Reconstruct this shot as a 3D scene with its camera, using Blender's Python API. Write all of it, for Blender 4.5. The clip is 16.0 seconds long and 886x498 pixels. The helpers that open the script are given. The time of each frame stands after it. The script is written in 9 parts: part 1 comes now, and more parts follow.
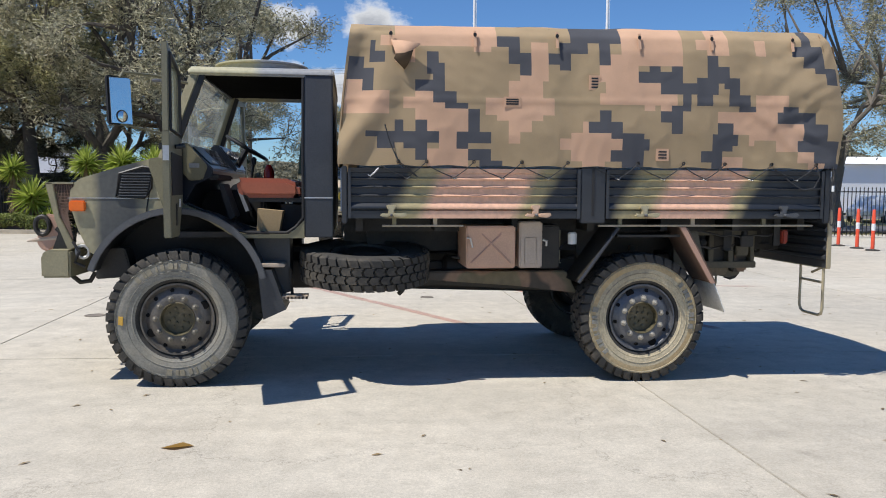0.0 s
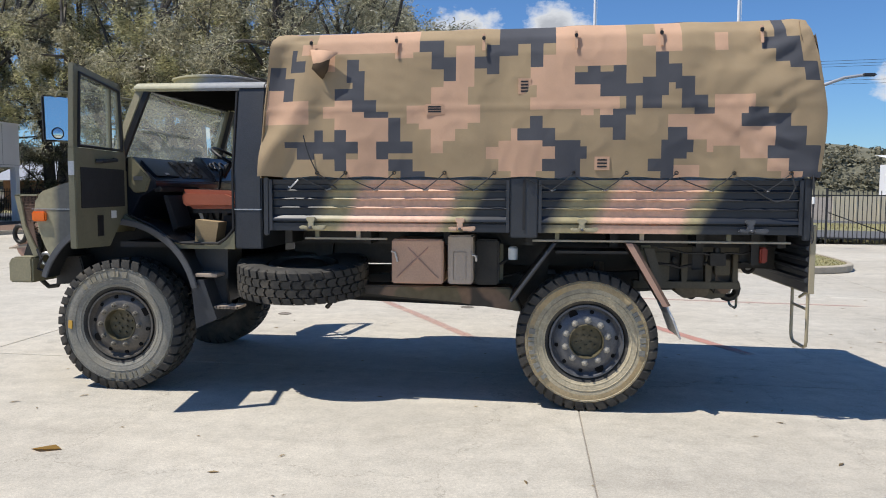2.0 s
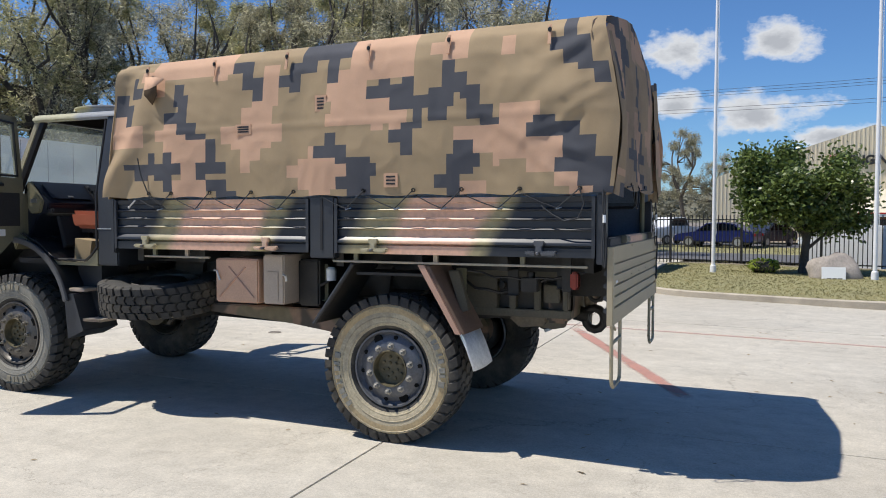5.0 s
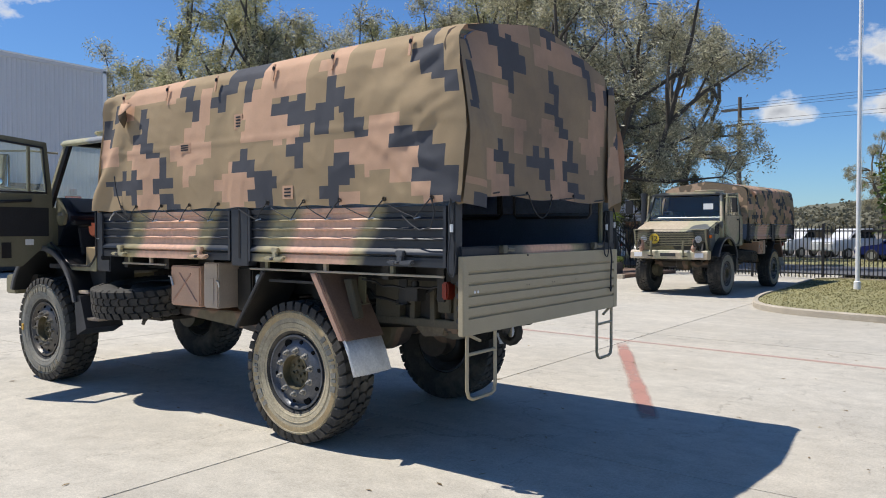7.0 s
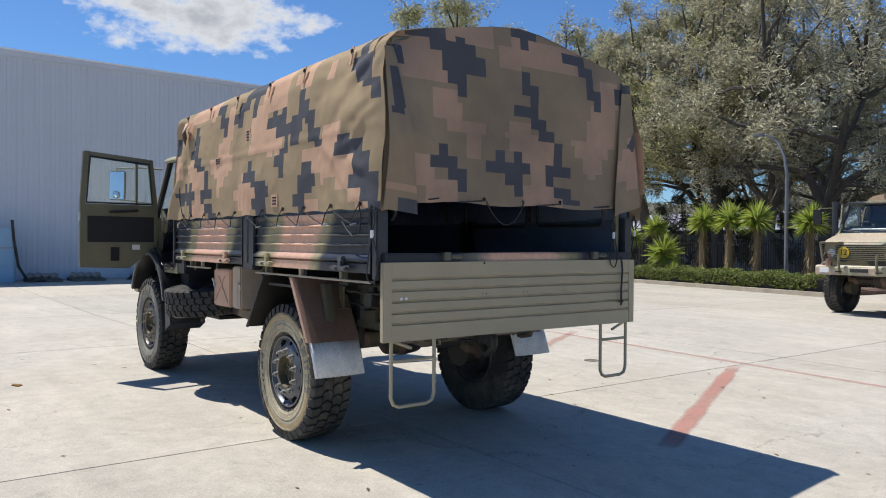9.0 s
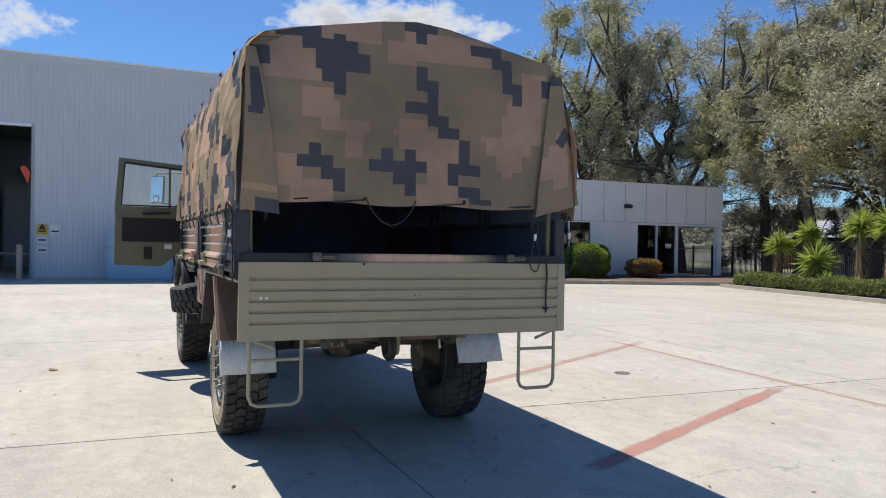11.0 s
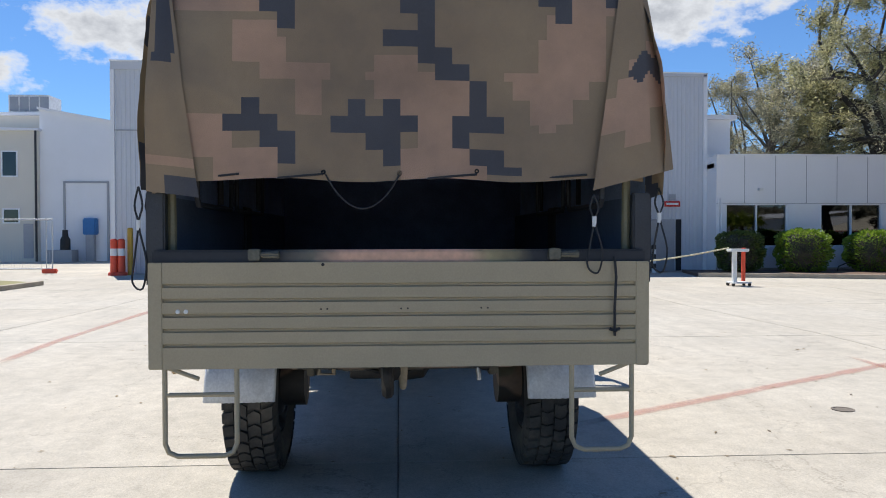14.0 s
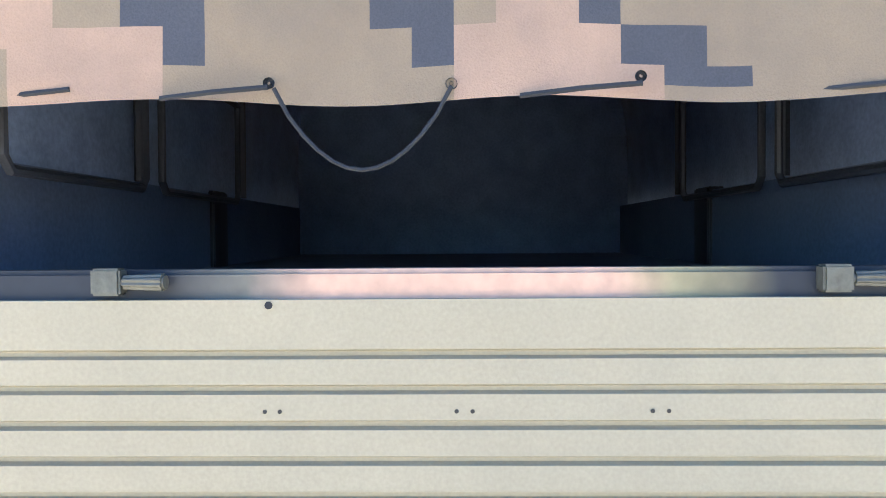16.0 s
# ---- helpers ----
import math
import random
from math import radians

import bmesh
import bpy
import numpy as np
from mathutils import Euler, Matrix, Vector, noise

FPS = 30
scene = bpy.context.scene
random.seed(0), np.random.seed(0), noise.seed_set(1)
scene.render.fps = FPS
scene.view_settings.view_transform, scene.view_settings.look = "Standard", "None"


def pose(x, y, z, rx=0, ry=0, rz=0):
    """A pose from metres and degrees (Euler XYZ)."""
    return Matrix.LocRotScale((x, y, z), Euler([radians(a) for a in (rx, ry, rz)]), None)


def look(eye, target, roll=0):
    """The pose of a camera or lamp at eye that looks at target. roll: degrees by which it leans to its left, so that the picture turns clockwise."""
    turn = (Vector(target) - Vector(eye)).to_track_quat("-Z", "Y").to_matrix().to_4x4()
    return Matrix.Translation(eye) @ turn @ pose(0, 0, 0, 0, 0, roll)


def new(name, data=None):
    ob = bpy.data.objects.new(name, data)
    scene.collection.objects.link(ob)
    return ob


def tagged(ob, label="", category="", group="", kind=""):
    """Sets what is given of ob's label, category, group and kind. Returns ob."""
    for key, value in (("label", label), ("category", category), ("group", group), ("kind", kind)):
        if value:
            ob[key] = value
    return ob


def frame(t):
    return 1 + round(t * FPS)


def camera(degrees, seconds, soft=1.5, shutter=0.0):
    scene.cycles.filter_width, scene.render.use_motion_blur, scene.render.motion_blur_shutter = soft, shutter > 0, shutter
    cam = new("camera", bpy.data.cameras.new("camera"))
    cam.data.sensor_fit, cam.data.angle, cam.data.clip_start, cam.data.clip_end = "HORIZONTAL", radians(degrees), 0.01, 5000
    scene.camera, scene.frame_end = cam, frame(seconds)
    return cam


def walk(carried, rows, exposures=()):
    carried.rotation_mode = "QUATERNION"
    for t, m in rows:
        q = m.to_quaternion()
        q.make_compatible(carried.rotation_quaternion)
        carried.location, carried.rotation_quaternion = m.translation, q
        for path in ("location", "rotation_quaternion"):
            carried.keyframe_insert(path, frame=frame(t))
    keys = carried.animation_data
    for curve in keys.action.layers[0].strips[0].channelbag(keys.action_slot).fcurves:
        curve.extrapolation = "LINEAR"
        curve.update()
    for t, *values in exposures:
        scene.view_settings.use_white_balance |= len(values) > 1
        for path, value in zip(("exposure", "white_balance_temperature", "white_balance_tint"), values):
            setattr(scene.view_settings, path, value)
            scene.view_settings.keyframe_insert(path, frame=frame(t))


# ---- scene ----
cam = camera(60.3, 16.0, soft=1.0)
PATH = [
    (0, (0.093, -0.014, 1.633), (0.329, 1.966, 1.477), 0.3),
    (0.5, (0.576, -0.015, 1.635), (0.704, 1.977, 1.501), 0.3),
    (1, (1.134, 0.0, 1.657), (1.133, 1.996, 1.528), 0.3),
    (1.5, (1.606, 0.122, 1.675), (1.492, 2.114, 1.536), 0.3),
    (2, (2.106, 0.235, 1.713), (1.879, 2.216, 1.562), 0.2),
    (2.5, (2.598, 0.353, 1.736), (2.275, 2.321, 1.588), 0.3),
    (3, (3.04, 0.536, 1.721), (2.642, 2.491, 1.583), 0.1),
    (3.5, (3.528, 0.691, 1.706), (3.057, 2.631, 1.579), 0.1),
    (4, (3.983, 0.826, 1.715), (3.438, 2.747, 1.595), -0.0),
    (4.5, (4.458, 1.01, 1.696), (3.818, 2.902, 1.593), -0.1),
    (5, (5.0, 1.169, 1.658), (4.252, 3.022, 1.577), 0.1),
    (5.2, (5.221, 1.233, 1.655), (4.432, 3.069, 1.589), 0.3),
    (7.3, (7.151, 2.293, 1.634), (5.905, 3.857, 1.583), -0.2),
    (7.5, (7.311, 2.412, 1.629), (6.015, 3.934, 1.578), -0.3),
    (8, (7.699, 2.736, 1.641), (6.284, 4.148, 1.601), -0.2),
    (8.5, (7.973, 3.131, 1.615), (6.458, 4.437, 1.588), 0.2),
    (9, (8.269, 3.517, 1.61), (6.665, 4.711, 1.591), 0.4),
    (9.2, (8.389, 3.683, 1.607), (6.751, 4.83, 1.592), 0.6),
    (11.5, (9.338, 5.951, 1.604), (7.441, 6.586, 1.591), 0.5),
    (12, (9.492, 6.554, 1.586), (7.54, 6.988, 1.573), 0.0),
    (12.5, (9.331, 6.809, 1.592), (7.357, 7.131, 1.576), -0.0),
    (13, (8.915, 7.031, 1.596), (6.928, 7.259, 1.581), -0.0),
    (13.5, (8.426, 7.224, 1.6), (6.433, 7.392, 1.581), -0.0),
    (14, (7.88, 7.281, 1.602), (5.884, 7.396, 1.567), -0.1),
    (14.5, (7.309, 7.298, 1.621), (5.31, 7.348, 1.571), -0.2),
    (15, (6.759, 7.324, 1.575), (4.76, 7.327, 1.567), -0.6),
    (15.5, (6.213, 7.271, 1.6), (4.213, 7.257, 1.55), -0.5),
    (16, (5.703, 7.297, 1.605), (3.704, 7.255, 1.565), -0.4),
]
EXPOSURES = [(0, 0.19), (9.2, 0.2), (11.5, 0.22), (12.5, 0.1), (13, 0.05), (13.5, 0.13), (14, 0.32), (14.5, 0.65), (15, 1.08), (15.5, 1.85), (16, 2.5)]
walk(cam, [(t, look(eye, target, roll)) for t, eye, target, roll in PATH], EXPOSURES)

# ---------------------------------------------------------------- light
SUN = Vector((-1.45, -0.60, 2.95)).normalized()
sun_data = bpy.data.lights.new("sun", "SUN")
sun_data.energy, sun_data.angle, sun_data.color = 4.7, radians(0.5), (1.0, 0.955, 0.89)
sun_ob = new("sun", sun_data)
sun_ob.matrix_world = look(SUN * 60, (0, 0, 0))

# yaw from +y, elevation, half width, half height, in degrees
CLOUDS = [(4.8, 11.6, 3.8, 1.9), (-1.4, 11.9, 3.4, 1.7), (-0.6, 7.3, 5.1, 1.9), (5.2, 7.9, 2.5, 1.3), (-12.7, 7.0, 5.1, 1.9),
          (-25.0, 7.0, 3.5, 2.1), (105.5, 14.2, 12.5, 3.7), (71.2, 15.5, 9.5, 3.0), (89.3, 18.2, 7.0, 1.8),
          (12.2, 8.1, 2.5, 1.3), (-5.2, 5.5, 3.8, 1.1), (117.6, 10.6, 3.4, 1.7)]
world = bpy.data.worlds.new("sky")
scene.world = world
world.use_nodes = True
wt = world.node_tree
wt.nodes.clear()


def wn(kind, **kw):
    n = wt.nodes.new(kind)
    for k, v in kw.items():
        if k == "operation":
            n.operation = v
    return n


sky = wn("ShaderNodeTexSky")
sky.sky_type, sky.sun_disc = "NISHITA", False
sky.sun_elevation = math.asin(SUN.z)
sky.sun_rotation = math.atan2(SUN.x, SUN.y)
sky.air_density, sky.dust_density, sky.ozone_density = 1.0, 0.05, 3.0
coord = wn("ShaderNodeTexCoord")
nse = wn("ShaderNodeTexNoise")
nse.inputs["Scale"].default_value, nse.inputs["Detail"].default_value, nse.inputs["Roughness"].default_value = 17.0, 8.0, 0.62
stretch = wn("ShaderNodeVectorMath", operation="MULTIPLY")
stretch.inputs[1].default_value = (1, 1, 1.7)
wt.links.new(coord.outputs["Generated"], stretch.inputs[0])
wt.links.new(stretch.outputs[0], nse.inputs["Vector"])
last = None
for yaw, up, hw, hh in CLOUDS:
    a, e = radians(yaw), radians(up)
    c = (-math.sin(a) * math.cos(e), math.cos(a) * math.cos(e), math.sin(e))
    sub = wn("ShaderNodeVectorMath", operation="SUBTRACT")
    sub.inputs[1].default_value = c
    wt.links.new(coord.outputs["Generated"], sub.inputs[0])
    sc = wn("ShaderNodeVectorMath", operation="MULTIPLY")
    sc.inputs[1].default_value = (1.15 / radians(hw), 1.15 / radians(hw), 1.1 / radians(hh))
    wt.links.new(sub.outputs[0], sc.inputs[0])
    ln = wn("ShaderNodeVectorMath", operation="LENGTH")
    wt.links.new(sc.outputs[0], ln.inputs[0])
    inv = wn("ShaderNodeMath", operation="SUBTRACT")
    inv.inputs[0].default_value = 1.0
    wt.links.new(ln.outputs["Value"], inv.inputs[1])
    if last is None:
        last = inv
    else:
        mx = wn("ShaderNodeMath", operation="MAXIMUM")
        wt.links.new(last.outputs[0], mx.inputs[0])
        wt.links.new(inv.outputs[0], mx.inputs[1])
        last = mx
lo = wn("ShaderNodeMath", operation="MAXIMUM")
lo.inputs[1].default_value = -0.55
wt.links.new(last.outputs[0], lo.inputs[0])
amp = wn("ShaderNodeMath", operation="MULTIPLY_ADD")
amp.inputs[1].default_value, amp.inputs[2].default_value = 2.2, -1.0
wt.links.new(nse.outputs["Fac"], amp.inputs[0])
tot = wn("ShaderNodeMath", operation="ADD")
wt.links.new(lo.outputs[0], tot.inputs[0])
wt.links.new(amp.outputs[0], tot.inputs[1])
ramp = wn("ShaderNodeValToRGB")
ramp.color_ramp.elements[0].position, ramp.color_ramp.elements[1].position = 0.16, 0.56
wt.links.new(tot.outputs[0], ramp.inputs[0])
shade = wn("ShaderNodeValToRGB")
shade.color_ramp.elements[0].position, shade.color_ramp.elements[1].position = 0.35, 1.0
shade.color_ramp.elements[0].color, shade.color_ramp.elements[1].color = (6.8, 7.0, 7.3, 1), (3.9, 4.1, 4.5, 1)
wt.links.new(tot.outputs[0], shade.inputs[0])
mixw = wn("ShaderNodeMix")
mixw.data_type = "RGBA"
wt.links.new(ramp.outputs["Color"], mixw.inputs["Factor"])
deep = wn("ShaderNodeVectorMath", operation="MULTIPLY")
deep.inputs[1].default_value = (0.5, 0.72, 0.99)
wt.links.new(sky.outputs[0], deep.inputs[0])
wt.links.new(deep.outputs[0], mixw.inputs["A"])
wt.links.new(shade.outputs["Color"], mixw.inputs["B"])
bg = wn("ShaderNodeBackground")
bg.inputs["Strength"].default_value = 0.104
wt.links.new(mixw.outputs["Result"], bg.inputs["Color"])
wo = wn("ShaderNodeOutputWorld")
wt.links.new(bg.outputs[0], wo.inputs[0])


# ---------------------------------------------------------------- materials
def mat(name, base, rough=0.7, metal=0.0, vary=0.25, scale=6.0, fine=60.0, bump=0.15, tint=None, spec=0.5, per_object=0.0, dirt=0.0, dirt_color=(0.30, 0.24, 0.16)):
    """A painted, woven or mineral surface with variation at two scales and fine relief."""
    m = bpy.data.materials.new(name)
    m.use_nodes = True
    nt = m.node_tree
    b = nt.nodes["Principled BSDF"]
    b.inputs["Roughness"].default_value, b.inputs["Metallic"].default_value = rough, metal
    b.inputs["Specular IOR Level"].default_value = spec
    tc = nt.nodes.new("ShaderNodeTexCoord")

    def tex(s, detail, w=0.55):
        n = nt.nodes.new("ShaderNodeTexNoise")
        n.inputs["Scale"].default_value, n.inputs["Detail"].default_value, n.inputs["Roughness"].default_value = s, detail, w
        nt.links.new(tc.outputs["Object"], n.inputs["Vector"])
        return n

    big, small = tex(scale, 4), tex(fine, 3)
    add = nt.nodes.new("ShaderNodeMath")
    add.operation = "ADD"
    nt.links.new(big.outputs["Fac"], add.inputs[0])
    nt.links.new(small.outputs["Fac"], add.inputs[1])
    source = add.outputs[0]
    if per_object:
        oi = nt.nodes.new("ShaderNodeObjectInfo")
        ma = nt.nodes.new("ShaderNodeMath")
        ma.operation = "MULTIPLY_ADD"
        ma.inputs[1].default_value, ma.inputs[2].default_value = per_object, -per_object / 2
        nt.links.new(oi.outputs["Random"], ma.inputs[0])
        a2 = nt.nodes.new("ShaderNodeMath")
        nt.links.new(add.outputs[0], a2.inputs[0])
        nt.links.new(ma.outputs[0], a2.inputs[1])
        source = a2.outputs[0]
    rp = nt.nodes.new("ShaderNodeMapRange")
    rp.inputs["From Min"].default_value, rp.inputs["From Max"].default_value = 0.6, 1.4
    nt.links.new(source, rp.inputs["Value"])
    mx = nt.nodes.new("ShaderNodeMix")
    mx.data_type = "RGBA"
    lo_c = tuple(c * (1 - vary) for c in base)
    hi_c = tuple(min(1, c * (1 + vary)) for c in (tint or base))
    mx.inputs["A"].default_value, mx.inputs["B"].default_value = (*lo_c, 1), (*hi_c, 1)
    nt.links.new(rp.outputs[0], mx.inputs["Factor"])
    col = mx.outputs["Result"]
    if dirt:
        dn = tex(scale * 0.45, 6, 0.65)
        dr = nt.nodes.new("ShaderNodeMapRange")
        dr.inputs["From Min"].default_value, dr.inputs["From Max"].default_value = 0.48, 0.75
        dr.inputs["To Max"].default_value = dirt
        nt.links.new(dn.outputs["Fac"], dr.inputs["Value"])
        m2 = nt.nodes.new("ShaderNodeMix")
        m2.data_type = "RGBA"
        m2.inputs["B"].default_value = (*dirt_color, 1)
        nt.links.new(dr.outputs[0], m2.inputs["Factor"])
        nt.links.new(col, m2.inputs["A"])
        col = m2.outputs["Result"]
    nt.links.new(col, b.inputs["Base Color"])
    if bump:
        bp = nt.nodes.new("ShaderNodeBump")
        bp.inputs["Strength"].default_value, bp.inputs["Distance"].default_value = bump, 0.01
        nt.links.new(small.outputs["Fac"], bp.inputs["Height"])
        nt.links.new(bp.outputs[0], b.inputs["Normal"])
    return m


def banded(name, stops, rough=0.6, axis=0, soft=0.12, lean=0.0):
    """Sprayed camouflage bands along one axis of the thing: (place in metres, colour) pairs, blurred and uneven at their edges."""
    m = mat(name, (0.2, 0.2, 0.2), rough, vary=0.0, bump=0)
    nt = m.node_tree
    b = nt.nodes["Principled BSDF"]
    tc = nt.nodes.new("ShaderNodeTexCoord")
    sp = nt.nodes.new("ShaderNodeSeparateXYZ")
    nt.links.new(tc.outputs["Object"], sp.inputs[0])
    nz = nt.nodes.new("ShaderNodeTexNoise")
    nz.inputs["Scale"].default_value, nz.inputs["Detail"].default_value = 3.0, 3.0
    nt.links.new(tc.outputs["Object"], nz.inputs["Vector"])
    wob = nt.nodes.new("ShaderNodeMath")
    wob.operation = "MULTIPLY_ADD"
    wob.inputs[1].default_value = soft * 2
    nt.links.new(nz.outputs["Fac"], wob.inputs[0])
    tilt = nt.nodes.new("ShaderNodeMath")
    tilt.operation = "MULTIPLY_ADD"
    tilt.inputs[1].default_value = -lean
    nt.links.new(sp.outputs[2], tilt.inputs[0])
    nt.links.new(sp.outputs[axis], tilt.inputs[2])
    nt.links.new(tilt.outputs[0], wob.inputs[2])
    a, z = stops[0][0], stops[-1][0]
    mr = nt.nodes.new("ShaderNodeMapRange")
    mr.inputs["From Min"].default_value, mr.inputs["From Max"].default_value = a + soft - 1.6 * lean, z + soft - 1.6 * lean
    nt.links.new(wob.outputs[0], mr.inputs["Value"])
    cr = nt.nodes.new("ShaderNodeValToRGB")
    el = cr.color_ramp.elements
    while len(el) < len(stops):
        el.new(0.5)
    for e, (p, c) in zip(el, stops):
        e.position, e.color = (p - a) / (z - a), (*c, 1)
    nt.links.new(mr.outputs[0], cr.inputs[0])
    n2 = nt.nodes.new("ShaderNodeTexNoise")
    n2.inputs["Scale"].default_value, n2.inputs["Detail"].default_value = 25.0, 5.0
    nt.links.new(tc.outputs["Object"], n2.inputs["Vector"])
    mr2 = nt.nodes.new("ShaderNodeMapRange")
    mr2.inputs["To Min"].default_value, mr2.inputs["To Max"].default_value = 0.7, 1.3
    nt.links.new(n2.outputs["Fac"], mr2.inputs["Value"])
    mu = nt.nodes.new("ShaderNodeVectorMath")
    mu.operation = "MULTIPLY"
    nt.links.new(cr.outputs[0], mu.inputs[0])
    nt.links.new(mr2.outputs[0], mu.inputs[1])
    nt.links.new(mu.outputs[0], b.inputs["Base Color"])
    return m


def patched(name, colours, scale=1.3, rough=0.6, offset=0.0):
    """Large sprayed patches of two or three paints with soft edges."""
    m = mat(name, (0.2, 0.2, 0.2), rough, vary=0.0, bump=0.1)
    nt = m.node_tree
    b = nt.nodes["Principled BSDF"]
    tc = nt.nodes.new("ShaderNodeTexCoord")
    mp = nt.nodes.new("ShaderNodeVectorMath")
    mp.inputs[1].default_value = (offset, offset * 0.7, offset * 0.3)
    nt.links.new(tc.outputs["Object"], mp.inputs[0])
    nz = nt.nodes.new("ShaderNodeTexNoise")
    nz.inputs["Scale"].default_value, nz.inputs["Detail"].default_value = scale, 1.0
    nt.links.new(mp.outputs[0], nz.inputs["Vector"])
    cr = nt.nodes.new("ShaderNodeValToRGB")
    el = cr.color_ramp.elements
    n = len(colours)
    spots = [0.0]
    for k in range(1, n):
        mid = 0.5 + (k - n / 2) * 0.11
        spots += [mid - 0.012, mid + 0.012]
    spots.append(1.0)
    while len(el) < len(spots):
        el.new(0.5)
    for k, (e, p) in enumerate(zip(el, spots)):
        e.position, e.color = p, (*colours[k // 2], 1)
    nt.links.new(nz.outputs["Fac"], cr.inputs[0])
    n2 = nt.nodes.new("ShaderNodeTexNoise")
    n2.inputs["Scale"].default_value, n2.inputs["Detail"].default_value = 18.0, 6.0
    nt.links.new(tc.outputs["Object"], n2.inputs["Vector"])
    mr2 = nt.nodes.new("ShaderNodeMapRange")
    mr2.inputs["To Min"].default_value, mr2.inputs["To Max"].default_value = 0.65, 1.35
    nt.links.new(n2.outputs["Fac"], mr2.inputs["Value"])
    mu = nt.nodes.new("ShaderNodeVectorMath")
    mu.operation = "MULTIPLY"
    nt.links.new(cr.outputs[0], mu.inputs[0])
    nt.links.new(mr2.outputs[0], mu.inputs[1])
    nt.links.new(mu.outputs[0], b.inputs["Base Color"])
    return m


def glass(name, tint=(0.9, 0.95, 0.93), alpha=0.25, rough=0.02):
    """A thin pane: part mirror, part clear."""
    m = bpy.data.materials.new(name)
    m.use_nodes = True
    nt = m.node_tree
    nt.nodes.clear()
    out = nt.nodes.new("ShaderNodeOutputMaterial")
    tr = nt.nodes.new("ShaderNodeBsdfTransparent")
    tr.inputs[0].default_value = (*tint, 1)
    gl = nt.nodes.new("ShaderNodeBsdfGlossy")
    gl.inputs["Roughness"].default_value = rough
    lw = nt.nodes.new("ShaderNodeLayerWeight")
    pw = nt.nodes.new("ShaderNodeMath")
    pw.operation = "POWER"
    pw.inputs[1].default_value = 4.0
    nt.links.new(lw.outputs["Facing"], pw.inputs[0])
    ad = nt.nodes.new("ShaderNodeMath")
    ad.operation = "MULTIPLY_ADD"
    ad.inputs[1].default_value, ad.inputs[2].default_value = 0.7, alpha
    nt.links.new(pw.outputs[0], ad.inputs[0])
    mx = nt.nodes.new("ShaderNodeMixShader")
    nt.links.new(ad.outputs[0], mx.inputs[0])
    nt.links.new(tr.outputs[0], mx.inputs[1])
    nt.links.new(gl.outputs[0], mx.inputs[2])
    nt.links.new(mx.outputs[0], out.inputs[0])
    return m


OLIVE, TAN, NAVY = (0.135, 0.12, 0.062), (0.36, 0.215, 0.145), (0.028, 0.033, 0.042)
M = {}
M["canvas_olive"] = mat("canvas_olive", (0.415, 0.308, 0.187), 0.9, vary=0.16, scale=2.5, fine=220, bump=0.25, spec=0.2, dirt=0.4, dirt_color=(0.26, 0.21, 0.125))
M["canvas_tan"] = mat("canvas_tan", (0.64, 0.405, 0.27), 0.9, vary=0.16, scale=2.5, fine=220, bump=0.25, spec=0.2, dirt=0.4, dirt_color=(0.45, 0.30, 0.2))
M["canvas_navy"] = mat("canvas_navy", (0.095, 0.097, 0.108), 0.85, vary=0.2, scale=2.5, fine=220, bump=0.25, spec=0.2, dirt=0.2, dirt_color=(0.07, 0.07, 0.075))
M["flap_shade"] = mat("flap_shade", (0.085, 0.062, 0.042), 0.95, vary=0.25, scale=6, fine=200, bump=0.2, spec=0.1)
# lining colour: the blue stands for haze inside the cover
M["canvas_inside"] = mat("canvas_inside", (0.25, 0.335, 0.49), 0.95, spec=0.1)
SHADE_GRIME = (0.158, 0.124, 0.098)
M["shaded_grimy_olive"] = mat("shaded_grimy_olive", (0.415, 0.308, 0.187), 0.9, vary=0.16, scale=1.6, fine=220, bump=0.25, spec=0.2, dirt=1.0, dirt_color=SHADE_GRIME)
M["shaded_grimy_tan"] = mat("shaded_grimy_tan", (0.64, 0.405, 0.27), 0.9, vary=0.16, scale=1.6, fine=220, bump=0.25, spec=0.2, dirt=0.95, dirt_color=SHADE_GRIME)
for cloth in ("shaded_grimy_olive", "shaded_grimy_tan"):
    # the rear curtain's shade is darkened into the cloth, together with broad smudges of grime
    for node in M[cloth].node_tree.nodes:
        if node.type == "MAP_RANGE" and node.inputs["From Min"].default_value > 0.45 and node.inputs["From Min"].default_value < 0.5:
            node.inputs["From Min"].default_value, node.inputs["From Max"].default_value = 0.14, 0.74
for cloth in ("canvas_olive", "canvas_tan", "canvas_navy", "canvas_inside"):
    # a little daylight comes through the cloth
    ct = M[cloth].node_tree
    cb = ct.nodes["Principled BSDF"]
    ctl = ct.nodes.new("ShaderNodeBsdfTranslucent")
    ct.links.new(cb.inputs["Base Color"].links[0].from_socket, ctl.inputs["Color"])
    cmx = ct.nodes.new("ShaderNodeMixShader")
    cmx.inputs[0].default_value = 0.06 if cloth == "canvas_inside" else 0.13
    ct.links.new(cb.outputs[0], cmx.inputs[1])
    ct.links.new(ctl.outputs[0], cmx.inputs[2])
    ct.links.new(cmx.outputs[0], ct.nodes["Material Output"].inputs[0])
_n, _o, _t = tuple(0.7 * q for q in NAVY[:3]), (0.32, 0.27, 0.145), (0.66, 0.40, 0.275)
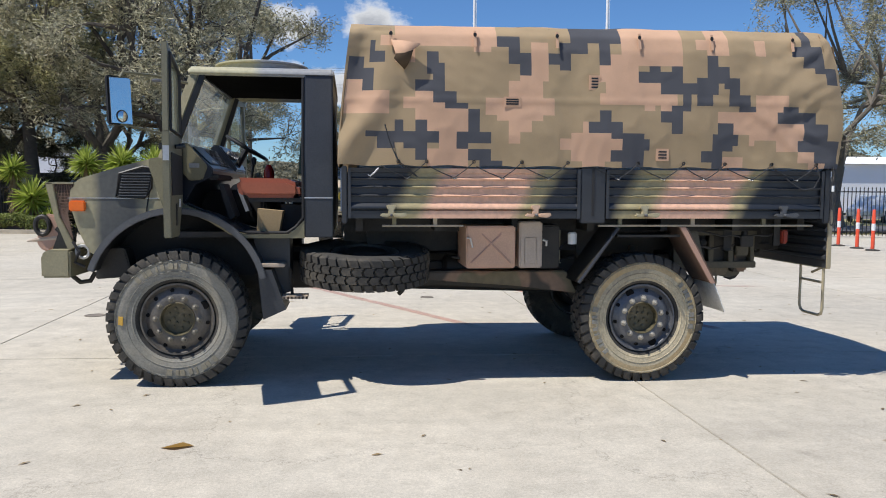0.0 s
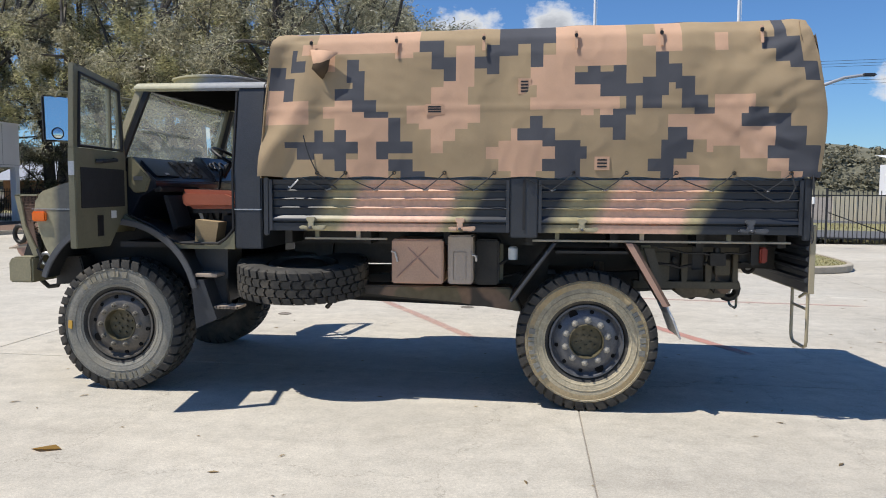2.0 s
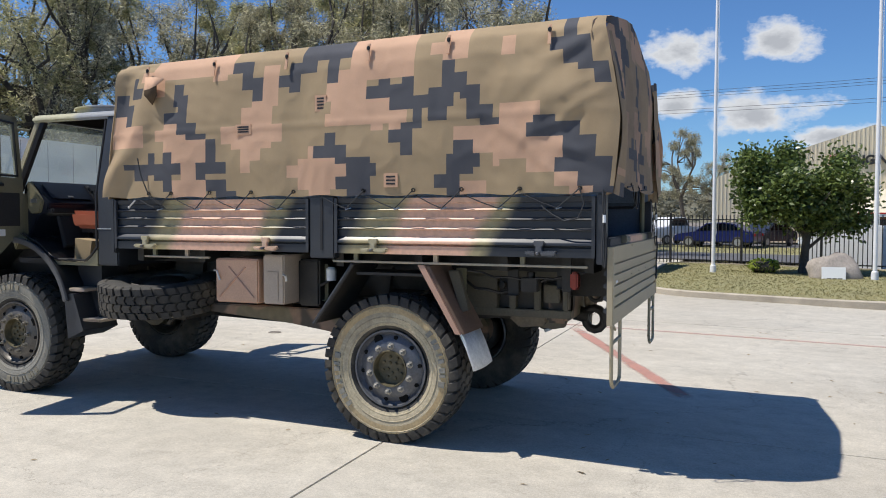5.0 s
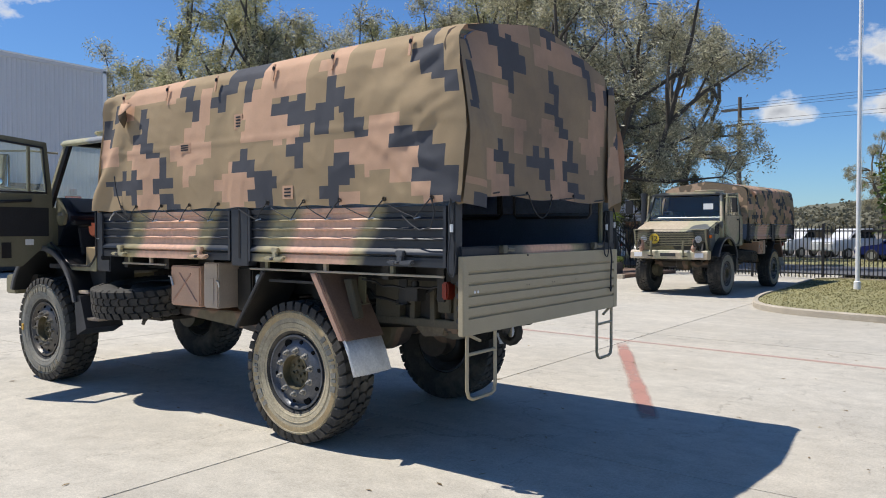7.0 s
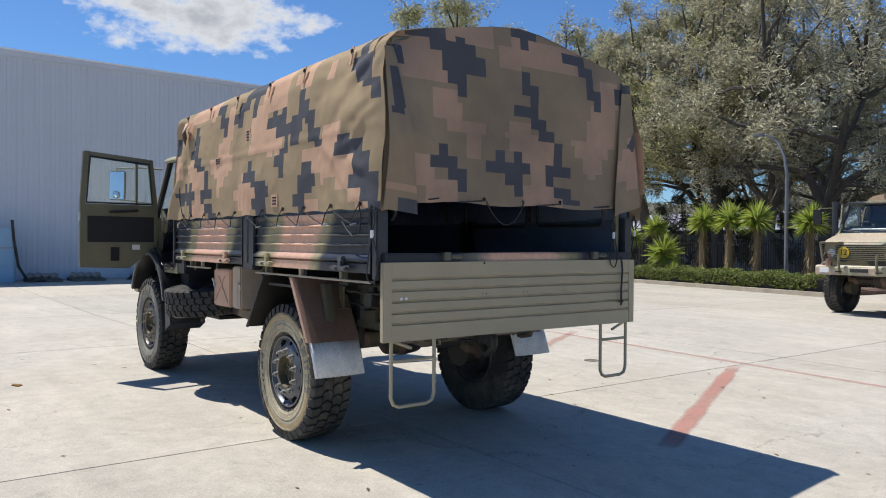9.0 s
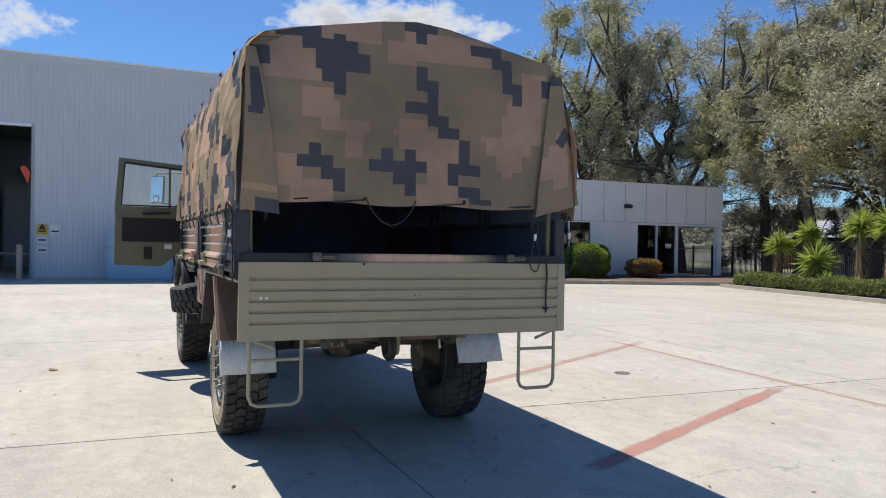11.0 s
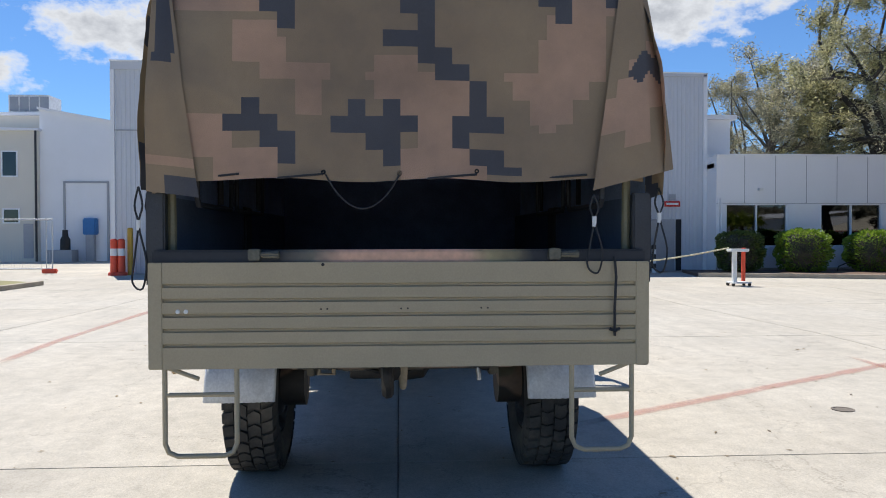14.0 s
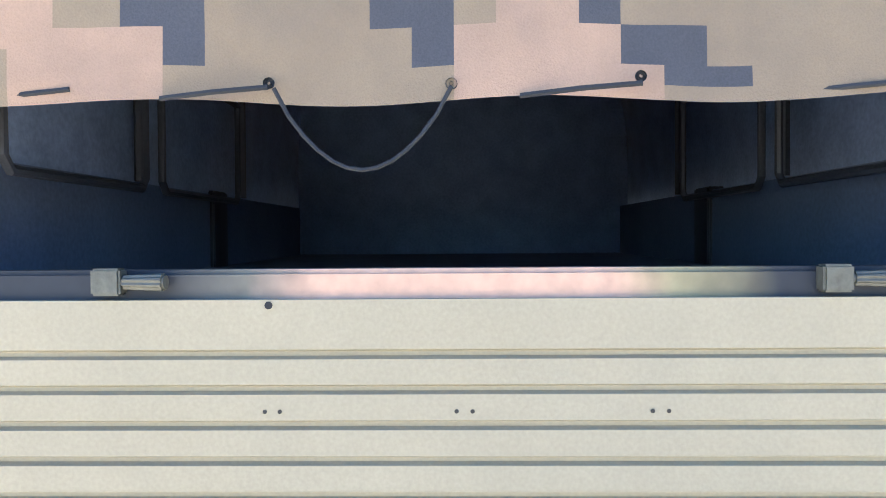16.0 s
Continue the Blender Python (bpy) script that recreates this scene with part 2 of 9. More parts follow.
M["side_paint"] = banded("side_paint", [(0.0, _n), (0.44, _n), (0.54, _o), (0.66, _o), (0.77, _t), (1.45, _t), (1.56, _o), (1.64, _o), (1.73, _n), (2.3, _n), (2.42, _o), (2.6, _o), (2.7, _t), (3.27, _t), (3.35, _o), (3.4, _o), (3.48, _n), (4.2, _n)], 0.42, soft=0.07, lean=0.55)
M["sill_paint"] = banded("sill_paint", [(-1.25, _n), (-0.6, _n), (-0.42, (0.17, 0.155, 0.12)), (-0.3, _t), (0.32, _t), (0.45, _o), (0.65, _n), (1.25, _n)], axis=1)
M["fender_black"] = mat("fender_black", (0.016, 0.017, 0.019), 0.34, vary=0.3, scale=5, fine=80, dirt=0.15, dirt_color=(0.08, 0.075, 0.06))
# blue of the reflected sky is put into the dashboard colour
M["dash_gloss"] = mat("dash_gloss", (0.014, 0.018, 0.028), 0.28, vary=0.3, bump=0.08)
M["dark_paint"] = mat("dark_paint", (0.031, 0.034, 0.040), 0.45, vary=0.3, scale=4, fine=90, dirt=0.2, dirt_color=(0.09, 0.085, 0.07))
M["door_paint"] = mat("door_paint", (0.165, 0.155, 0.098), 0.5, vary=0.22, scale=4, fine=90, dirt=0.25)
M["olive_paint"] = mat("olive_paint", (0.19, 0.175, 0.105), 0.55, vary=0.22, scale=4, fine=90, dirt=0.25)
M["tailgate_paint"] = mat("tailgate_paint", (0.405, 0.342, 0.222), 0.55, vary=0.12, scale=2.5, fine=120, bump=0.08, dirt=0.15, dirt_color=(0.26, 0.23, 0.17))
M["cab_paint"] = patched("cab_paint", [(0.035, 0.037, 0.04), (0.13, 0.12, 0.07)], 1.1, 0.5, 3.3)
M["hood_paint"] = banded("hood_paint", [(-2.25, (0.33, 0.30, 0.19)), (-1.96, (0.33, 0.30, 0.19)), (-1.88, (0.085, 0.088, 0.085)), (-1.62, (0.075, 0.078, 0.076)), (-1.52, (0.33, 0.30, 0.19)), (-1.2, (0.32, 0.29, 0.18))], soft=0.04)
M["cab2_paint"] = patched("cab2_paint", [(0.09, 0.095, 0.09), (0.38, 0.35, 0.225), (0.44, 0.36, 0.25)], 1.3, 0.5, 9.1)
M["roof_paint"] = banded("roof_paint", [(-1.3, (0.42, 0.39, 0.25)), (-0.72, (0.42, 0.39, 0.25)), (-0.62, (0.27, 0.28, 0.29)), (-0.05, (0.27, 0.28, 0.29))], soft=0.05)
M["tan_paint"] = mat("tan_paint", (0.44, 0.265, 0.19), 0.6, vary=0.12, scale=5, fine=80, dirt=0.3, dirt_color=(0.2, 0.15, 0.1))
# shade and blue haze of the load bed, put into the colour
M["bed_shade"] = mat("bed_shade", (0.13, 0.17, 0.24), 0.8, vary=0.25, scale=3, fine=60)
M["sill_latch"] = mat("sill_latch", (0.12, 0.115, 0.085), 0.45, 0.1, vary=0.35, scale=14)
M["nut_pale"] = mat("nut_pale", (0.3, 0.28, 0.24), 0.45, 0.2, vary=0.25, scale=20)
M["box_tan"] = mat("box_tan", (0.56, 0.345, 0.225), 0.55, vary=0.15, scale=5, fine=80, dirt=0.25, dirt_color=(0.34, 0.22, 0.15))
M["grey_tan"] = mat("grey_tan", (0.46, 0.37, 0.285), 0.6, vary=0.12, scale=5, fine=80, dirt=0.2)
M["brown_guard"] = mat("brown_guard", (0.16, 0.1, 0.07), 0.7, vary=0.25, dirt=0.4, dirt_color=(0.2, 0.16, 0.11))
M["flap_metal"] = mat("flap_metal", (0.78, 0.77, 0.74), 0.6, 0.0, vary=0.2, scale=9, dirt=0.5, dirt_color=(0.3, 0.27, 0.22))
M["rubber"] = mat("rubber", (0.038, 0.036, 0.032), 0.85, vary=0.35, scale=8, fine=70, bump=0.3, dirt=0.8, dirt_color=(0.165, 0.14, 0.105))
M["sidewall"] = mat("sidewall", (0.235, 0.225, 0.19), 0.9, vary=0.35, scale=5, fine=60, bump=0.3, dirt=0.7, dirt_color=(0.33, 0.285, 0.2))
M["sidewall_clay"] = mat("sidewall_clay", (0.45, 0.385, 0.26), 0.9, vary=0.35, scale=7, fine=60, bump=0.3, dirt=0.85, dirt_color=(0.14, 0.13, 0.105))
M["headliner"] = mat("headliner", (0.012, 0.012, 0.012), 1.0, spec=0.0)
M["rim_nut"] = mat("rim_nut", (0.16, 0.145, 0.115), 0.5, 0.1, vary=0.3, scale=20)
M["rim_steel"] = mat("rim_steel", (0.11, 0.1, 0.088), 0.45, 0.3, vary=0.35, scale=14, dirt=0.5, dirt_color=(0.12, 0.1, 0.075))
M["rim_grey"] = mat("rim_grey", (0.105, 0.11, 0.122), 0.38, 0.25, vary=0.35, scale=14, dirt=0.5, dirt_color=(0.09, 0.08, 0.07))
M["hub_olive"] = mat("hub_olive", (0.1, 0.085, 0.045), 0.55, 0.1, vary=0.3, scale=18, dirt=0.4)
M["underbody"] = mat("underbody", (0.019, 0.017, 0.014), 0.55, vary=0.4, scale=6, dirt=0.45, dirt_color=(0.075, 0.058, 0.04))
M["dusty_frame"] = mat("dusty_frame", (0.17, 0.14, 0.1), 0.85, vary=0.3, scale=5, fine=50, dirt=0.7, dirt_color=(0.08, 0.066, 0.05))
M["dusty_tan"] = mat("dusty_tan", (0.38, 0.31, 0.21), 0.85, vary=0.3, scale=6, fine=50, dirt=0.5, dirt_color=(0.2, 0.16, 0.11))
M["frame_olive"] = mat("frame_olive", (0.1, 0.088, 0.06), 0.6, vary=0.25, scale=5, fine=70, dirt=0.4, dirt_color=(0.05, 0.042, 0.032))
M["tank_paint"] = patched("tank_paint", [(0.05, 0.04, 0.03), (0.2, 0.13, 0.085), (0.13, 0.11, 0.065)], 2.2, 0.6, 1.7)
M["latch_olive"] = mat("latch_olive", (0.42, 0.37, 0.235), 0.45, vary=0.2, scale=12)
M["latch_tan"] = mat("latch_tan", (0.62, 0.42, 0.29), 0.45, vary=0.2, scale=12)
M["rail_paint"] = mat("rail_paint", (0.42, 0.36, 0.26), 0.55, vary=0.2, scale=9, dirt=0.3)
M["black_plastic"] = mat("black_plastic", (0.014, 0.014, 0.015), 0.5, vary=0.3, bump=0.1)
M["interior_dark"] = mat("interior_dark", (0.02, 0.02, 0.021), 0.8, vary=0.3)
M["rope"] = mat("rope", (0.028, 0.03, 0.033), 0.8, vary=0.3, fine=300)
M["galvanised"] = mat("galvanised", (0.5, 0.5, 0.5), 0.4, 0.8, vary=0.15, scale=12)
M["orange_lens"] = mat("orange_lens", (0.8, 0.16, 0.015), 0.25, vary=0.1, bump=0.2)
M["red_lens"] = mat("red_lens", (0.5, 0.02, 0.015), 0.25, vary=0.1)
M["seat_vinyl"] = mat("seat_vinyl", (0.36, 0.105, 0.055), 0.45, vary=0.12, bump=0.1)
M["cardboard"] = mat("cardboard", (0.33, 0.24, 0.13), 0.9, vary=0.1)
M["glass_cab"] = glass("glass_cab", (0.80, 0.9, 0.87), 0.09)
# reflected haze and dust are put into the panes as a pale film
_gt = M["glass_cab"].node_tree
_film = _gt.nodes.new("ShaderNodeBsdfTranslucent")
_film.inputs[0].default_value = (0.66, 0.72, 0.67, 1)
_haze = _gt.nodes.new("ShaderNodeTexNoise")
_haze.inputs["Scale"].default_value = 3.0
_haze.inputs["Detail"].default_value = 5.0
_amt = _gt.nodes.new("ShaderNodeMath")
_amt.operation = "MULTIPLY"
_amt.inputs[1].default_value = 0.22
_gt.links.new(_haze.outputs[0], _amt.inputs[0])
_fx = _gt.nodes.new("ShaderNodeMixShader")
_end = [n for n in _gt.nodes if n.type == "OUTPUT_MATERIAL"][0]
_was = _end.inputs[0].links[0].from_socket
_gt.links.new(_amt.outputs[0], _fx.inputs[0])
_gt.links.new(_was, _fx.inputs[1])
_gt.links.new(_film.outputs[0], _fx.inputs[2])
_gt.links.new(_fx.outputs[0], _end.inputs[0])
M["glass_dark"] = glass("glass_dark", (0.1, 0.12, 0.13), 0.1)
M["mirror"] = mat("mirror", (0.92, 0.93, 0.94), 0.02, 1.0, vary=0.0, bump=0)
M["paper"] = mat("paper", (0.75, 0.76, 0.74), 0.8, vary=0.04)
M["ink"] = mat("ink", (0.03, 0.03, 0.03), 0.7, vary=0.1)
M["yellow_sign"] = mat("yellow_sign", (0.62, 0.42, 0.03), 0.5, vary=0.1)
def concrete_mat(name, base, speckle=0.2):
    """Old yard concrete: cloudy cement, drag streaks, speckle, hairline cracks, oil spots."""
    m = mat(name, base, 0.85, vary=0.0, bump=0)
    nt = m.node_tree
    b = nt.nodes["Principled BSDF"]
    g = nt.nodes.new("ShaderNodeNewGeometry")

    def tex(s, detail, w=0.6, stretch=None, kind="ShaderNodeTexNoise"):
        n = nt.nodes.new(kind)
        n.inputs["Scale"].default_value = s
        if kind == "ShaderNodeTexNoise":
            n.inputs["Detail"].default_value, n.inputs["Roughness"].default_value = detail, w
        src = g.outputs["Position"]
        if stretch:
            mp = nt.nodes.new("ShaderNodeMapping")
            mp.inputs["Scale"].default_value, mp.inputs["Rotation"].default_value = stretch, (0, 0, 0.35)
            nt.links.new(src, mp.inputs["Vector"])
            src = mp.outputs[0]
        nt.links.new(src, n.inputs["Vector"])
        return n

    def span(out, a, c, lo, hi):
        n = nt.nodes.new("ShaderNodeMapRange")
        for key, val in zip(("From Min", "From Max", "To Min", "To Max"), (a, c, lo, hi)):
            n.inputs[key].default_value = val
        nt.links.new(out, n.inputs["Value"])
        return n.outputs[0]

    def times(x, y):
        n = nt.nodes.new("ShaderNodeMath")
        n.operation = "MULTIPLY"
        nt.links.new(x, n.inputs[0])
        nt.links.new(y, n.inputs[1])
        return n.outputs[0]

    oi = nt.nodes.new("ShaderNodeObjectInfo")
    f = span(tex(0.35, 9, 0.65).outputs["Fac"], 0.3, 0.7, 0.87, 1.11)
    f = times(f, span(tex(1.0, 6, 0.6, (0.35, 2.6, 1)).outputs["Fac"], 0.3, 0.7, 0.93, 1.07))
    f = times(f, span(tex(5.0, 10, 0.75).outputs["Fac"], 0.3, 0.7, 1 - speckle, 1 + speckle))
    f = times(f, span(tex(55.0, 4, 0.75).outputs["Fac"], 0.3, 0.7, 0.84, 1.16))
    f = times(f, span(tex(160.0, 3, 0.7).outputs["Fac"], 0.3, 0.7, 0.86, 1.14))
    f = times(f, span(tex(2.2, 4, 0.5).outputs["Fac"], 0.66, 0.74, 1.0, 0.8))
    f = times(f, span(oi.outputs["Random"], 0, 1, 0.95, 1.05))
    vo = tex(0.33, 0, kind="ShaderNodeTexVoronoi")
    vo.feature = "DISTANCE_TO_EDGE"
    wob = tex(1.3, 6, 0.65)
    wm = nt.nodes.new("ShaderNodeVectorMath")
    wm.operation = "MULTIPLY_ADD"
    wm.inputs[1].default_value = (1.4, 1.4, 0)
    nt.links.new(wob.outputs["Color"], wm.inputs[0])
    nt.links.new(g.outputs["Position"], wm.inputs[2])
    nt.links.new(wm.outputs[0], vo.inputs["Vector"])
    crack = span(vo.outputs["Distance"], 0.0, 0.0035, 0.72, 1.0)
    f = times(f, crack)
    hue = nt.nodes.new("ShaderNodeMix")
    hue.data_type = "RGBA"
    hue.inputs["A"].default_value, hue.inputs["B"].default_value = (base[0] * 1.04, base[1] * 0.99, base[2] * 0.92, 1), (base[0] * 0.97, base[1] * 1.0, base[2] * 1.05, 1)
    nt.links.new(tex(0.22, 5).outputs["Fac"], hue.inputs["Factor"])
    mu = nt.nodes.new("ShaderNodeVectorMath")
    mu.operation = "MULTIPLY"
    nt.links.new(hue.outputs["Result"], mu.inputs[0])
    nt.links.new(f, mu.inputs[1])
    nt.links.new(mu.outputs[0], b.inputs["Base Color"])
    bp = nt.nodes.new("ShaderNodeBump")
    bp.inputs["Strength"].default_value, bp.inputs["Distance"].default_value = 0.25, 0.01
    nt.links.new(tex(40.0, 6, 0.7).outputs["Fac"], bp.inputs["Height"])
    nt.links.new(bp.outputs[0], b.inputs["Normal"])
    return m


M["concrete"] = concrete_mat("concrete", (0.452, 0.42, 0.352), 0.15)
M["joint"] = mat("joint", (0.19, 0.165, 0.135), 0.95, vary=0.4, scale=3)
M["joint_fill"] = mat("joint_fill", (0.25, 0.225, 0.19), 0.95, vary=0.4, scale=3)
M["kerb"] = mat("kerb", (0.43, 0.375, 0.29), 0.9, vary=0.25, scale=3, dirt=0.5, dirt_color=(0.2, 0.17, 0.13))
M["asphalt"] = mat("asphalt", (0.1, 0.1, 0.105), 0.9, vary=0.2, scale=1.5, fine=40)


def worn_paint(name, base, keep):
    """Road paint scuffed away by tyres: whole in the middle, gone in patches and along its edges."""
    m = mat(name, base, 0.85, vary=0.12, scale=2.2, fine=30)
    nt = m.node_tree
    uv = nt.nodes.new("ShaderNodeUVMap")
    split = nt.nodes.new("ShaderNodeSeparateXYZ")
    nt.links.new(uv.outputs[0], split.inputs[0])
    g = nt.nodes.new("ShaderNodeNewGeometry")
    total = split.outputs["X"]
    for size, detail, gain, shift in ((1.1, 5, 1.5, -0.75), (14.0, 6, 0.6, -0.3)):
        n = nt.nodes.new("ShaderNodeTexNoise")
        n.inputs["Scale"].default_value, n.inputs["Detail"].default_value, n.inputs["Roughness"].default_value = size, detail, 0.7
        nt.links.new(g.outputs["Position"], n.inputs["Vector"])
        ma = nt.nodes.new("ShaderNodeMath")
        ma.operation = "MULTIPLY_ADD"
        ma.inputs[1].default_value, ma.inputs[2].default_value = gain, shift
        nt.links.new(n.outputs["Fac"], ma.inputs[0])
        ad = nt.nodes.new("ShaderNodeMath")
        nt.links.new(total, ad.inputs[0])
        nt.links.new(ma.outputs[0], ad.inputs[1])
        total = ad.outputs[0]
    r = nt.nodes.new("ShaderNodeMapRange")
    r.inputs["From Min"].default_value, r.inputs["From Max"].default_value, r.inputs["To Max"].default_value = 0.15, 0.95, keep
    nt.links.new(total, r.inputs["Value"])
    nt.links.new(r.outputs[0], nt.nodes["Principled BSDF"].inputs["Alpha"])
    return m


M["red_line"] = worn_paint("red_line", (0.52, 0.27, 0.215), 0.45)
M["red_line_bold"] = worn_paint("red_line_bold", (0.5, 0.235, 0.185), 0.68)
M["fender_edge"] = mat("fender_edge", (0.085, 0.088, 0.095), 0.36, vary=0.2, scale=8)
M["tyre_letter"] = mat("tyre_letter", (0.25, 0.225, 0.165), 0.9, vary=0.3, scale=8, fine=60, dirt=0.5, dirt_color=(0.17, 0.16, 0.13))
M["clay_ring"] = mat("clay_ring", (0.42, 0.325, 0.185), 0.9, vary=0.35, scale=4.5, fine=50, bump=0.25, dirt=0.95, dirt_color=(0.46, 0.29, 0.105))
M["seat_green"] = mat("seat_green", (0.02, 0.045, 0.035), 0.6, vary=0.2)
M["guard_olive"] = mat("guard_olive", (0.26, 0.235, 0.145), 0.55, vary=0.2, scale=7, dirt=0.3)
M["tail_red"] = mat("tail_red", (0.28, 0.03, 0.012), 0.35, vary=0.2)
M["grass_soil"] = mat("grass_soil", (0.265, 0.235, 0.12), 0.95, vary=0.2, scale=0.9, fine=14, tint=(0.24, 0.23, 0.1))
M["grass"] = mat("grass", (0.21, 0.2, 0.085), 0.9, vary=0.35, scale=0.7, fine=5, tint=(0.3, 0.26, 0.12), bump=0)
M["canvas_front"] = patched("canvas_front", [(0.16, 0.12, 0.08), (0.42, 0.29, 0.19), (0.3, 0.23, 0.14)], 2.6, 0.95, 2.0)
M["mulch"] = mat("mulch", (0.16, 0.1, 0.07), 0.95, vary=0.4, scale=4, fine=40)
M["bark"] = mat("bark", (0.15, 0.13, 0.105), 0.9, vary=0.45, scale=3, fine=25, bump=0.5)
M["bark_dark"] = mat("bark_dark", (0.085, 0.074, 0.062), 0.95, vary=0.4, scale=3, fine=25, bump=0.5)
M["white_panel"] = mat("white_panel", (0.86, 0.865, 0.87), 0.5, vary=0.04, scale=0.6, fine=20, bump=0.03, dirt=0.15, dirt_color=(0.6, 0.6, 0.58))
M["shed_sheet"] = mat("shed_sheet", (0.61, 0.625, 0.655), 0.45, vary=0.04, scale=0.5, fine=15, bump=0.02, dirt=0.2, dirt_color=(0.5, 0.51, 0.53))
M["cream_wall"] = mat("cream_wall", (0.72, 0.68, 0.58), 0.7, vary=0.05, scale=0.6, fine=15, bump=0.03)
M["cream_sheet"] = mat("cream_sheet", (0.7, 0.62, 0.45), 0.5, vary=0.05, scale=0.6, fine=15, bump=0.03)
M["brick_wall"] = mat("brick_wall", (0.3, 0.16, 0.1), 0.9, vary=0.3, scale=3, fine=30)
M["iron"] = mat("iron", (0.012, 0.012, 0.013), 0.5, vary=0.2)
M["steel_pole"] = mat("steel_pole", (0.36, 0.37, 0.39), 0.5, 0.3, vary=0.1)
M["lamp_grey"] = mat("lamp_grey", (0.2, 0.2, 0.21), 0.5, 0.2, vary=0.15)
M["white_pole"] = mat("white_pole", (0.8, 0.8, 0.8), 0.4, vary=0.05)
M["orange_plastic"] = mat("orange_plastic", (0.75, 0.09, 0.04), 0.5, vary=0.1)
M["yellow_paint"] = mat("yellow_paint", (0.62, 0.36, 0.05), 0.6, vary=0.15, dirt=0.2)
M["chain_plastic"] = mat("chain_plastic", (0.72, 0.64, 0.4), 0.5, vary=0.1)
M["reflector"] = mat("reflector", (0.75, 0.75, 0.75), 0.4, vary=0.05)
M["rock"] = mat("rock", (0.33, 0.29, 0.25), 0.9, vary=0.35, scale=3, fine=20, bump=0.5)
M["blue_drum"] = mat("blue_drum", (0.03, 0.17, 0.42), 0.5, vary=0.1)
M["teal_tank"] = mat("teal_tank", (0.3, 0.47, 0.6), 0.6, vary=0.1)
M["hill"] = mat("hill", (0.13, 0.125, 0.085), 0.95, vary=0.3, scale=0.06, fine=0.6)
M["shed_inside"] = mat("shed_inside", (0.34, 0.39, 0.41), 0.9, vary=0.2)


def leaf_mat(name, a, b, rough=0.55, glow=0.35, power=1.0):
    """Leaves: colour varies from leaf to leaf; a part of the light comes through."""
    m = bpy.data.materials.new(name)
    m.use_nodes = True
    nt = m.node_tree
    p = nt.nodes["Principled BSDF"]
    p.inputs["Roughness"].default_value = rough
    p.inputs["Specular IOR Level"].default_value = 0.4
    g = nt.nodes.new("ShaderNodeNewGeometry")
    cr = nt.nodes.new("ShaderNodeMix")
    cr.data_type = "RGBA"
    cr.inputs["A"].default_value, cr.inputs["B"].default_value = (*a, 1), (*b, 1)
    skew = nt.nodes.new("ShaderNodeMath")
    skew.operation = "POWER"
    skew.inputs[1].default_value = power
    nt.links.new(g.outputs["Random Per Island"], skew.inputs[0])
    nt.links.new(skew.outputs[0], cr.inputs["Factor"])
    nt.links.new(cr.outputs["Result"], p.inputs["Base Color"])
    tl = nt.nodes.new("ShaderNodeBsdfTranslucent")
    nt.links.new(cr.outputs["Result"], tl.inputs["Color"])
    mx = nt.nodes.new("ShaderNodeMixShader")
    mx.inputs[0].default_value = glow
    nt.links.new(p.outputs[0], mx.inputs[1])
    nt.links.new(tl.outputs[0], mx.inputs[2])
    nt.links.new(mx.outputs[0], nt.nodes["Material Output"].inputs[0])
    return m


M["leaf_gum"] = leaf_mat("leaf_gum", (0.21, 0.205, 0.125), (0.66, 0.61, 0.42), 0.4, 0.58, 1.3)
M["leaf_gum_dark"] = leaf_mat("leaf_gum_dark", (0.21, 0.205, 0.13), (0.68, 0.64, 0.46), 0.36, 0.55, 1.3)
M["leaf_gum_warm"] = leaf_mat("leaf_gum_warm", (0.21, 0.212, 0.1), (0.65, 0.61, 0.35), 0.42, 0.58, 1.2)
M["leaf_green"] = leaf_mat("leaf_green", (0.035, 0.06, 0.016), (0.2, 0.26, 0.07), 0.33, 0.3)
M["leaf_far"] = leaf_mat("leaf_far", (0.13, 0.125, 0.085), (0.27, 0.25, 0.17), 0.8, 0.3)
M["leaf_scrub"] = leaf_mat("leaf_scrub", (0.06, 0.065, 0.035), (0.2, 0.19, 0.11))
M["leaf_hedge"] = leaf_mat("leaf_hedge", (0.11, 0.15, 0.035), (0.3, 0.33, 0.1))
M["leaf_ball"] = leaf_mat("leaf_ball", (0.1, 0.19, 0.015), (0.32, 0.44, 0.06))
M["leaf_yucca"] = leaf_mat("leaf_yucca", (0.17, 0.25, 0.03), (0.5, 0.56, 0.13), 0.45, 0.45)
M["leaf_dry"] = leaf_mat("leaf_dry", (0.2, 0.15, 0.08), (0.38, 0.28, 0.15))
M["leaf_orange"] = leaf_mat("leaf_orange", (0.2, 0.13, 0.03), (0.42, 0.24, 0.06))


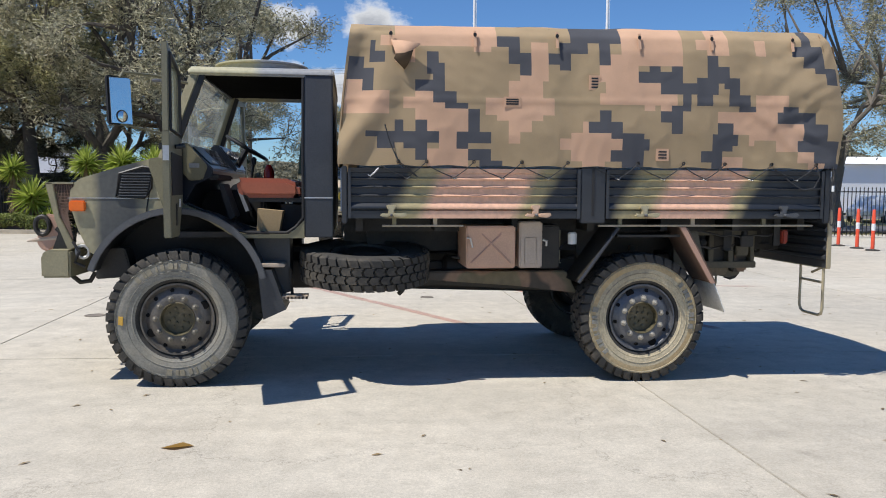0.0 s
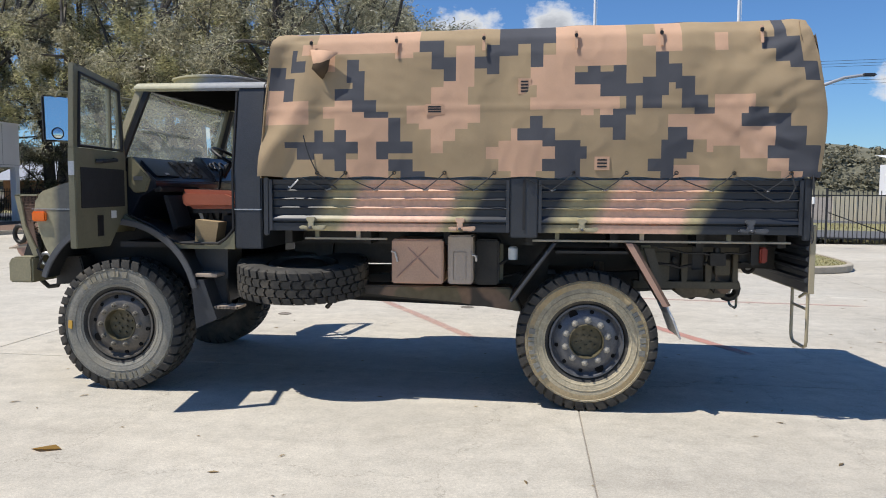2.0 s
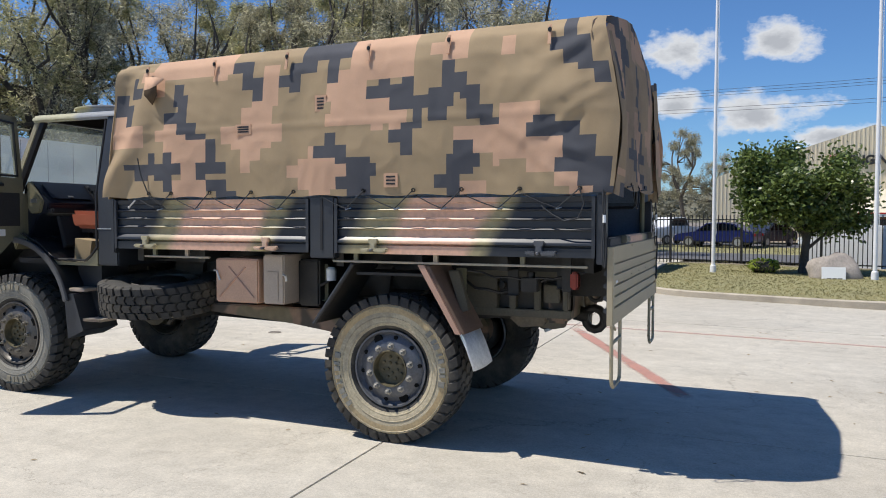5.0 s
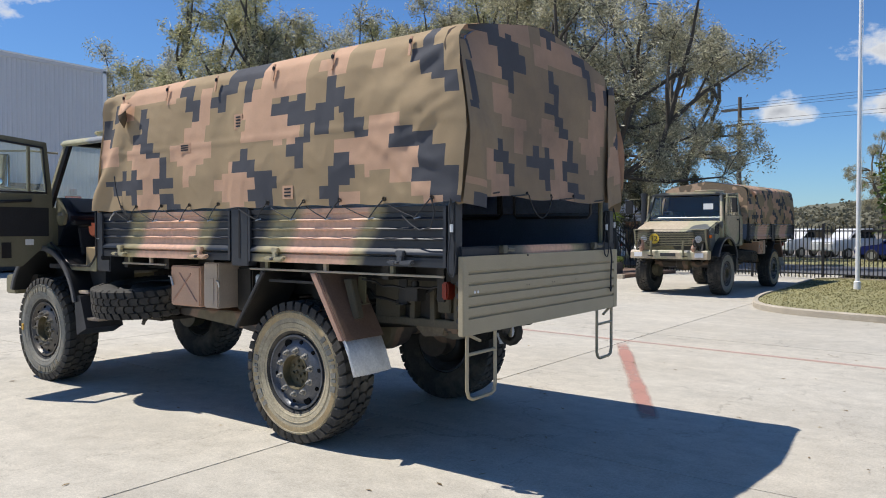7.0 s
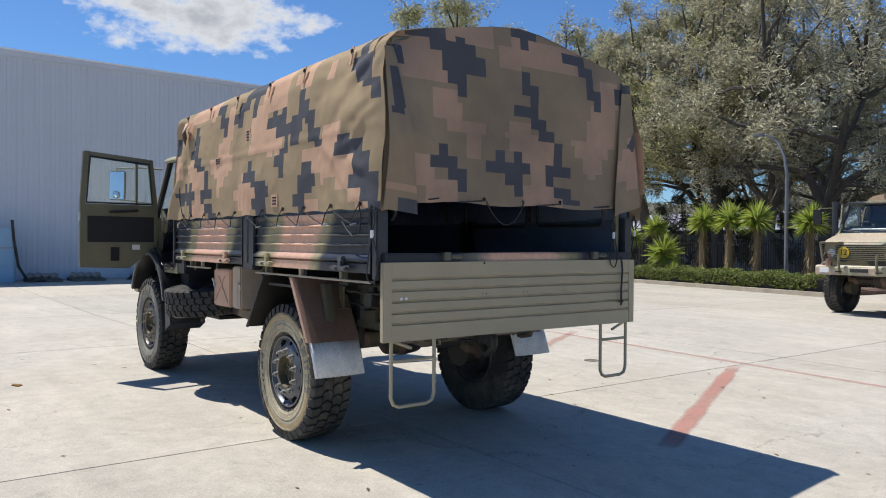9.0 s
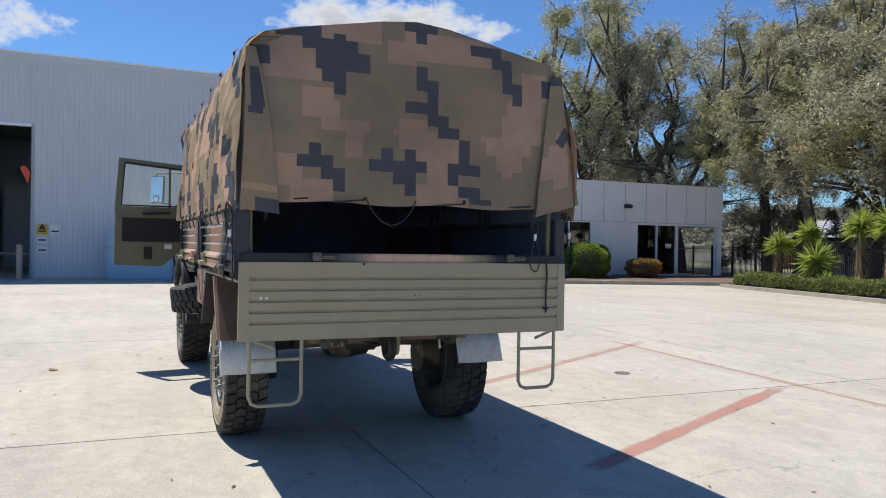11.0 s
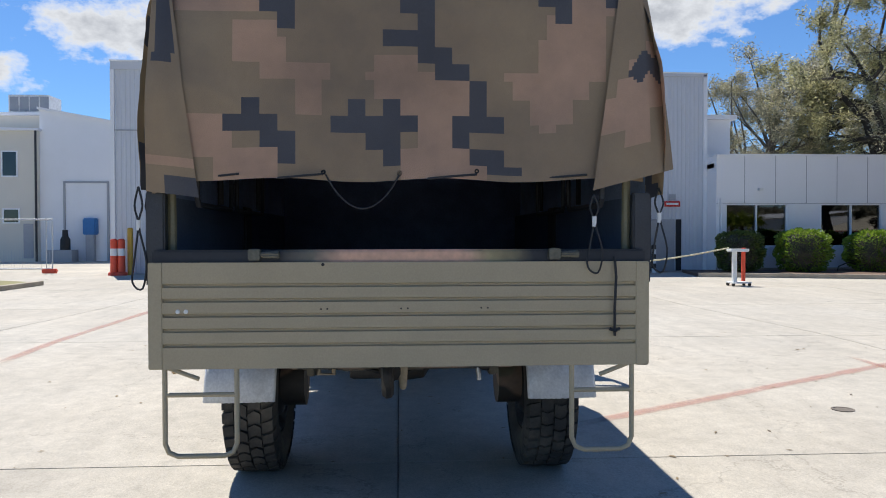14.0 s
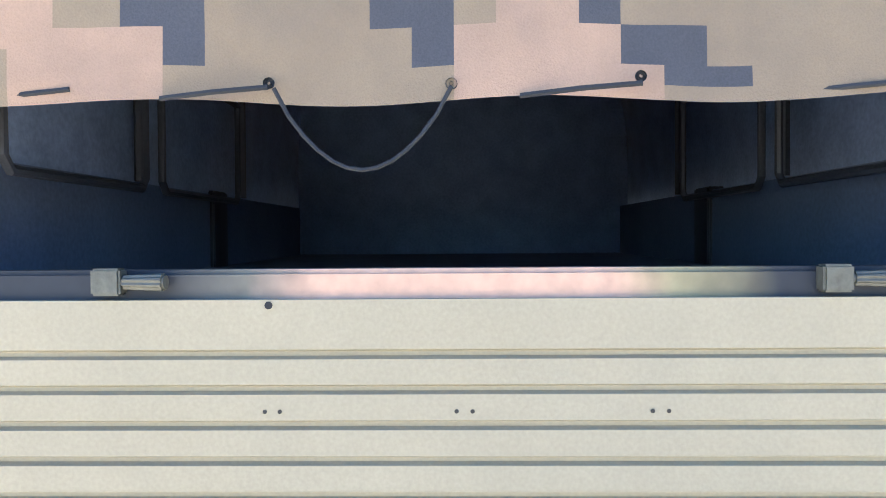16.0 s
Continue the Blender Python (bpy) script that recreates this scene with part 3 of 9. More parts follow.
# ---------------------------------------------------------------- mesh tools
class Geo:
    """Collects vertices and faces of one part."""

    def __init__(self):
        self.v, self.f, self.mi, self.slot = [], [], [], 0

    def add(self, verts, faces):
        n = len(self.v)
        self.v += [tuple(p) for p in verts]
        self.f += [tuple(n + i for i in f) for f in faces]
        self.mi += [self.slot] * len(faces)
        return self

    def box(self, x0, x1, y0, y1, z0, z1):
        v = [(x, y, z) for z in (z0, z1) for y in (y0, y1) for x in (x0, x1)]
        return self.add(v, [(0, 2, 3, 1), (4, 5, 7, 6), (0, 1, 5, 4), (2, 6, 7, 3), (0, 4, 6, 2), (1, 3, 7, 5)])

    def prism(self, pts, axis, a, b):
        def at(p, s):
            return (s, p[0], p[1]) if axis == "x" else (p[0], s, p[1]) if axis == "y" else (p[0], p[1], s)

        n = len(pts)
        v = [at(p, a) for p in pts] + [at(p, b) for p in pts]
        return self.add(v, [tuple(range(n))[::-1], tuple(range(n, 2 * n))] + [(i, (i + 1) % n, n + (i + 1) % n, n + i) for i in range(n)])

    def tube(self, path, r, n=8, closed=False):
        path = [Vector(p) for p in path]
        rad = r if isinstance(r, (list, tuple)) else [r] * len(path)
        m, v, f = len(path), [], []
        side = None
        for i, p in enumerate(path):
            d = (path[(i + 1) % m] - path[i - 1]) if closed else (path[min(i + 1, m - 1)] - path[max(i - 1, 0)])
            d.normalize()
            if side is None:
                side = d.orthogonal().normalized()
            side = (side - d * side.dot(d)).normalized()
            other = d.cross(side)
            for k in range(n):
                a = 2 * math.pi * k / n
                v.append(p + (side * math.cos(a) + other * math.sin(a)) * rad[i])
        for i in range(m if closed else m - 1):
            j = (i + 1) % m
            f += [(i * n + k, i * n + (k + 1) % n, j * n + (k + 1) % n, j * n + k) for k in range(n)]
        if not closed:
            f += [tuple(range(n))[::-1], tuple(range((m - 1) * n, m * n))]
        return self.add(v, f)

    def lathe(self, profile, axis="y", n=32, at=(0, 0, 0), caps=True):
        """profile: (along, radius) pairs."""
        v, f, m = [], [], len(profile)
        for a, r in profile:
            for k in range(n):
                t = 2 * math.pi * k / n
                c, s = r * math.cos(t), r * math.sin(t)
                p = (c, a, s) if axis == "y" else (a, c, s) if axis == "x" else (c, s, a)
                v.append((p[0] + at[0], p[1] + at[1], p[2] + at[2]))
        for i in range(m - 1):
            f += [(i * n + k, i * n + (k + 1) % n, (i + 1) * n + (k + 1) % n, (i + 1) * n + k) for k in range(n)]
        if caps:
            f += [tuple(range(n))[::-1], tuple(range((m - 1) * n, m * n))]
        return self.add(v, f)

    def mesh(self, name, mats, bevel=0.0, smooth=True, angle=38):
        me = bpy.data.meshes.new(name)
        me.from_pydata(self.v, [], self.f)
        for m in mats if isinstance(mats, (list, tuple)) else [mats]:
            me.materials.append(m)
        me.polygons.foreach_set("material_index", self.mi)
        bm = bmesh.new()
        bm.from_mesh(me)
        bmesh.ops.recalc_face_normals(bm, faces=bm.faces)
        if bevel:
            es = [e for e in bm.edges if len(e.link_faces) == 2 and e.calc_face_angle(0) > radians(40)]
            bmesh.ops.bevel(bm, geom=es, offset=bevel, segments=2, affect="EDGES", clamp_overlap=True)
        bm.to_mesh(me)
        bm.free()
        if smooth:
            me.polygons.foreach_set("use_smooth", [True] * len(me.polygons))
            me.set_sharp_from_angle(angle=radians(angle))
        me.update()
        return me


def part(name, geo, material=None, parent=None, label="", bevel=0.0, smooth=True, at=None):
    me = geo if isinstance(geo, bpy.types.Mesh) else geo.mesh(name, material, bevel, smooth)
    ob = new(name, me)
    ob.parent = parent
    if at is not None:
        ob.matrix_basis = at
    if label:
        tagged(ob, label)
    return ob


def thing(name, at, label, category, group="", kind=""):
    ob = new(name)
    ob.empty_display_size = 0.3
    ob.matrix_basis = at
    return tagged(ob, label, category, group, kind)


def raw_mesh(name, verts, faces, mats, mi=None, smooth=True):
    me = bpy.data.meshes.new(name)
    me.from_pydata(verts, [], faces)
    for m in mats if isinstance(mats, (list, tuple)) else [mats]:
        me.materials.append(m)
    if mi is not None:
        me.polygons.foreach_set("material_index", mi)
    if smooth:
        me.polygons.foreach_set("use_smooth", [True] * len(me.polygons))
    me.update()
    return me


# ---------------------------------------------------------------- the truck
# camouflage of the canvas cover, one letter a square of 46.5 mm: . olive, t tan, # navy
SIDE = [
    "..........tttttttttttttttttt.............#########ttttttttttt.....tttt..............##......",
    ".......ttttttttttttttttttttt####.........#########ttttttttttt...tttttt.....tt.......##......",
    ".....#.ttttttttttttttttttttt####..ttt..#####..##..ttttttttttt...tttttt.....tt.....######....",
    ".....#....tttt..........ttt...##..ttt..#####..##..ttttttttttt.....tttt.....tt.....######....",
    ".....###..tttt..##............####ttt####.....##ttttttttttttt.....##................####....",
    ".###.###..tttt..##............####ttt####.....##ttttttttttttt.....##................####....",
    ".###............###.............##ttt..##.....ttttttt..##..##.....####................####..",
    ".#####..........###.............##ttt.........ttttttt########.....####..................##..",
    ".#####...........##.............ttttt.........ttttttt########...########................##..",
    ".ttt##........#####...........tttttt...........tttttttttt###########.###....................",
    ".ttt##........#####...........tttttt...........tttttttttt###########..##....................",
    ".tttttttt.....ttt####.........tttttt..........tttttttttttttt.##.###...####.tttttt...........",
    ".tttttttt...ttttt####.....tttttttttttt........tttttttttttttt.##.###...####.tttttt...........",
    ".tttttttt...ttttttt####...tttttttttttt................tt.tt####.........###ttttt###.........",
    ".tttttttt.....ttttttttt##.tttttttttttt........##.........####.......ttttttttttt#######......",
    "..............ttttttttt##...tttttttt..........##.........####.......ttttttttttt#######......",
    "..........##..##ttttttt##.....tttt.........t######.........##.......###ttttttttttttt####....",
    "..........##..##ttttttt##.....tttt.........t######.........##.......###ttttttttttttt####....",
    ".....#############ttt######...tt.........ttttttt######.............#####..tttttttttt####....",
    ".......###########ttt######...tt.......ttttttttttt#####............#####..t....tttt#######..",
    ".......###..####..ttt##................ttttttttttt#####............####........tttt#######..",
    "..............##ttttttt####..............ttttttt######...........####..............ttt####..",
    "..............##ttttttt####..............ttttttt######...........####tttt..........ttt####..",
    "................ttttttt..####..............tttt...####.............##tttt............ttt###.",
]
REAR = [
    "...........tttttttttttt....######.........................",
    "..########.tttttttttttt....######.........................",
    "..########.tttttttttttt....tt##tttttttttttt...............",
    "..##.t#######tttttttttt....tt##tttttttt######.............",
    "..##.t#######tt##tttttt.ttttttttttttttt######.............",
    "..tttttttt#########.....ttttttttttttttttttt####...........",
    "..tttttttt#########.....ttttttttttttttttttt####...........",
    "..###ttttttt#########...ttttt................##..ttttt....",
    "..###ttttttt#########........##..............##..tttt####.",
    "..###ttttttt#########........##..............####tttt####.",
    "..ttttttttttt####............####............####tttt####.",
    "..ttttttttttt####............####..............##ttttt....",
    "...............##..............##.............t##tttt.....",
    "..........ttttt##..............##.............ttttttt.....",
    "..........ttttt............######.............ttttttt.....",
    "..........tttttt...........######............tttttttt.....",
    "..........tttttt...............####..........tttttttt.....",
    "..........tttttt..........ttttt####..........tttttttt.....",
    ".............tttttttt.....ttttt..####........tttttttt.....",
    ".............tttttttt....tttttttt####....tttttttttttt.....",
    ".................ttt......ttttttttttt##...ttttttttt.......",
    ".................ttt......ttttttttttt##...ttttttttt.......",
    "...........##....ttt...##..##tttttttt##.....ttttt.........",
    "...........##....ttt...##..##tttttttt##.....ttttt.........",
    "....ttttt######......##########tttt######...ttttt.........",
    "....ttttt######......##########tttt######....tt...........",
    "....tttttt...####........####..tttt##.....................",
    "....tttttt...####........####..tttt##.....................",
    "....ttttttttttt##..........##tttttttt####.................",
    "........ttttttt##..........##tttttttt####.................",
    "........ttttttt..............tttttttttt####...............",
    "........ttttttt..............tttttttttt...................",
]
CELL = 0.0465


def camo(rows, col, row):
    row = min(max(row, 0), len(rows) - 1)
    col = min(max(col, 0), len(rows[0]) - 1)
    return ".t#".index(rows[row][col])


def wheel_meshes(clay):
    """Meshes of one wheel, its axle along y, its outer face towards -y."""
    W, R = 0.165, 0.55
    tyre = Geo()
    tyre.slot = 1
    tyre.lathe([(-0.10, 0.285), (-0.135, 0.30), (-0.148, 0.322)], n=72, caps=False)
    tyre.slot = 0
    tyre.lathe([(-0.148, 0.322), (-0.162, 0.36), (-W, 0.42)], n=72, caps=False)
    tyre.slot = 2
    tyre.lathe([(-W, 0.42), (-0.1645, 0.445), (-0.160, 0.478)], n=72, caps=False)
    tyre.slot = 1
    tyre.lathe([(-0.160, 0.478), (-0.150, 0.51), (-0.135, 0.522), (-0.06, 0.528), (0.06, 0.528), (0.135, 0.522), (0.150, 0.51), (0.160, 0.478)], n=72, caps=False)
    tyre.slot = 1
    tyre.lathe([(0.160, 0.478), (W, 0.43), (0.162, 0.36), (0.135, 0.30), (0.10, 0.285)], n=72, caps=False)
    tread = Geo()
    count = 38
    rows = (((-0.168, 0.478, 0.5), (-0.153, 0.515, 0.545), (-0.088, 0.525, R)), ((-0.08, 0.53, R), (-0.042, 0.53, R), (-0.005, 0.53, R)),
            ((0.005, 0.53, R), (0.042, 0.53, R), (0.08, 0.53, R)), ((0.088, 0.525, R), (0.153, 0.515, 0.545), (0.168, 0.478, 0.5)))
    for q, row in enumerate(rows):
        for k in range(count):
            a = 2 * math.pi * (k + (0.5 if q % 2 else 0)) / count
            ring = []
            for j, (y, r0, r1) in enumerate(row):
                half = (0.061 if q in (0, 3) else 0.066) - 0.006 * abs(j - 1)
                lean = 0.03 * ((1 if j == 1 else 0) if q in (1, 2) else j - 1)
                for r in (r0, r1):
                    for h in (-half, half):
                        t = a + h + lean
                        ring.append((r * math.cos(t), y, r * math.sin(t)))
            fs = []
            for e in range(2):
                b = e * 4
                fs += [(b + 2, b + 3, b + 7, b + 6), (b, b + 2, b + 6, b + 4), (b + 1, b + 5, b + 7, b + 3)]
            fs += [(0, 1, 3, 2), (8, 10, 11, 9)]
            tread.add(ring, fs)
    # raised bars in place of the moulded lettering, and a moulded ring
    tyre.slot = 3
    for c0 in (math.pi / 2, -math.pi / 2):
        for k in range(8):
            t0 = c0 + (k - 3.5) * 0.125 + (0.0, 0.02, -0.012, 0.015)[k % 4]
            wide = (0.05, 0.026, 0.042, 0.034, 0.018, 0.046, 0.03, 0.038)[k]
            v = []
            for r, y in ((0.405, -W - 0.001), (0.452, -W + 0.001)):
                for h in (-wide, wide):
                    for d in (0.003, -0.008):
                        v.append((r * math.cos(t0 + h), y + d, r * math.sin(t0 + h)))
            tyre.add(v, [(1, 3, 7, 5), (0, 1, 5, 4), (2, 6, 7, 3), (0, 2, 3, 1), (4, 5, 7, 6)])
    tyre.slot = 0
    for q in (0.385, 0.462, 0.470):
        tyre.lathe([(-0.160, q - 0.004), (-0.1675, q), (-0.160, q + 0.004)], n=72, caps=False)
    tyre.lathe([(-0.150, 0.335), (-0.158, 0.338), (-0.160, 0.345), (-0.157, 0.352)], n=72, caps=False)
    rim = Geo()
    rim.lathe([(-0.128, 0.29), (-0.142, 0.288), (-0.142, 0.274), (-0.115, 0.264), (-0.105, 0.25), (-0.112, 0.238), (-0.128, 0.212), (-0.139, 0.19), (-0.144, 0.145), (-0.14, 0.13)], n=64, caps=False)
    rim.lathe([(0.128, 0.29), (0.14, 0.275), (0.06, 0.25), (-0.02, 0.2), (-0.03, 0.15)], n=40, caps=False)
    # no real holes: black discs paint the dark inside of them
    holes = Geo().lathe([(-0.1235, 0.0185), (-0.10, 0.0185)], n=14)
    nut = Geo()
    nut.lathe([(-0.10, 0.028), (-0.11, 0.028), (-0.112, 0.019), (-0.135, 0.018), (-0.14, 0.010), (-0.152, 0.009)], n=6)
    hub = Geo()
    hub.lathe([(-0.141, 0.138), (-0.151, 0.135), (-0.151, 0.129), (-0.115, 0.124), (-0.088, 0.12), (-0.085, 0.0)], n=32, caps=False)
    for k in range(13):
        a, r = (2 * math.pi * k / 8, 0.08) if k < 8 else (2 * math.pi * k / 5 + 0.3, 0.04)
        hub.lathe([(-0.084, 0.013), (-0.1, 0.012), (-0.102, 0.005)], n=6, at=(r * math.cos(a), 0, r * math.sin(a)))
    drum = Geo().lathe([(-0.02, 0.2), (0.1, 0.2), (0.14, 0.17), (0.16, 0.1)], n=24)
    return dict(tread=tread.mesh("tread", M["rubber"]), tyre=tyre.mesh("tyre", [M["sidewall_clay"] if clay else M["sidewall"], M["rubber"], M["clay_ring"] if clay else M["sidewall"], M["sidewall"] if clay else M["tyre_letter"]]), rim=rim.mesh("rim", M["rim_grey"] if clay else M["rim_steel"]),
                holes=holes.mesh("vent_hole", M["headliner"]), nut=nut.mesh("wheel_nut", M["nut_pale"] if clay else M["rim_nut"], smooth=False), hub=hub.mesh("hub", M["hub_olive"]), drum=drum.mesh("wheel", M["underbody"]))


WHEEL = {True: wheel_meshes(True), False: wheel_meshes(False)}


def wheel(parent, m, clay=False):
    kit = WHEEL[clay]
    w = part("wheel", kit["drum"], None, parent, at=m)
    part("tyre", kit["tyre"], None, w, "dusty black tyre with deep tread blocks")
    part("rim", kit["rim"], None, w)
    tagged(part("tread", kit["tread"], None, w), kind="stuff")
    for k in range(10):
        a = 2 * math.pi * k / 10 + 0.2
        big = 1.9 if k % 5 == 0 else 0.85
        part("vent_hole", kit["holes"], None, w, at=pose(0.232 * math.cos(a), 0, 0.232 * math.sin(a)) @ Matrix.Diagonal((big, 1, big, 1)))
    part("hub", kit["hub"], None, w, "olive hub with bolts")
    for k in range(10):
        a = 2 * math.pi * (k + 0.5) / 10
        part("wheel_nut", kit["nut"], None, w, at=pose(0.168 * math.cos(a), -0.034, 0.168 * math.sin(a)))
    return w


# cover cross-section: side, shoulder, roof (y, z)
def section(u):
    """u from 0 (near hem) to 1 (far hem): y, z of the cover."""
    half = [(1.245, 1.82), (1.25, 2.10), (1.235, 2.45), (1.20, 2.78), (1.165, 2.90), (1.08, 2.985), (0.9, 3.03), (0.55, 3.10), (0.25, 3.155), (0.0, 3.18)]
    pts = [(-y, z) for y, z in half] + [(y + (0.05 if z < 2.5 else 0), z - (0.02 if z < 2 else 0)) for y, z in half[::-1][1:]]
    ds = [0.0]
    for a, b in zip(pts, pts[1:]):
        ds.append(ds[-1] + math.dist(a, b))
    t = u * ds[-1]
    for i in range(len(pts) - 1):
        if t <= ds[i + 1] + 1e-9:
            k = (t - ds[i]) / (ds[i + 1] - ds[i])
            return pts[i][0] + k * (pts[i + 1][0] - pts[i][0]), pts[i][1] + k * (pts[i + 1][1] - pts[i][1]), t, ds[-1]
    return *pts[-1], t, ds[-1]


def roof_z(y):
    h = [(0.0, 3.18), (0.25, 3.155), (0.55, 3.10), (0.9, 3.03), (1.06, 3.0), (1.15, 2.95), (1.195, 2.87), (1.24, 2.72), (1.4, 2.5)]
    y = abs(y)
    for (a, za), (b, zb) in zip(h, h[1:]):
        if y <= b:
            return za + (y - a) / (b - a) * (zb - za)
    return h[-1][1]


def end_bulge(z):
    """How far the loose rear end of the cover leans out at a height."""
    if z > 2.3:
        return 0.065 - 0.12 * min(1.0, (z - 2.3) / 0.65) ** 1.3
    return 0.065 - 0.035 * ((2.3 - z) / 0.45) ** 1.5


def roof_fall(x):
    """Lowers the cover towards the cab so that its outline fits the camera's view."""
    return 0.052 * (1 - max(0.0, min(1.0, x / 4.16)))


def canvas_cover(parent, front_cloth, front=-0.02, back=4.16):
    """The canvas cover: sides and roof in one sheet, a rear curtain, a front curtain."""
    total = section(1)[3]
    sub = 2
    nu, nv = int(total / CELL) * sub, int((back - front) / CELL) * sub
    V, F, MI = [], [], []
    for j in range(nv + 1):
        x = front + (back - front) * j / nv
        for i in range(nu + 1):
            y, z, t, _ = section(i / nu)
            w = noise.noise(Vector((x * 1.7, y * 1.3, z * 1.7))) * 0.016 + noise.noise(Vector((x * 5, y * 4, z * 2.2 + 7))) * 0.008
            low = max(0.0, 1 - (z - 1.82) / 1.0)
            w += low * math.sin(x * 9 + 2 * noise.noise(Vector((x, z, 0)))) * 0.007
            if z < 2.95:
                ridge = 1 - abs(noise.noise(Vector((x * 2.2 + z * 1.6, z * 1.1 - x * 0.5, 4.0)))) * 3
                w += 0.012 * max(0.0, ridge) * (0.25 + 0.75 * min(1.0, max(0.0, (x - 2.4) / 1.2)))
                fine = 1 - abs(noise.noise(Vector((x * 6 + z * 3, z * 4 - x * 2, 9.0)))) * 4
                w += 0.004 * max(0.0, fine)
                w += 0.006 * math.exp(-((z - 2.36) / 0.02) ** 2)
            if x > 3.0 and z < 2.95:
                dist = math.hypot(4.22 - x, 2.98 - z)
                fan = math.atan2(2.98 - z, 4.22 - x)
                w += 0.012 * min(1.0, dist / 0.25) * math.exp(-dist / 0.75) * math.sin(fan * 15 + 4 * noise.noise(Vector((x * 1.5, z * 1.5, 2))))
                for cx, cz, lean, long, deep in ((3.9, 2.36, 0.62, 0.34, 0.03), (4.03, 2.56, 0.5, 0.26, 0.026), (3.72, 2.02, -0.75, 0.3, 0.022), (3.96, 2.1, -0.5, 0.24, 0.026), (3.42, 2.28, -0.8, 0.22, 0.012), (3.86, 2.76, 0.2, 0.2, 0.016)):
                    along = (x - cx) * math.cos(lean) + (z - cz) * math.sin(lean)
                    across = (z - cz) * math.cos(lean) - (x - cx) * math.sin(lean) + 0.05 * noise.noise(Vector((x * 4, z * 4, cx)))
                    w += 0.55 * deep * math.exp(-(along / long) ** 2) * (math.exp(-abs(across) / 0.035) - 0.6 * math.exp(-((across + 0.06) / 0.04) ** 2))
            if x > 3.1 and z < 2.95:
                crumple = 1 - abs(noise.noise(Vector((x * 4.5 + z * 2.0, z * 3.6 - x * 1.4, 21.0)))) * 3.2
                w += 0.011 * max(0.0, crumple) * min(1.0, (x - 3.1) / 0.8)
            if x < 0.7 and z < 2.95:
                w += (0.7 - x) * 0.045 * math.sin((x * 0.6 - z * 0.35) * 17 + 2 * noise.noise(Vector((x * 2, z * 2, 5))))
            pull = min(1.0, 0.25 + (back - x) / 0.12)
            end = max(0.0, (x - (back - 0.10)) / 0.10) ** 2
            n = Vector((0, y / 1.25 if abs(y) > 1.05 else 0.0, 0.0 if abs(y) > 1.05 else 1.0))
            sag = -0.018 * (0.5 - 0.5 * math.cos(x / 0.83 * 2 * math.pi)) if abs(y) < 1.1 else 0
            hem = 0.006 * math.sin(x * 15.5 + 1.0) if z < 1.86 else 0
            wrap = max(0.0, (x - 3.75) / (back - 3.75)) ** 1.4 * end_bulge(z)
            wrap += 0.115 * ((z - 1.82) / 1.2) ** 1.5 * max(0.0, 1 - (x - front) / 0.5) if z > 1.82 else 0.0
            V.append((x + wrap, y * (1 - 0.014 * end) + n.y * w * (1.0 if y < 0 else 0.25) * (1 - 0.5 * max(0.0, min(1.0, (x - 3.7) / 0.35))), z * (1 - 0.002 * end) + n.z * (w * 0.5 + sag) + hem - roof_fall(x) * max(0.0, z - 1.82) / 1.2))
    for j in range(nv):
        for i in range(nu):
            F.append((j * (nu + 1) + i, j * (nu + 1) + i + 1, (j + 1) * (nu + 1) + i + 1, (j + 1) * (nu + 1) + i))
            x = front + (back - front) * (j + 0.5) / nv
            y, z, t, _ = section((i + 0.5) / nu)
            col = int((x + 0.05) / CELL)
            if y < 0 and z < 2.94:
                MI.append(camo(SIDE, col, int((2.94 - z) / CELL)))
            elif z < 2.94:
                MI.append(camo(SIDE, (col * 1 + 31) % 90, int((2.94 - z) / CELL)))
            else:
                MI.append(camo(SIDE, col, 0) if abs(y) > 0.95 else camo(SIDE, (col + 17) % 90, 2 + int(abs(y) / CELL) % 20))
    mats = [M["canvas_olive"], M["canvas_tan"], M["canvas_navy"]]
    cover = part("canvas_cover", raw_mesh("canvas_cover", V, F, mats, MI), None, parent, "camouflage canvas cover in olive, tan and navy squares")
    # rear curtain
    # darker copies of the canvas: shade and grime painted into the rear
    shaded_grimy = [M["shaded_grimy_olive"], M["shaded_grimy_tan"], M["canvas_navy"]]
    V, F, MI = [], [], []
    n1, n2 = 4 * 57, 4 * 32
    for j in range(n2 + 1):
        for i in range(n1 + 1):
            y = -1.205 + 2.41 * i / n1
            top = roof_z(y) - 0.012
            hem = 0.01 * math.sin(y * 8) - (0.07 * max(0, (-1.0 - y) / 0.2) if y < -1.0 else 0)
            z = 1.872 + (3.168 - 1.872) * j / n2
            z = min(z + hem * (1 - j / n2) ** 3, top)
            k = (z - 1.872) / (top - 1.872)
            x = back - 0.012 + 0.045 * (1 - k) ** 2 * 0.4 + noise.noise(Vector((y * 2, z * 1.6, 3))) * 0.02 + 0.012 * math.sin(y * 7.5 + z) * (1 - k)
            x += 0.006 * max(0.0, 1 - 3 * abs(noise.noise(Vector((y * 2.6 + z, z * 1.8 - y, 8)))))
            x += -0.05 * max(0.0, (abs(y) - 1.08) / 0.13) - 0.04 * max(0.0, k) ** 6 + end_bulge(z) * max(0.0, min(0.95, (-0.75 - y) * 3.2))
            V.append((x, y, z))
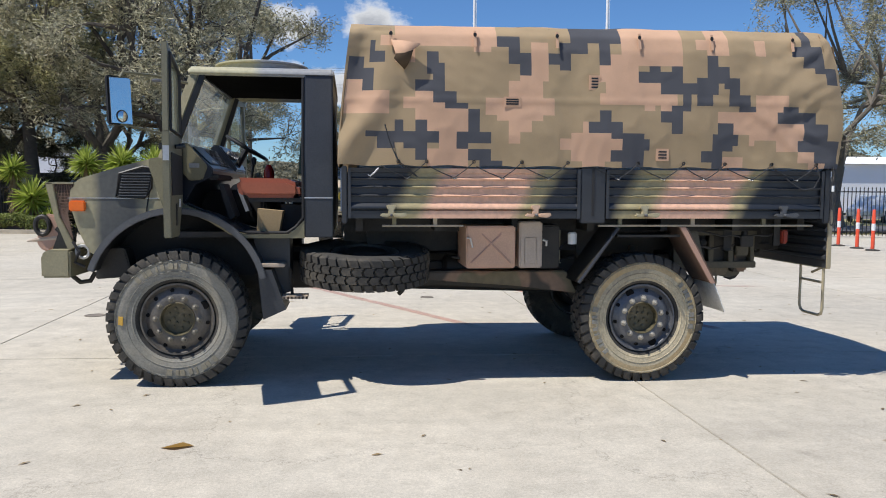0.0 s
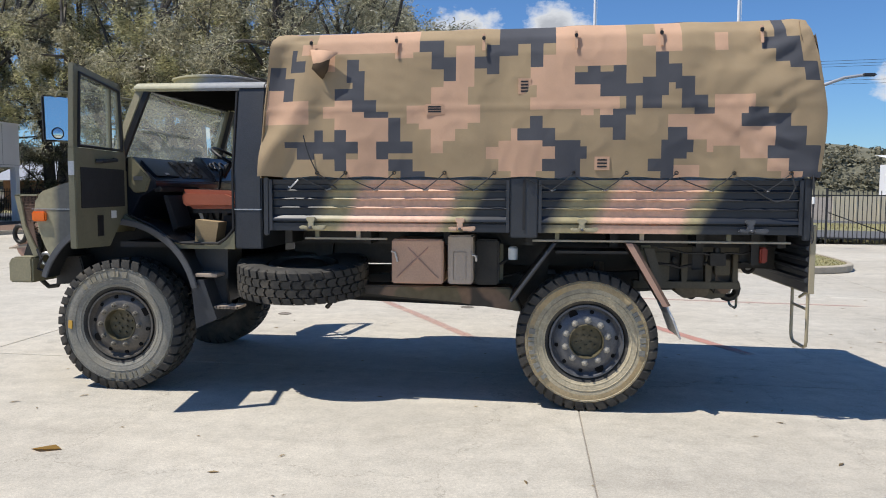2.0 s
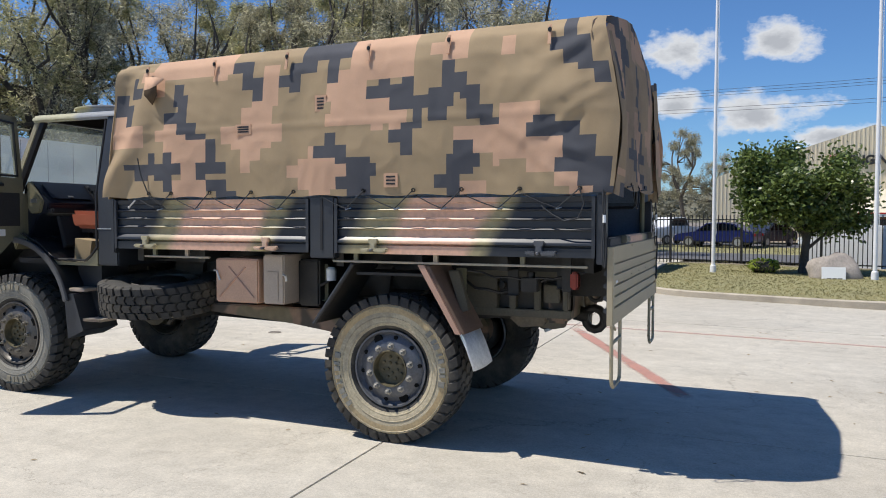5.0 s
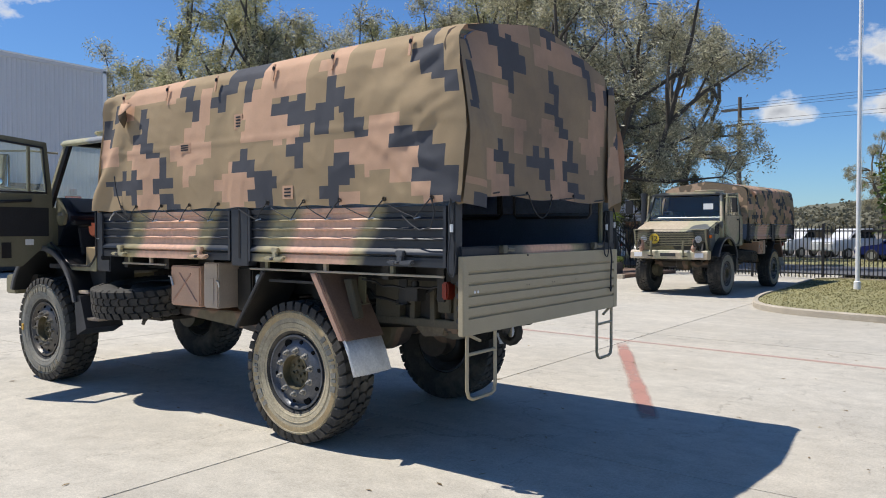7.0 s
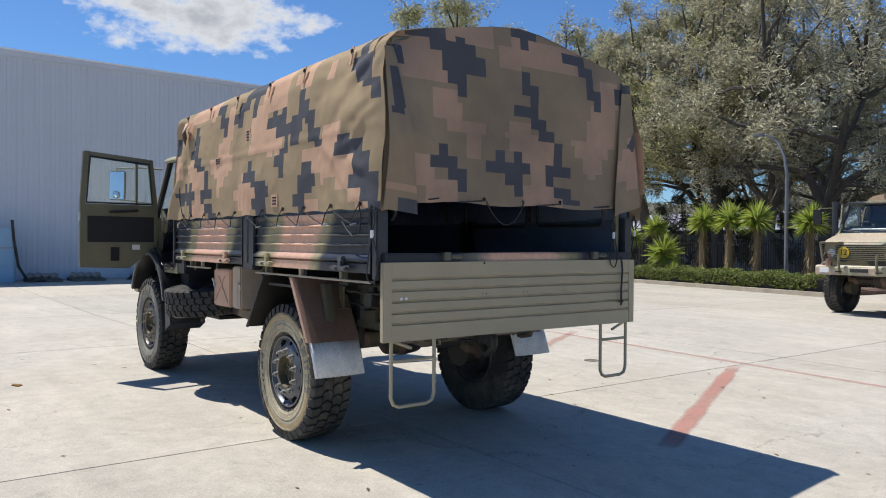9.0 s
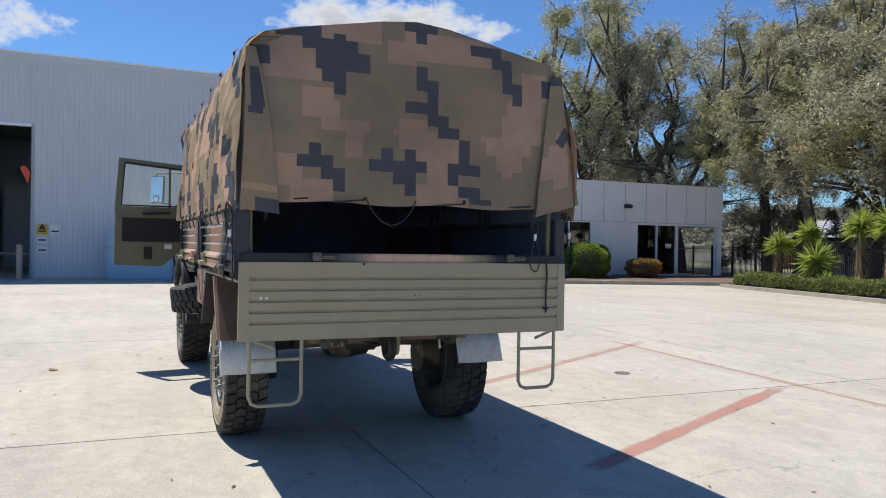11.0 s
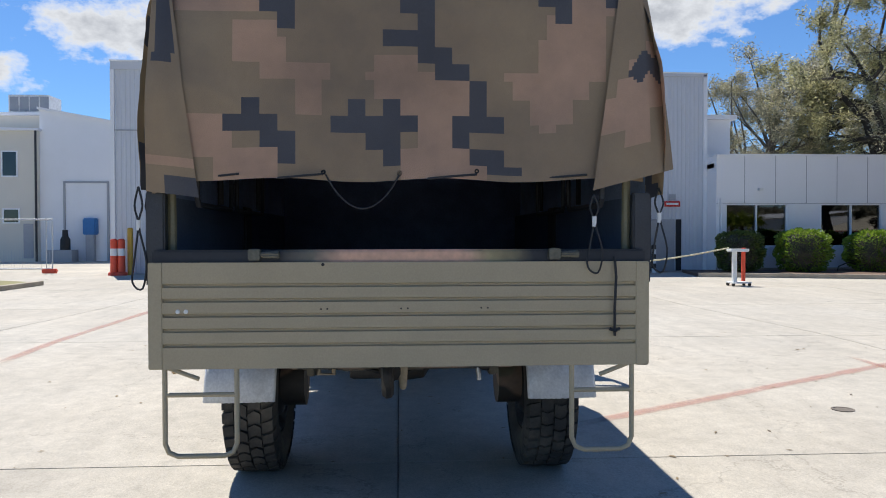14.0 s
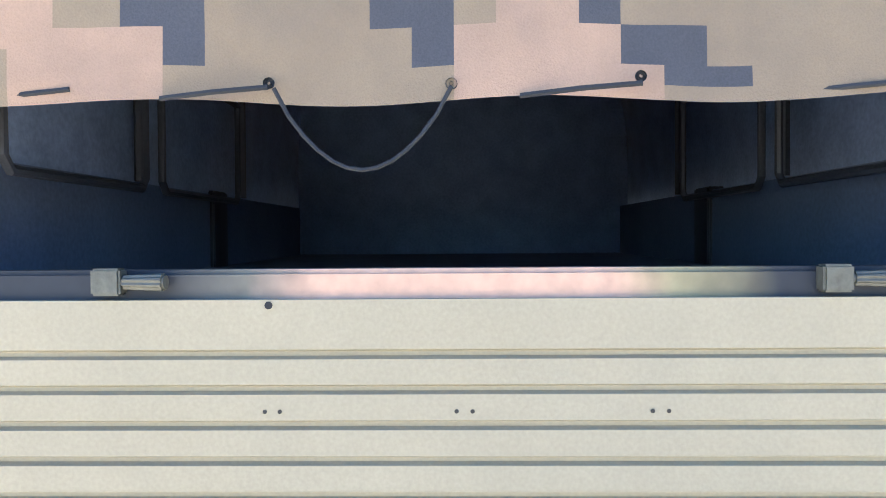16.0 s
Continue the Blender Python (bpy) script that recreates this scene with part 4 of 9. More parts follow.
    for j in range(n2):
        for i in range(n1):
            quad = (j * (n1 + 1) + i, j * (n1 + 1) + i + 1, (j + 1) * (n1 + 1) + i + 1, (j + 1) * (n1 + 1) + i)
            y = -1.205 + 2.41 * (i + 0.5) / n1
            if V[quad[3]][2] - V[quad[0]][2] < 1e-4 and V[quad[2]][2] - V[quad[1]][2] < 1e-4:
                continue
            F.append(quad)
            z = 1.872 + (3.168 - 1.872) * (j + 0.5) / n2
            MI.append(camo(REAR, int((y + 1.238) / 0.0423), int((3.18 - z) / 0.0413)))
    rear = part("rear_curtain", raw_mesh("rear_curtain", V, F, shaded_grimy, MI), None, cover)
    # the side's loose end, folded round the near corner, and the far corner flap
    V, F, MI = [], [], []
    for j in range(25):
        k = j / 24
        z = 1.815 + (2.86 - 1.815) * k
        for i in range(9):
            q = i / 8
            y = -1.185 + (0.06 + 0.19 * (1 - k) ** 0.8) * q - 0.03 * (1 - k)
            x = back + 0.006 + end_bulge(z) + 0.02 * math.sin(q * 2.6) + 0.014 * noise.noise(Vector((q * 2, z * 3, 1)))
            V.append((x, y, z - 0.03 * q * (1 - k)))
    for j in range(24):
        for i in range(8):
            F.append((j * 9 + i, j * 9 + i + 1, (j + 1) * 9 + i + 1, (j + 1) * 9 + i))
            MI.append(0 if 3 < j < 14 or j > 21 else 2 if 12 <= j <= 20 and 1 + (j > 14) <= i <= 5 + (j > 14) or j < 2 and i > 2 else 0 if j < 3 or j > 7 else 1)
    part("corner_flap", raw_mesh("corner_flap", V, F, shaded_grimy, MI), None, cover)
    V, F, MI = [], [], []
    for j in range(61):
        k = j / 60
        z = 1.93 + (2.89 - 1.93) * k
        for i in range(37):
            q = i / 36
            y0, y1 = 0.92 + 0.16 * k ** 0.9, 1.345 - 0.125 * k ** 1.4
            y = y0 + (y1 - y0) * q
            x = back + 0.03 + 0.05 * (1 - q) * (1 - 0.5 * k) + 0.02 * math.sin(q * 5 + z * 2) - 0.16 * max(0, q - 0.65) - 0.05 * k
            x += 0.012 * noise.noise(Vector((q * 3, z * 4, 6))) * (1 - k)
            V.append((x, y, z - 0.11 * (1 - q) * (1 - k)))
    for j in range(60):
        for i in range(36):
            F.append((j * 37 + i, j * 37 + i + 1, (j + 1) * 37 + i + 1, (j + 1) * 37 + i))
            _, y, z = V[F[-1][0]]
            a, b = math.floor(((y - 1.2) * 0.84 - (z - 2.4) * 0.54) / 0.078), math.floor(((z - 2.4) * 0.84 + (y - 1.2) * 0.54) / 0.078)
            navy = (a in (0, 1) and b == 0) or a == 0 and b == 1 or (a == -1 and b in (-1, 0)) or j > 55
            c, r = i // 6, j // 5
            tan = 2 + (c > 3) < r < (5, 6, 7, 7, 8, 8)[c] or r == 2 and c in (2, 3)
            MI.append(2 if navy else 1 if tan else 0)
    part("corner_flap", raw_mesh("corner_flap", V, F, shaded_grimy, MI), None, cover)
    # front curtain
    g = Geo()
    pts = [section(k / 40)[:2] for k in range(41)]
    g.prism([(p[0] * 0.985, p[1] - 0.008) for p in pts], "x", front + 0.004, front + 0.012)
    g.v = [(x + (0.115 * max(0.0, (z - 1.82) / 1.2) ** 1.5), y, z - 0.052 * max(0.0, z - 1.82) / 1.2) for x, y, z in g.v]
    part("front_curtain", g, front_cloth, cover)
    # added inner lining, a little smaller, so that the load bed stays dim; its blue is painted haze
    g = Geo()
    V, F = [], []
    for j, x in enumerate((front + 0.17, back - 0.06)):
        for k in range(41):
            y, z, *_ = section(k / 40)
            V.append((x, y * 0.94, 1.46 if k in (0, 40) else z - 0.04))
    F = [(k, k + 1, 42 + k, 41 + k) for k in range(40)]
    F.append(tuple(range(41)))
    part("cover_lining", raw_mesh("cover_lining", V, F, M["canvas_inside"]), None, cover, "added inner sheet of the cover, tinted blue for haze")
    return cover


def rounded_path(pts, k):
    """Points of a smooth curve through the given points."""
    P = [Vector(p) for p in pts]
    out = []
    for i in range(len(P) - 1):
        a, b, c, e = P[max(i - 1, 0)], P[i], P[i + 1], P[min(i + 2, len(P) - 1)]
        for j in range(k):
            t = j / k
            out.append(0.5 * (2 * b + (c - a) * t + (2 * a - 5 * b + 4 * c - e) * t * t + (3 * b - a - 3 * c + e) * t ** 3))
    return out + [P[-1]]


def cover_details(cover):
    # eyelets, lacing and hooks along the near hem
    hem = [0.68, 1.06, 1.45, 1.83, 2.42, 2.81, 3.17, 3.58, 3.98]
    eyelet = Geo().lathe([(-0.005, 0.015), (0.0, 0.016), (0.005, 0.015), (0.005, 0.008), (-0.005, 0.008)], n=14, caps=False).mesh("eyelet", M["rim_steel"])
    for x in hem:
        part("eyelet", eyelet, None, cover, at=pose(x, -1.262, 1.853))
    for k, x in enumerate(hem):
        tip = (x - 0.155, -1.245, 1.725)
        start = (x, -1.27, 1.853)
        g = Geo().tube([start, ((x + tip[0]) / 2 + 0.01, -1.272, 1.79), tip], 0.0042, 6)
        prev = hem[k - 1] + 0.02 if k and x - hem[k - 1] < 0.5 else x - 0.36
        g.tube([tip, ((tip[0] + prev) / 2, -1.25, 1.765), (prev, -1.258, 1.815)], 0.0042, 6)
        part("lacing_rope", g, M["rope"], cover, "dark lacing cord")
        part("rope_hook", Geo().tube([(tip[0] - 0.02, -1.215, 1.73), (tip[0], -1.25, 1.718), (tip[0] + 0.025, -1.215, 1.73)], 0.006, 6), M["galvanised"], cover)
    g = Geo().tube([(3.98, -1.27, 1.85), (4.01, -1.275, 1.75), (3.97, -1.265, 1.66), (3.88, -1.26, 1.64), (3.8, -1.255, 1.68), (3.72, -1.25, 1.74)], 0.006, 6)
    part("rope_loop", g, M["rope"], cover)
    # buckles under the eaves
    for x in (0.40, 1.07, 1.74, 2.43, 3.05, 3.76):
        d = roof_fall(x) * 0.9
        st = part("buckle_strap", Geo().prism([(-1.222, 2.80 - d), (-1.214, 2.80 - d), (-1.186, 2.93 - d), (-1.194, 2.93 - d)], "x", x - 0.011, x + 0.011), M["canvas_tan"], cover, "short webbing strap")
        part("buckle", Geo().box(x - 0.013, x + 0.013, -1.211, -1.194, 2.88 - d, 2.912 - d), M["black_plastic"], st, "small black buckle", bevel=0.006)
    # stencilled patches of illegible bars
    for x, z, w, h, face in ((1.37, 2.335, 0.10, 0.055, -1.243), (2.05, 2.5, 0.055, 0.095, -1.233), (2.63, 1.925, 0.07, 0.075, -1.251)):
        g = Geo()
        rows = max(3, int(h / 0.02))
        for k in range(rows):
            zz = z - h / 2 + h * (k + 0.5) / rows
            g.box(x - w / 2, x + w / 2, face - 0.004, face + 0.004, zz - 0.006, zz + 0.006)
        patch = part("stencil_patch", Geo().box(x - w / 2 - 0.02, x + w / 2 + 0.02, face - 0.002, face + 0.004, z - h / 2 - 0.012, z + h / 2 + 0.012), M["canvas_tan"], cover, "small sewn cloth patch")
        part("stencil_bars", g, M["black_plastic"], patch, "dark stencilled bars")
    # loose triangular flap near the front
    V = [(0.40, -1.225, 2.80), (0.52, -1.24, 2.79), (0.63, -1.262, 2.765), (0.57, -1.285, 2.715), (0.5, -1.285, 2.69), (0.435, -1.275, 2.685), (0.42, -1.262, 2.65), (0.505, -1.262, 2.565), (0.55, -1.262, 2.64)]
    # the two lower faces paint the flap's shadow in dark brown
    flap = part("loose_flap", raw_mesh("loose_flap", V, [(0, 1, 4, 5), (1, 2, 3, 4), (5, 4, 7, 6), (4, 3, 8, 7)], [M["canvas_tan"], M["flap_shade"]], [0, 0, 1, 1]), None, cover, "loose folded tan canvas flap, shade below it painted dark brown")
    so = flap.modifiers.new("thick", "SOLIDIFY")
    so.thickness = 0.004
    # cord over the fold at the front corner, its eyelet, lacing and a pale hook
    pts = rounded_path([(0.35, -1.272, 2.14), (0.39, -1.279, 2.0), (0.455, -1.274, 1.855)], 5)
    part("fold_seam", Geo().tube(pts, 0.005, 6), M["rope"], cover, "dark cord along the fold")
    part("eyelet", eyelet, None, cover, at=pose(0.455, -1.266, 1.853))
    for dz in (0.0, 0.018):
        part("lacing_rope", Geo().tube([(0.46, -1.272, 1.85 - dz), (0.53, -1.27, 1.80 - dz), (0.61, -1.25, 1.73)], 0.0042, 6), M["rope"], cover)
    part("rope_hook", Geo().tube([(0.3, -1.25, 1.80), (0.27, -1.262, 1.765), (0.235, -1.255, 1.735), (0.22, -1.245, 1.745)], 0.007, 6), M["galvanised"], cover, "pale steel hook")
    # rear hem eyelets and cords
    small_eyelet = Geo().lathe([(-0.004, 0.011), (0.0, 0.012), (0.004, 0.011), (0.004, 0.004), (-0.004, 0.004)], n=12, caps=False).mesh("eyelet", M["rope"])
    for y, z in ((-0.92, 1.9), (-0.382, 1.909), (-0.016, 1.904), (0.36, 1.915), (0.68, 1.916)):
        part("eyelet", small_eyelet, None, cover, at=pose(4.176, y, z, 0, 0, 90))
    for a, b, dz in ((-0.6, -0.382, -0.01), (0.12, 0.36, -0.02), (-0.95, -0.78, -0.01), (0.68, 0.9, 0.0)):
        part("lacing_rope", Geo().tube([(4.18, a, 1.882 + dz * 0.2), (4.195, (a + b) / 2, 1.889), (4.187, b, 1.899)], 0.006, 6), M["rope"], cover)
    pts = []
    for k in range(13):
        q = k / 12
        pts.append((4.185 + 0.01 * math.sin(q * 3), -0.37 + 0.354 * q, 1.897 - 0.165 * math.sin(math.pi * q) ** 0.8))
    part("rope_loop", Geo().tube(pts, 0.0045, 6), M["rope"], cover, "slack cord hanging in a loop")
    # long cords with white toggles at both rear corners
    for y, x, low in ((-1.27, 4.13, 1.35), (1.28, 4.12, 1.42), (0.93, 4.2, 1.42)):
        top = 1.84 if abs(y) > 1 else 1.8
        mid = (top + low) / 2 + 0.06
        pts = [(x, y, top), (x + 0.01, y + 0.022, (top + mid) / 2), (x + 0.012, y + 0.004, mid), (x + 0.015, y + 0.04, (mid + low) / 2 - 0.02), (x + 0.01, y + 0.02, low), (x + 0.005, y - 0.03, low + 0.03), (x, y - 0.02, (mid + low) / 2), (x + 0.005, y, mid), (x + 0.002, y - 0.018, (top + mid) / 2), (x, y, top)]
        pts = rounded_path(pts, 4)
        part("bungee_cord", Geo().tube(pts, 0.005, 6), M["rope"], cover, "dark elastic cord")
        part("toggle", Geo().lathe([(mid - 0.025, 0.011), (mid + 0.025, 0.011)], "z", 8, (x + 0.008, y + 0.002, 0)), M["paper"], cover, "small white toggle")


def corrugated(x0, x1, side, z0=1.40, z1=1.80):
    """Pressed drop side: flat foot strip, open joint, rounded ledge and three sharp ribs."""
    s = side
    out, inn = 1.232, 1.212
    pro = [(z0, out), (1.461, out), (1.464, inn - 0.014), (1.473, inn - 0.014), (1.475, out + 0.004), (1.479, out + 0.009), (1.490, out + 0.009), (1.499, out + 0.004), (1.526, inn)]
    for a in (1.574, 1.642, 1.708):
        pro += [(a, inn), (a + 0.002, inn + 0.014), (a + 0.008, inn + 0.018), (a + 0.013, inn + 0.015), (a + 0.022, inn)]
    pro += [(1.762, inn), (1.766, out - 0.008), (z1, out - 0.004), (z1, 1.175), (z0, 1.175)]
    return Geo().prism([(s * y, z) for z, y in pro], "x", x0, x1)


def build_truck(root, paint, variant):
    """Truck with its front towards -x; variant 'open': the near door and the tailgate are open."""
    opened = variant == "open"
    # --- running gear
    rails = Geo()
    for s in (-1, 1):
        rails.prism([(-2.0, 0.86), (-0.9, 0.80), (0.4, 0.80), (1.9, 0.70), (2.15, 0.80), (3.75, 0.92), (3.75, 1.08), (2.2, 1.0), (0.4, 0.98), (-2.0, 1.02)], "y", s * 0.42 - 0.04, s * 0.42 + 0.04)
    for x in (-1.8, 0.1, 1.3, 2.3, 3.6):
        rails.box(x - 0.05, x + 0.05, -0.42, 0.42, 0.86, 0.96)
    part("chassis_frame", rails, M["underbody"], root, bevel=0.008)
    for x in (-1.29, 2.55):
        ax = Geo().lathe([(-0.78, 0.10), (-0.2, 0.085), (-0.15, 0.16), (0.0, 0.18), (0.15, 0.16), (0.2, 0.085), (0.78, 0.10)], "y", 20, (x, 0, 0.77))
        ax.lathe([(-0.82, 0.17), (-0.66, 0.17)], "y", 16, (x, 0, 0.6)).lathe([(0.66, 0.17), (0.82, 0.17)], "y", 16, (x, 0, 0.6))
        for s in (-1, 1):
            ax.tube([(x + 0.12, s * 0.5, 0.72), (x + 0.14, s * 0.48, 1.12)], 0.045, 8)
            coil = [(x + 0.075 * math.cos(t * 0.7), s * 0.55 + 0.075 * math.sin(t * 0.7), 0.74 + 0.0075 * t) for t in range(46)]
            ax.tube(coil, 0.014, 6)
        part("axle", ax, M["tank_paint"], root)
    part("drive_shaft", Geo().tube([(-1.1, 0.05, 0.78), (2.4, 0, 0.68)], 0.06, 12), M["underbody"], root)
    part("gearbox", Geo().box(-1.1, -0.1, -0.25, 0.25, 0.72, 1.1), M["underbody"], root, bevel=0.04)
    part("exhaust_pipe", Geo().tube([(-0.6, 0.5, 0.8), (0.8, 0.55, 0.86), (1.9, 0.5, 0.82)], 0.055, 10), M["underbody"], root)
    part("air_tank", Geo().lathe([(0.9, 0.09), (0.93, 0.12), (1.75, 0.12), (1.78, 0.09)], "x", 18, (0, -0.5, 0.92)), M["tank_paint"], root)
    part("air_tank", Geo().lathe([(0.7, 0.09), (0.73, 0.13), (1.6, 0.13), (1.63, 0.09)], "x", 18, (0, 0.7, 0.95)), M["underbody"], root)
    for x in (-1.29, 2.55):
        lift = 0.592 if x < 0 and opened else 0.548
        for s in (-1, 1):
            wheel(root, pose(x, s * 0.965, lift, 0, 23 * (x + 2) * s, 0) if s < 0 else pose(x, s * 0.965, lift, 0, 37, 180), clay=x > 0)
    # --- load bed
    part("load_bed", Geo().box(0.02, 4.13, -1.17, 1.17, 1.40, 1.455), M["bed_shade"], root)
    for x in (0.15, 0.8, 1.45, 2.1, 2.75, 3.4, 4.0):
        part("cross_bearer", Geo().box(x - 0.03, x + 0.03, -1.04, 1.04, 1.29, 1.40), M["underbody"], root)
    for s in (-1, 1):
        part("bed_runner", Geo().box(0.02, 4.13, s * 0.42 - 0.05, s * 0.42 + 0.05, 1.08, 1.29), M["underbody"], root)
    # dark rails added to block the bright view under the bed
    for s in (-1, 1):
        part("bed_side_rail", Geo().box(0.02, 4.13, s * 0.7 - 0.025, s * 0.7 + 0.025, 1.27, 1.402), M["underbody"], root)
    for x in (0.3, 1.2, 2.2, 3.3):
        part("bed_mount", Geo().prism([(x - 0.09, 1.28), (x + 0.09, 1.28), (x + 0.05, 0.98), (x - 0.05, 0.98)], "y", -0.52, 0.52), M["underbody"], root)
    for s in (-1, 1):
        for x0, x1 in ((0.06, 1.945), (2.165, 4.075)):
            ds = part("drop_side", corrugated(x0, x1, s), M["side_paint"], root, "ribbed steel drop side in sprayed camouflage")
            # added panel: paints the inside of the drop side dark
            part("inner_liner", Geo().box(x0, x1, s * 1.168 - 0.004, s * 1.168 + 0.004, 1.456, 1.798), M["bed_shade"], ds, "added inner panel with shade painted dark blue")
            for x in (x0 + 0.012, x1 - 0.012):
                part("side_edge", Geo().box(x - 0.012, x + 0.012, s * 1.232 - 0.01, s * 1.232 + 0.01, 1.40, 1.80), M["dark_paint"], ds)
        for x0, x1 in ((0.01, 0.055), (1.95, 2.16), (4.08, 4.14)):
            post = part("stake_post", Geo().box(x0, x1, s * 1.19 - 0.045, s * 1.19 + 0.045, 1.36, 1.815), M["dark_paint"], root, bevel=0.008)
        part("stake_groove", Geo().box(2.045, 2.065, s * 1.236 - 0.004, s * 1.236 + 0.004, 1.42, 1.8), M["interior_dark"], root)
        for x in (0.40, 1.57, 2.49, 3.71):
            tone = M["fender_edge"] if x > 3.5 else M["latch_tan"] if x == 1.57 else M["latch_olive"]
            lt = part("side_latch", Geo().prism([(x - 0.028, 1.425), (x + 0.028, 1.425), (x + 0.02, 1.47), (x + 0.036, 1.485), (x + 0.036, 1.508), (x - 0.036, 1.508), (x - 0.036, 1.485), (x - 0.02, 1.47)], "y", s * 1.252 - 0.016, s * 1.252 + 0.016), tone, root, bevel=0.005)
            part("latch_wing", Geo().prism([(x + 0.015, 1.440), (x + 0.11, 1.447), (x + 0.128, 1.436), (x + 0.12, 1.418), (x + 0.085, 1.408), (x + 0.015, 1.415)], "y", s * 1.272 - 0.024, s * 1.272 + 0.024), tone, lt, bevel=0.009)
            part("latch_wing", Geo().prism([(x - 0.015, 1.438), (x - 0.08, 1.444), (x - 0.094, 1.432), (x - 0.085, 1.416), (x - 0.015, 1.412)], "y", s * 1.272 - 0.024, s * 1.272 + 0.024), tone, lt, bevel=0.009)
            part("latch_pin", Geo().lathe([(s * 1.25, 0.011), (s * 1.302, 0.011), (s * 1.306, 0.007)], "y", 10, (x, 0, 1.428)), M["fender_edge"], lt)
        for x0, x1 in ((0.33, 0.99), (2.12, 4.02)):
            part("lower_rail", Geo().box(x0, x1, s * 1.18 - 0.014, s * 1.18 + 0.014, 1.331, 1.346), M["rail_paint"], root, "pale painted lower rail", bevel=0.004)
            n = 2 if x1 < 1 else 3
            for k in range(n):
                x = x0 + (x1 - x0) * (k + 0.3) / n
                part("rail_post", Geo().box(x - 0.016, x + 0.016, s * 1.17 - 0.012, s * 1.17 + 0.012, 1.345, 1.40), M["rail_paint"] if k % 2 else M["olive_paint"], root)
    # hoses, cables and brackets under the bed
    for s in (-1, 1):
        for x0, x1, y, z, sag in ((2.95, 3.65, 0.82, 1.22, 0.10), (3.1, 3.95, 0.95, 1.28, 0.05), (1.25, 1.95, 0.9, 1.18, 0.14), (0.95, 2.05, 0.75, 1.05, 0.08), (3.2, 3.7, 0.6, 1.0, 0.06)):
            pts = [(x0 + (x1 - x0) * q / 8, s * (y + 0.03 * math.sin(q * 1.9 + x0)), z - sag * math.sin(math.pi * q / 8) + 0.01 * math.sin(q * 2.7)) for q in range(9)]
            part("hose", Geo().tube(pts, 0.012 if sag > 0.07 else 0.008, 6), M["black_plastic"], root)
        for x, z0, z1 in ((3.02, 1.08, 1.29), (3.42, 1.1, 1.29), (3.78, 1.16, 1.29), (1.85, 1.0, 1.29)):
            part("bracket", Geo().box(x - 0.04, x + 0.04, s * 0.86 - 0.006, s * 0.86 + 0.006, z0, z1).box(x - 0.04, x + 0.04, s * 0.86 - 0.05, s * 0.86 + 0.05, z0, z0 + 0.008), M["olive_paint"] if x < 3.1 else M["underbody"], root, bevel=0.004)
        part("valve_block", Geo().box(3.5, 3.62, s * 0.9 - 0.05, s * 0.9 + 0.05, 1.14, 1.24).lathe([(1.24, 0.03), (1.28, 0.03)], "z", 12, (3.56, s * 0.9, 0)), M["underbody"], root, bevel=0.006)
    part("headboard", Geo().box(0.0, 0.04, -1.16, 1.16, 1.455, 1.8), M["bed_shade"], root)
    sill = part("rear_sill", Geo().box(4.10, 4.165, -1.2, 1.2, 1.385, 1.535), M["sill_paint"], root, bevel=0.01)
    for y in (-0.71, 0.74):
        g = Geo().box(4.16, 4.2, y - 0.03, y + 0.03, 1.485, 1.54)
        g.tube([(4.185, y + 0.03, 1.512), (4.19, y + 0.12, 1.512)], [0.016, 0.02], 8)
        part("sill_latch", g, M["sill_latch"], root, bevel=0.005)
    for s in (-1, 1):
        if opened:
            part("cover_bow", Geo().tube([(4.06, s * 1.13, 1.46), (4.06, s * 1.14, 2.6), (4.06, s * 1.08, 2.93), (4.06, 0, 3.12)], 0.022, 8), M["olive_paint"], root)
        for x in (1.7, 3.0) if opened else ():
            part("cover_bow", Geo().tube([(x, s * 1.14, 1.8), (x, s * 1.14, 2.6), (x, s * 1.08, 2.93), (x, 0, 3.12)], 0.018, 6), M["dark_paint"], root)
        for x0, x1 in ((3.24, 4.02), (2.2, 3.1)) if opened else ():
            part("bench_frame", Geo().tube([(x0, s * 1.02, 2.2), (x0, s * 1.02, 1.79), (x0 + 0.03, s * 1.02, 1.757), (x1 - 0.03, s * 1.02, 1.757), (x1, s * 1.02, 1.79), (x1, s * 1.02, 2.2), (x0, s * 1.02, 2.2)], 0.014, 8), M["dark_paint"], root, "folded tubular bench frame")
    cover = canvas_cover(root, M["canvas_olive"] if opened else M["canvas_front"])
    cover_details(cover)
    if not opened:
        cover.matrix_basis = pose(0, 0, 0.2) @ Matrix.Diagonal((1, 0.97, 0.89, 1))
    # --- tailgate
    zt, zb = (1.475, 0.965) if opened else (1.47, 1.80)
    xg = 4.185
    if opened:
        pro = [(zb, xg), (1.06, xg)]
        for a in (1.068, 1.14, 1.212, 1.284, 1.355):
            pro += [(a, xg), (a + 0.005, xg - 0.016), (a + 0.014, xg - 0.016), (a + 0.02, xg)]
        pro += [(1.40, xg), (zt, xg), (zt, xg - 0.035), (zb, xg - 0.035)]
        gate = part("tailgate", Geo().prism([(x, z) for z, x in pro], "y", -1.145, 1.145), M["tailgate_paint"], root, "ribbed olive tailgate, folded down", bevel=0)
        for s in (-1, 1):
            part("gate_margin", Geo().box(xg - 0.037, xg + 0.003, s * 1.178 - 0.034, s * 1.178 + 0.034, zb, zt), M["tailgate_paint"], gate, bevel=0.004)
        pro = [(zb + 0.01, xg - 0.036), (zb + 0.01, xg - 0.04)]
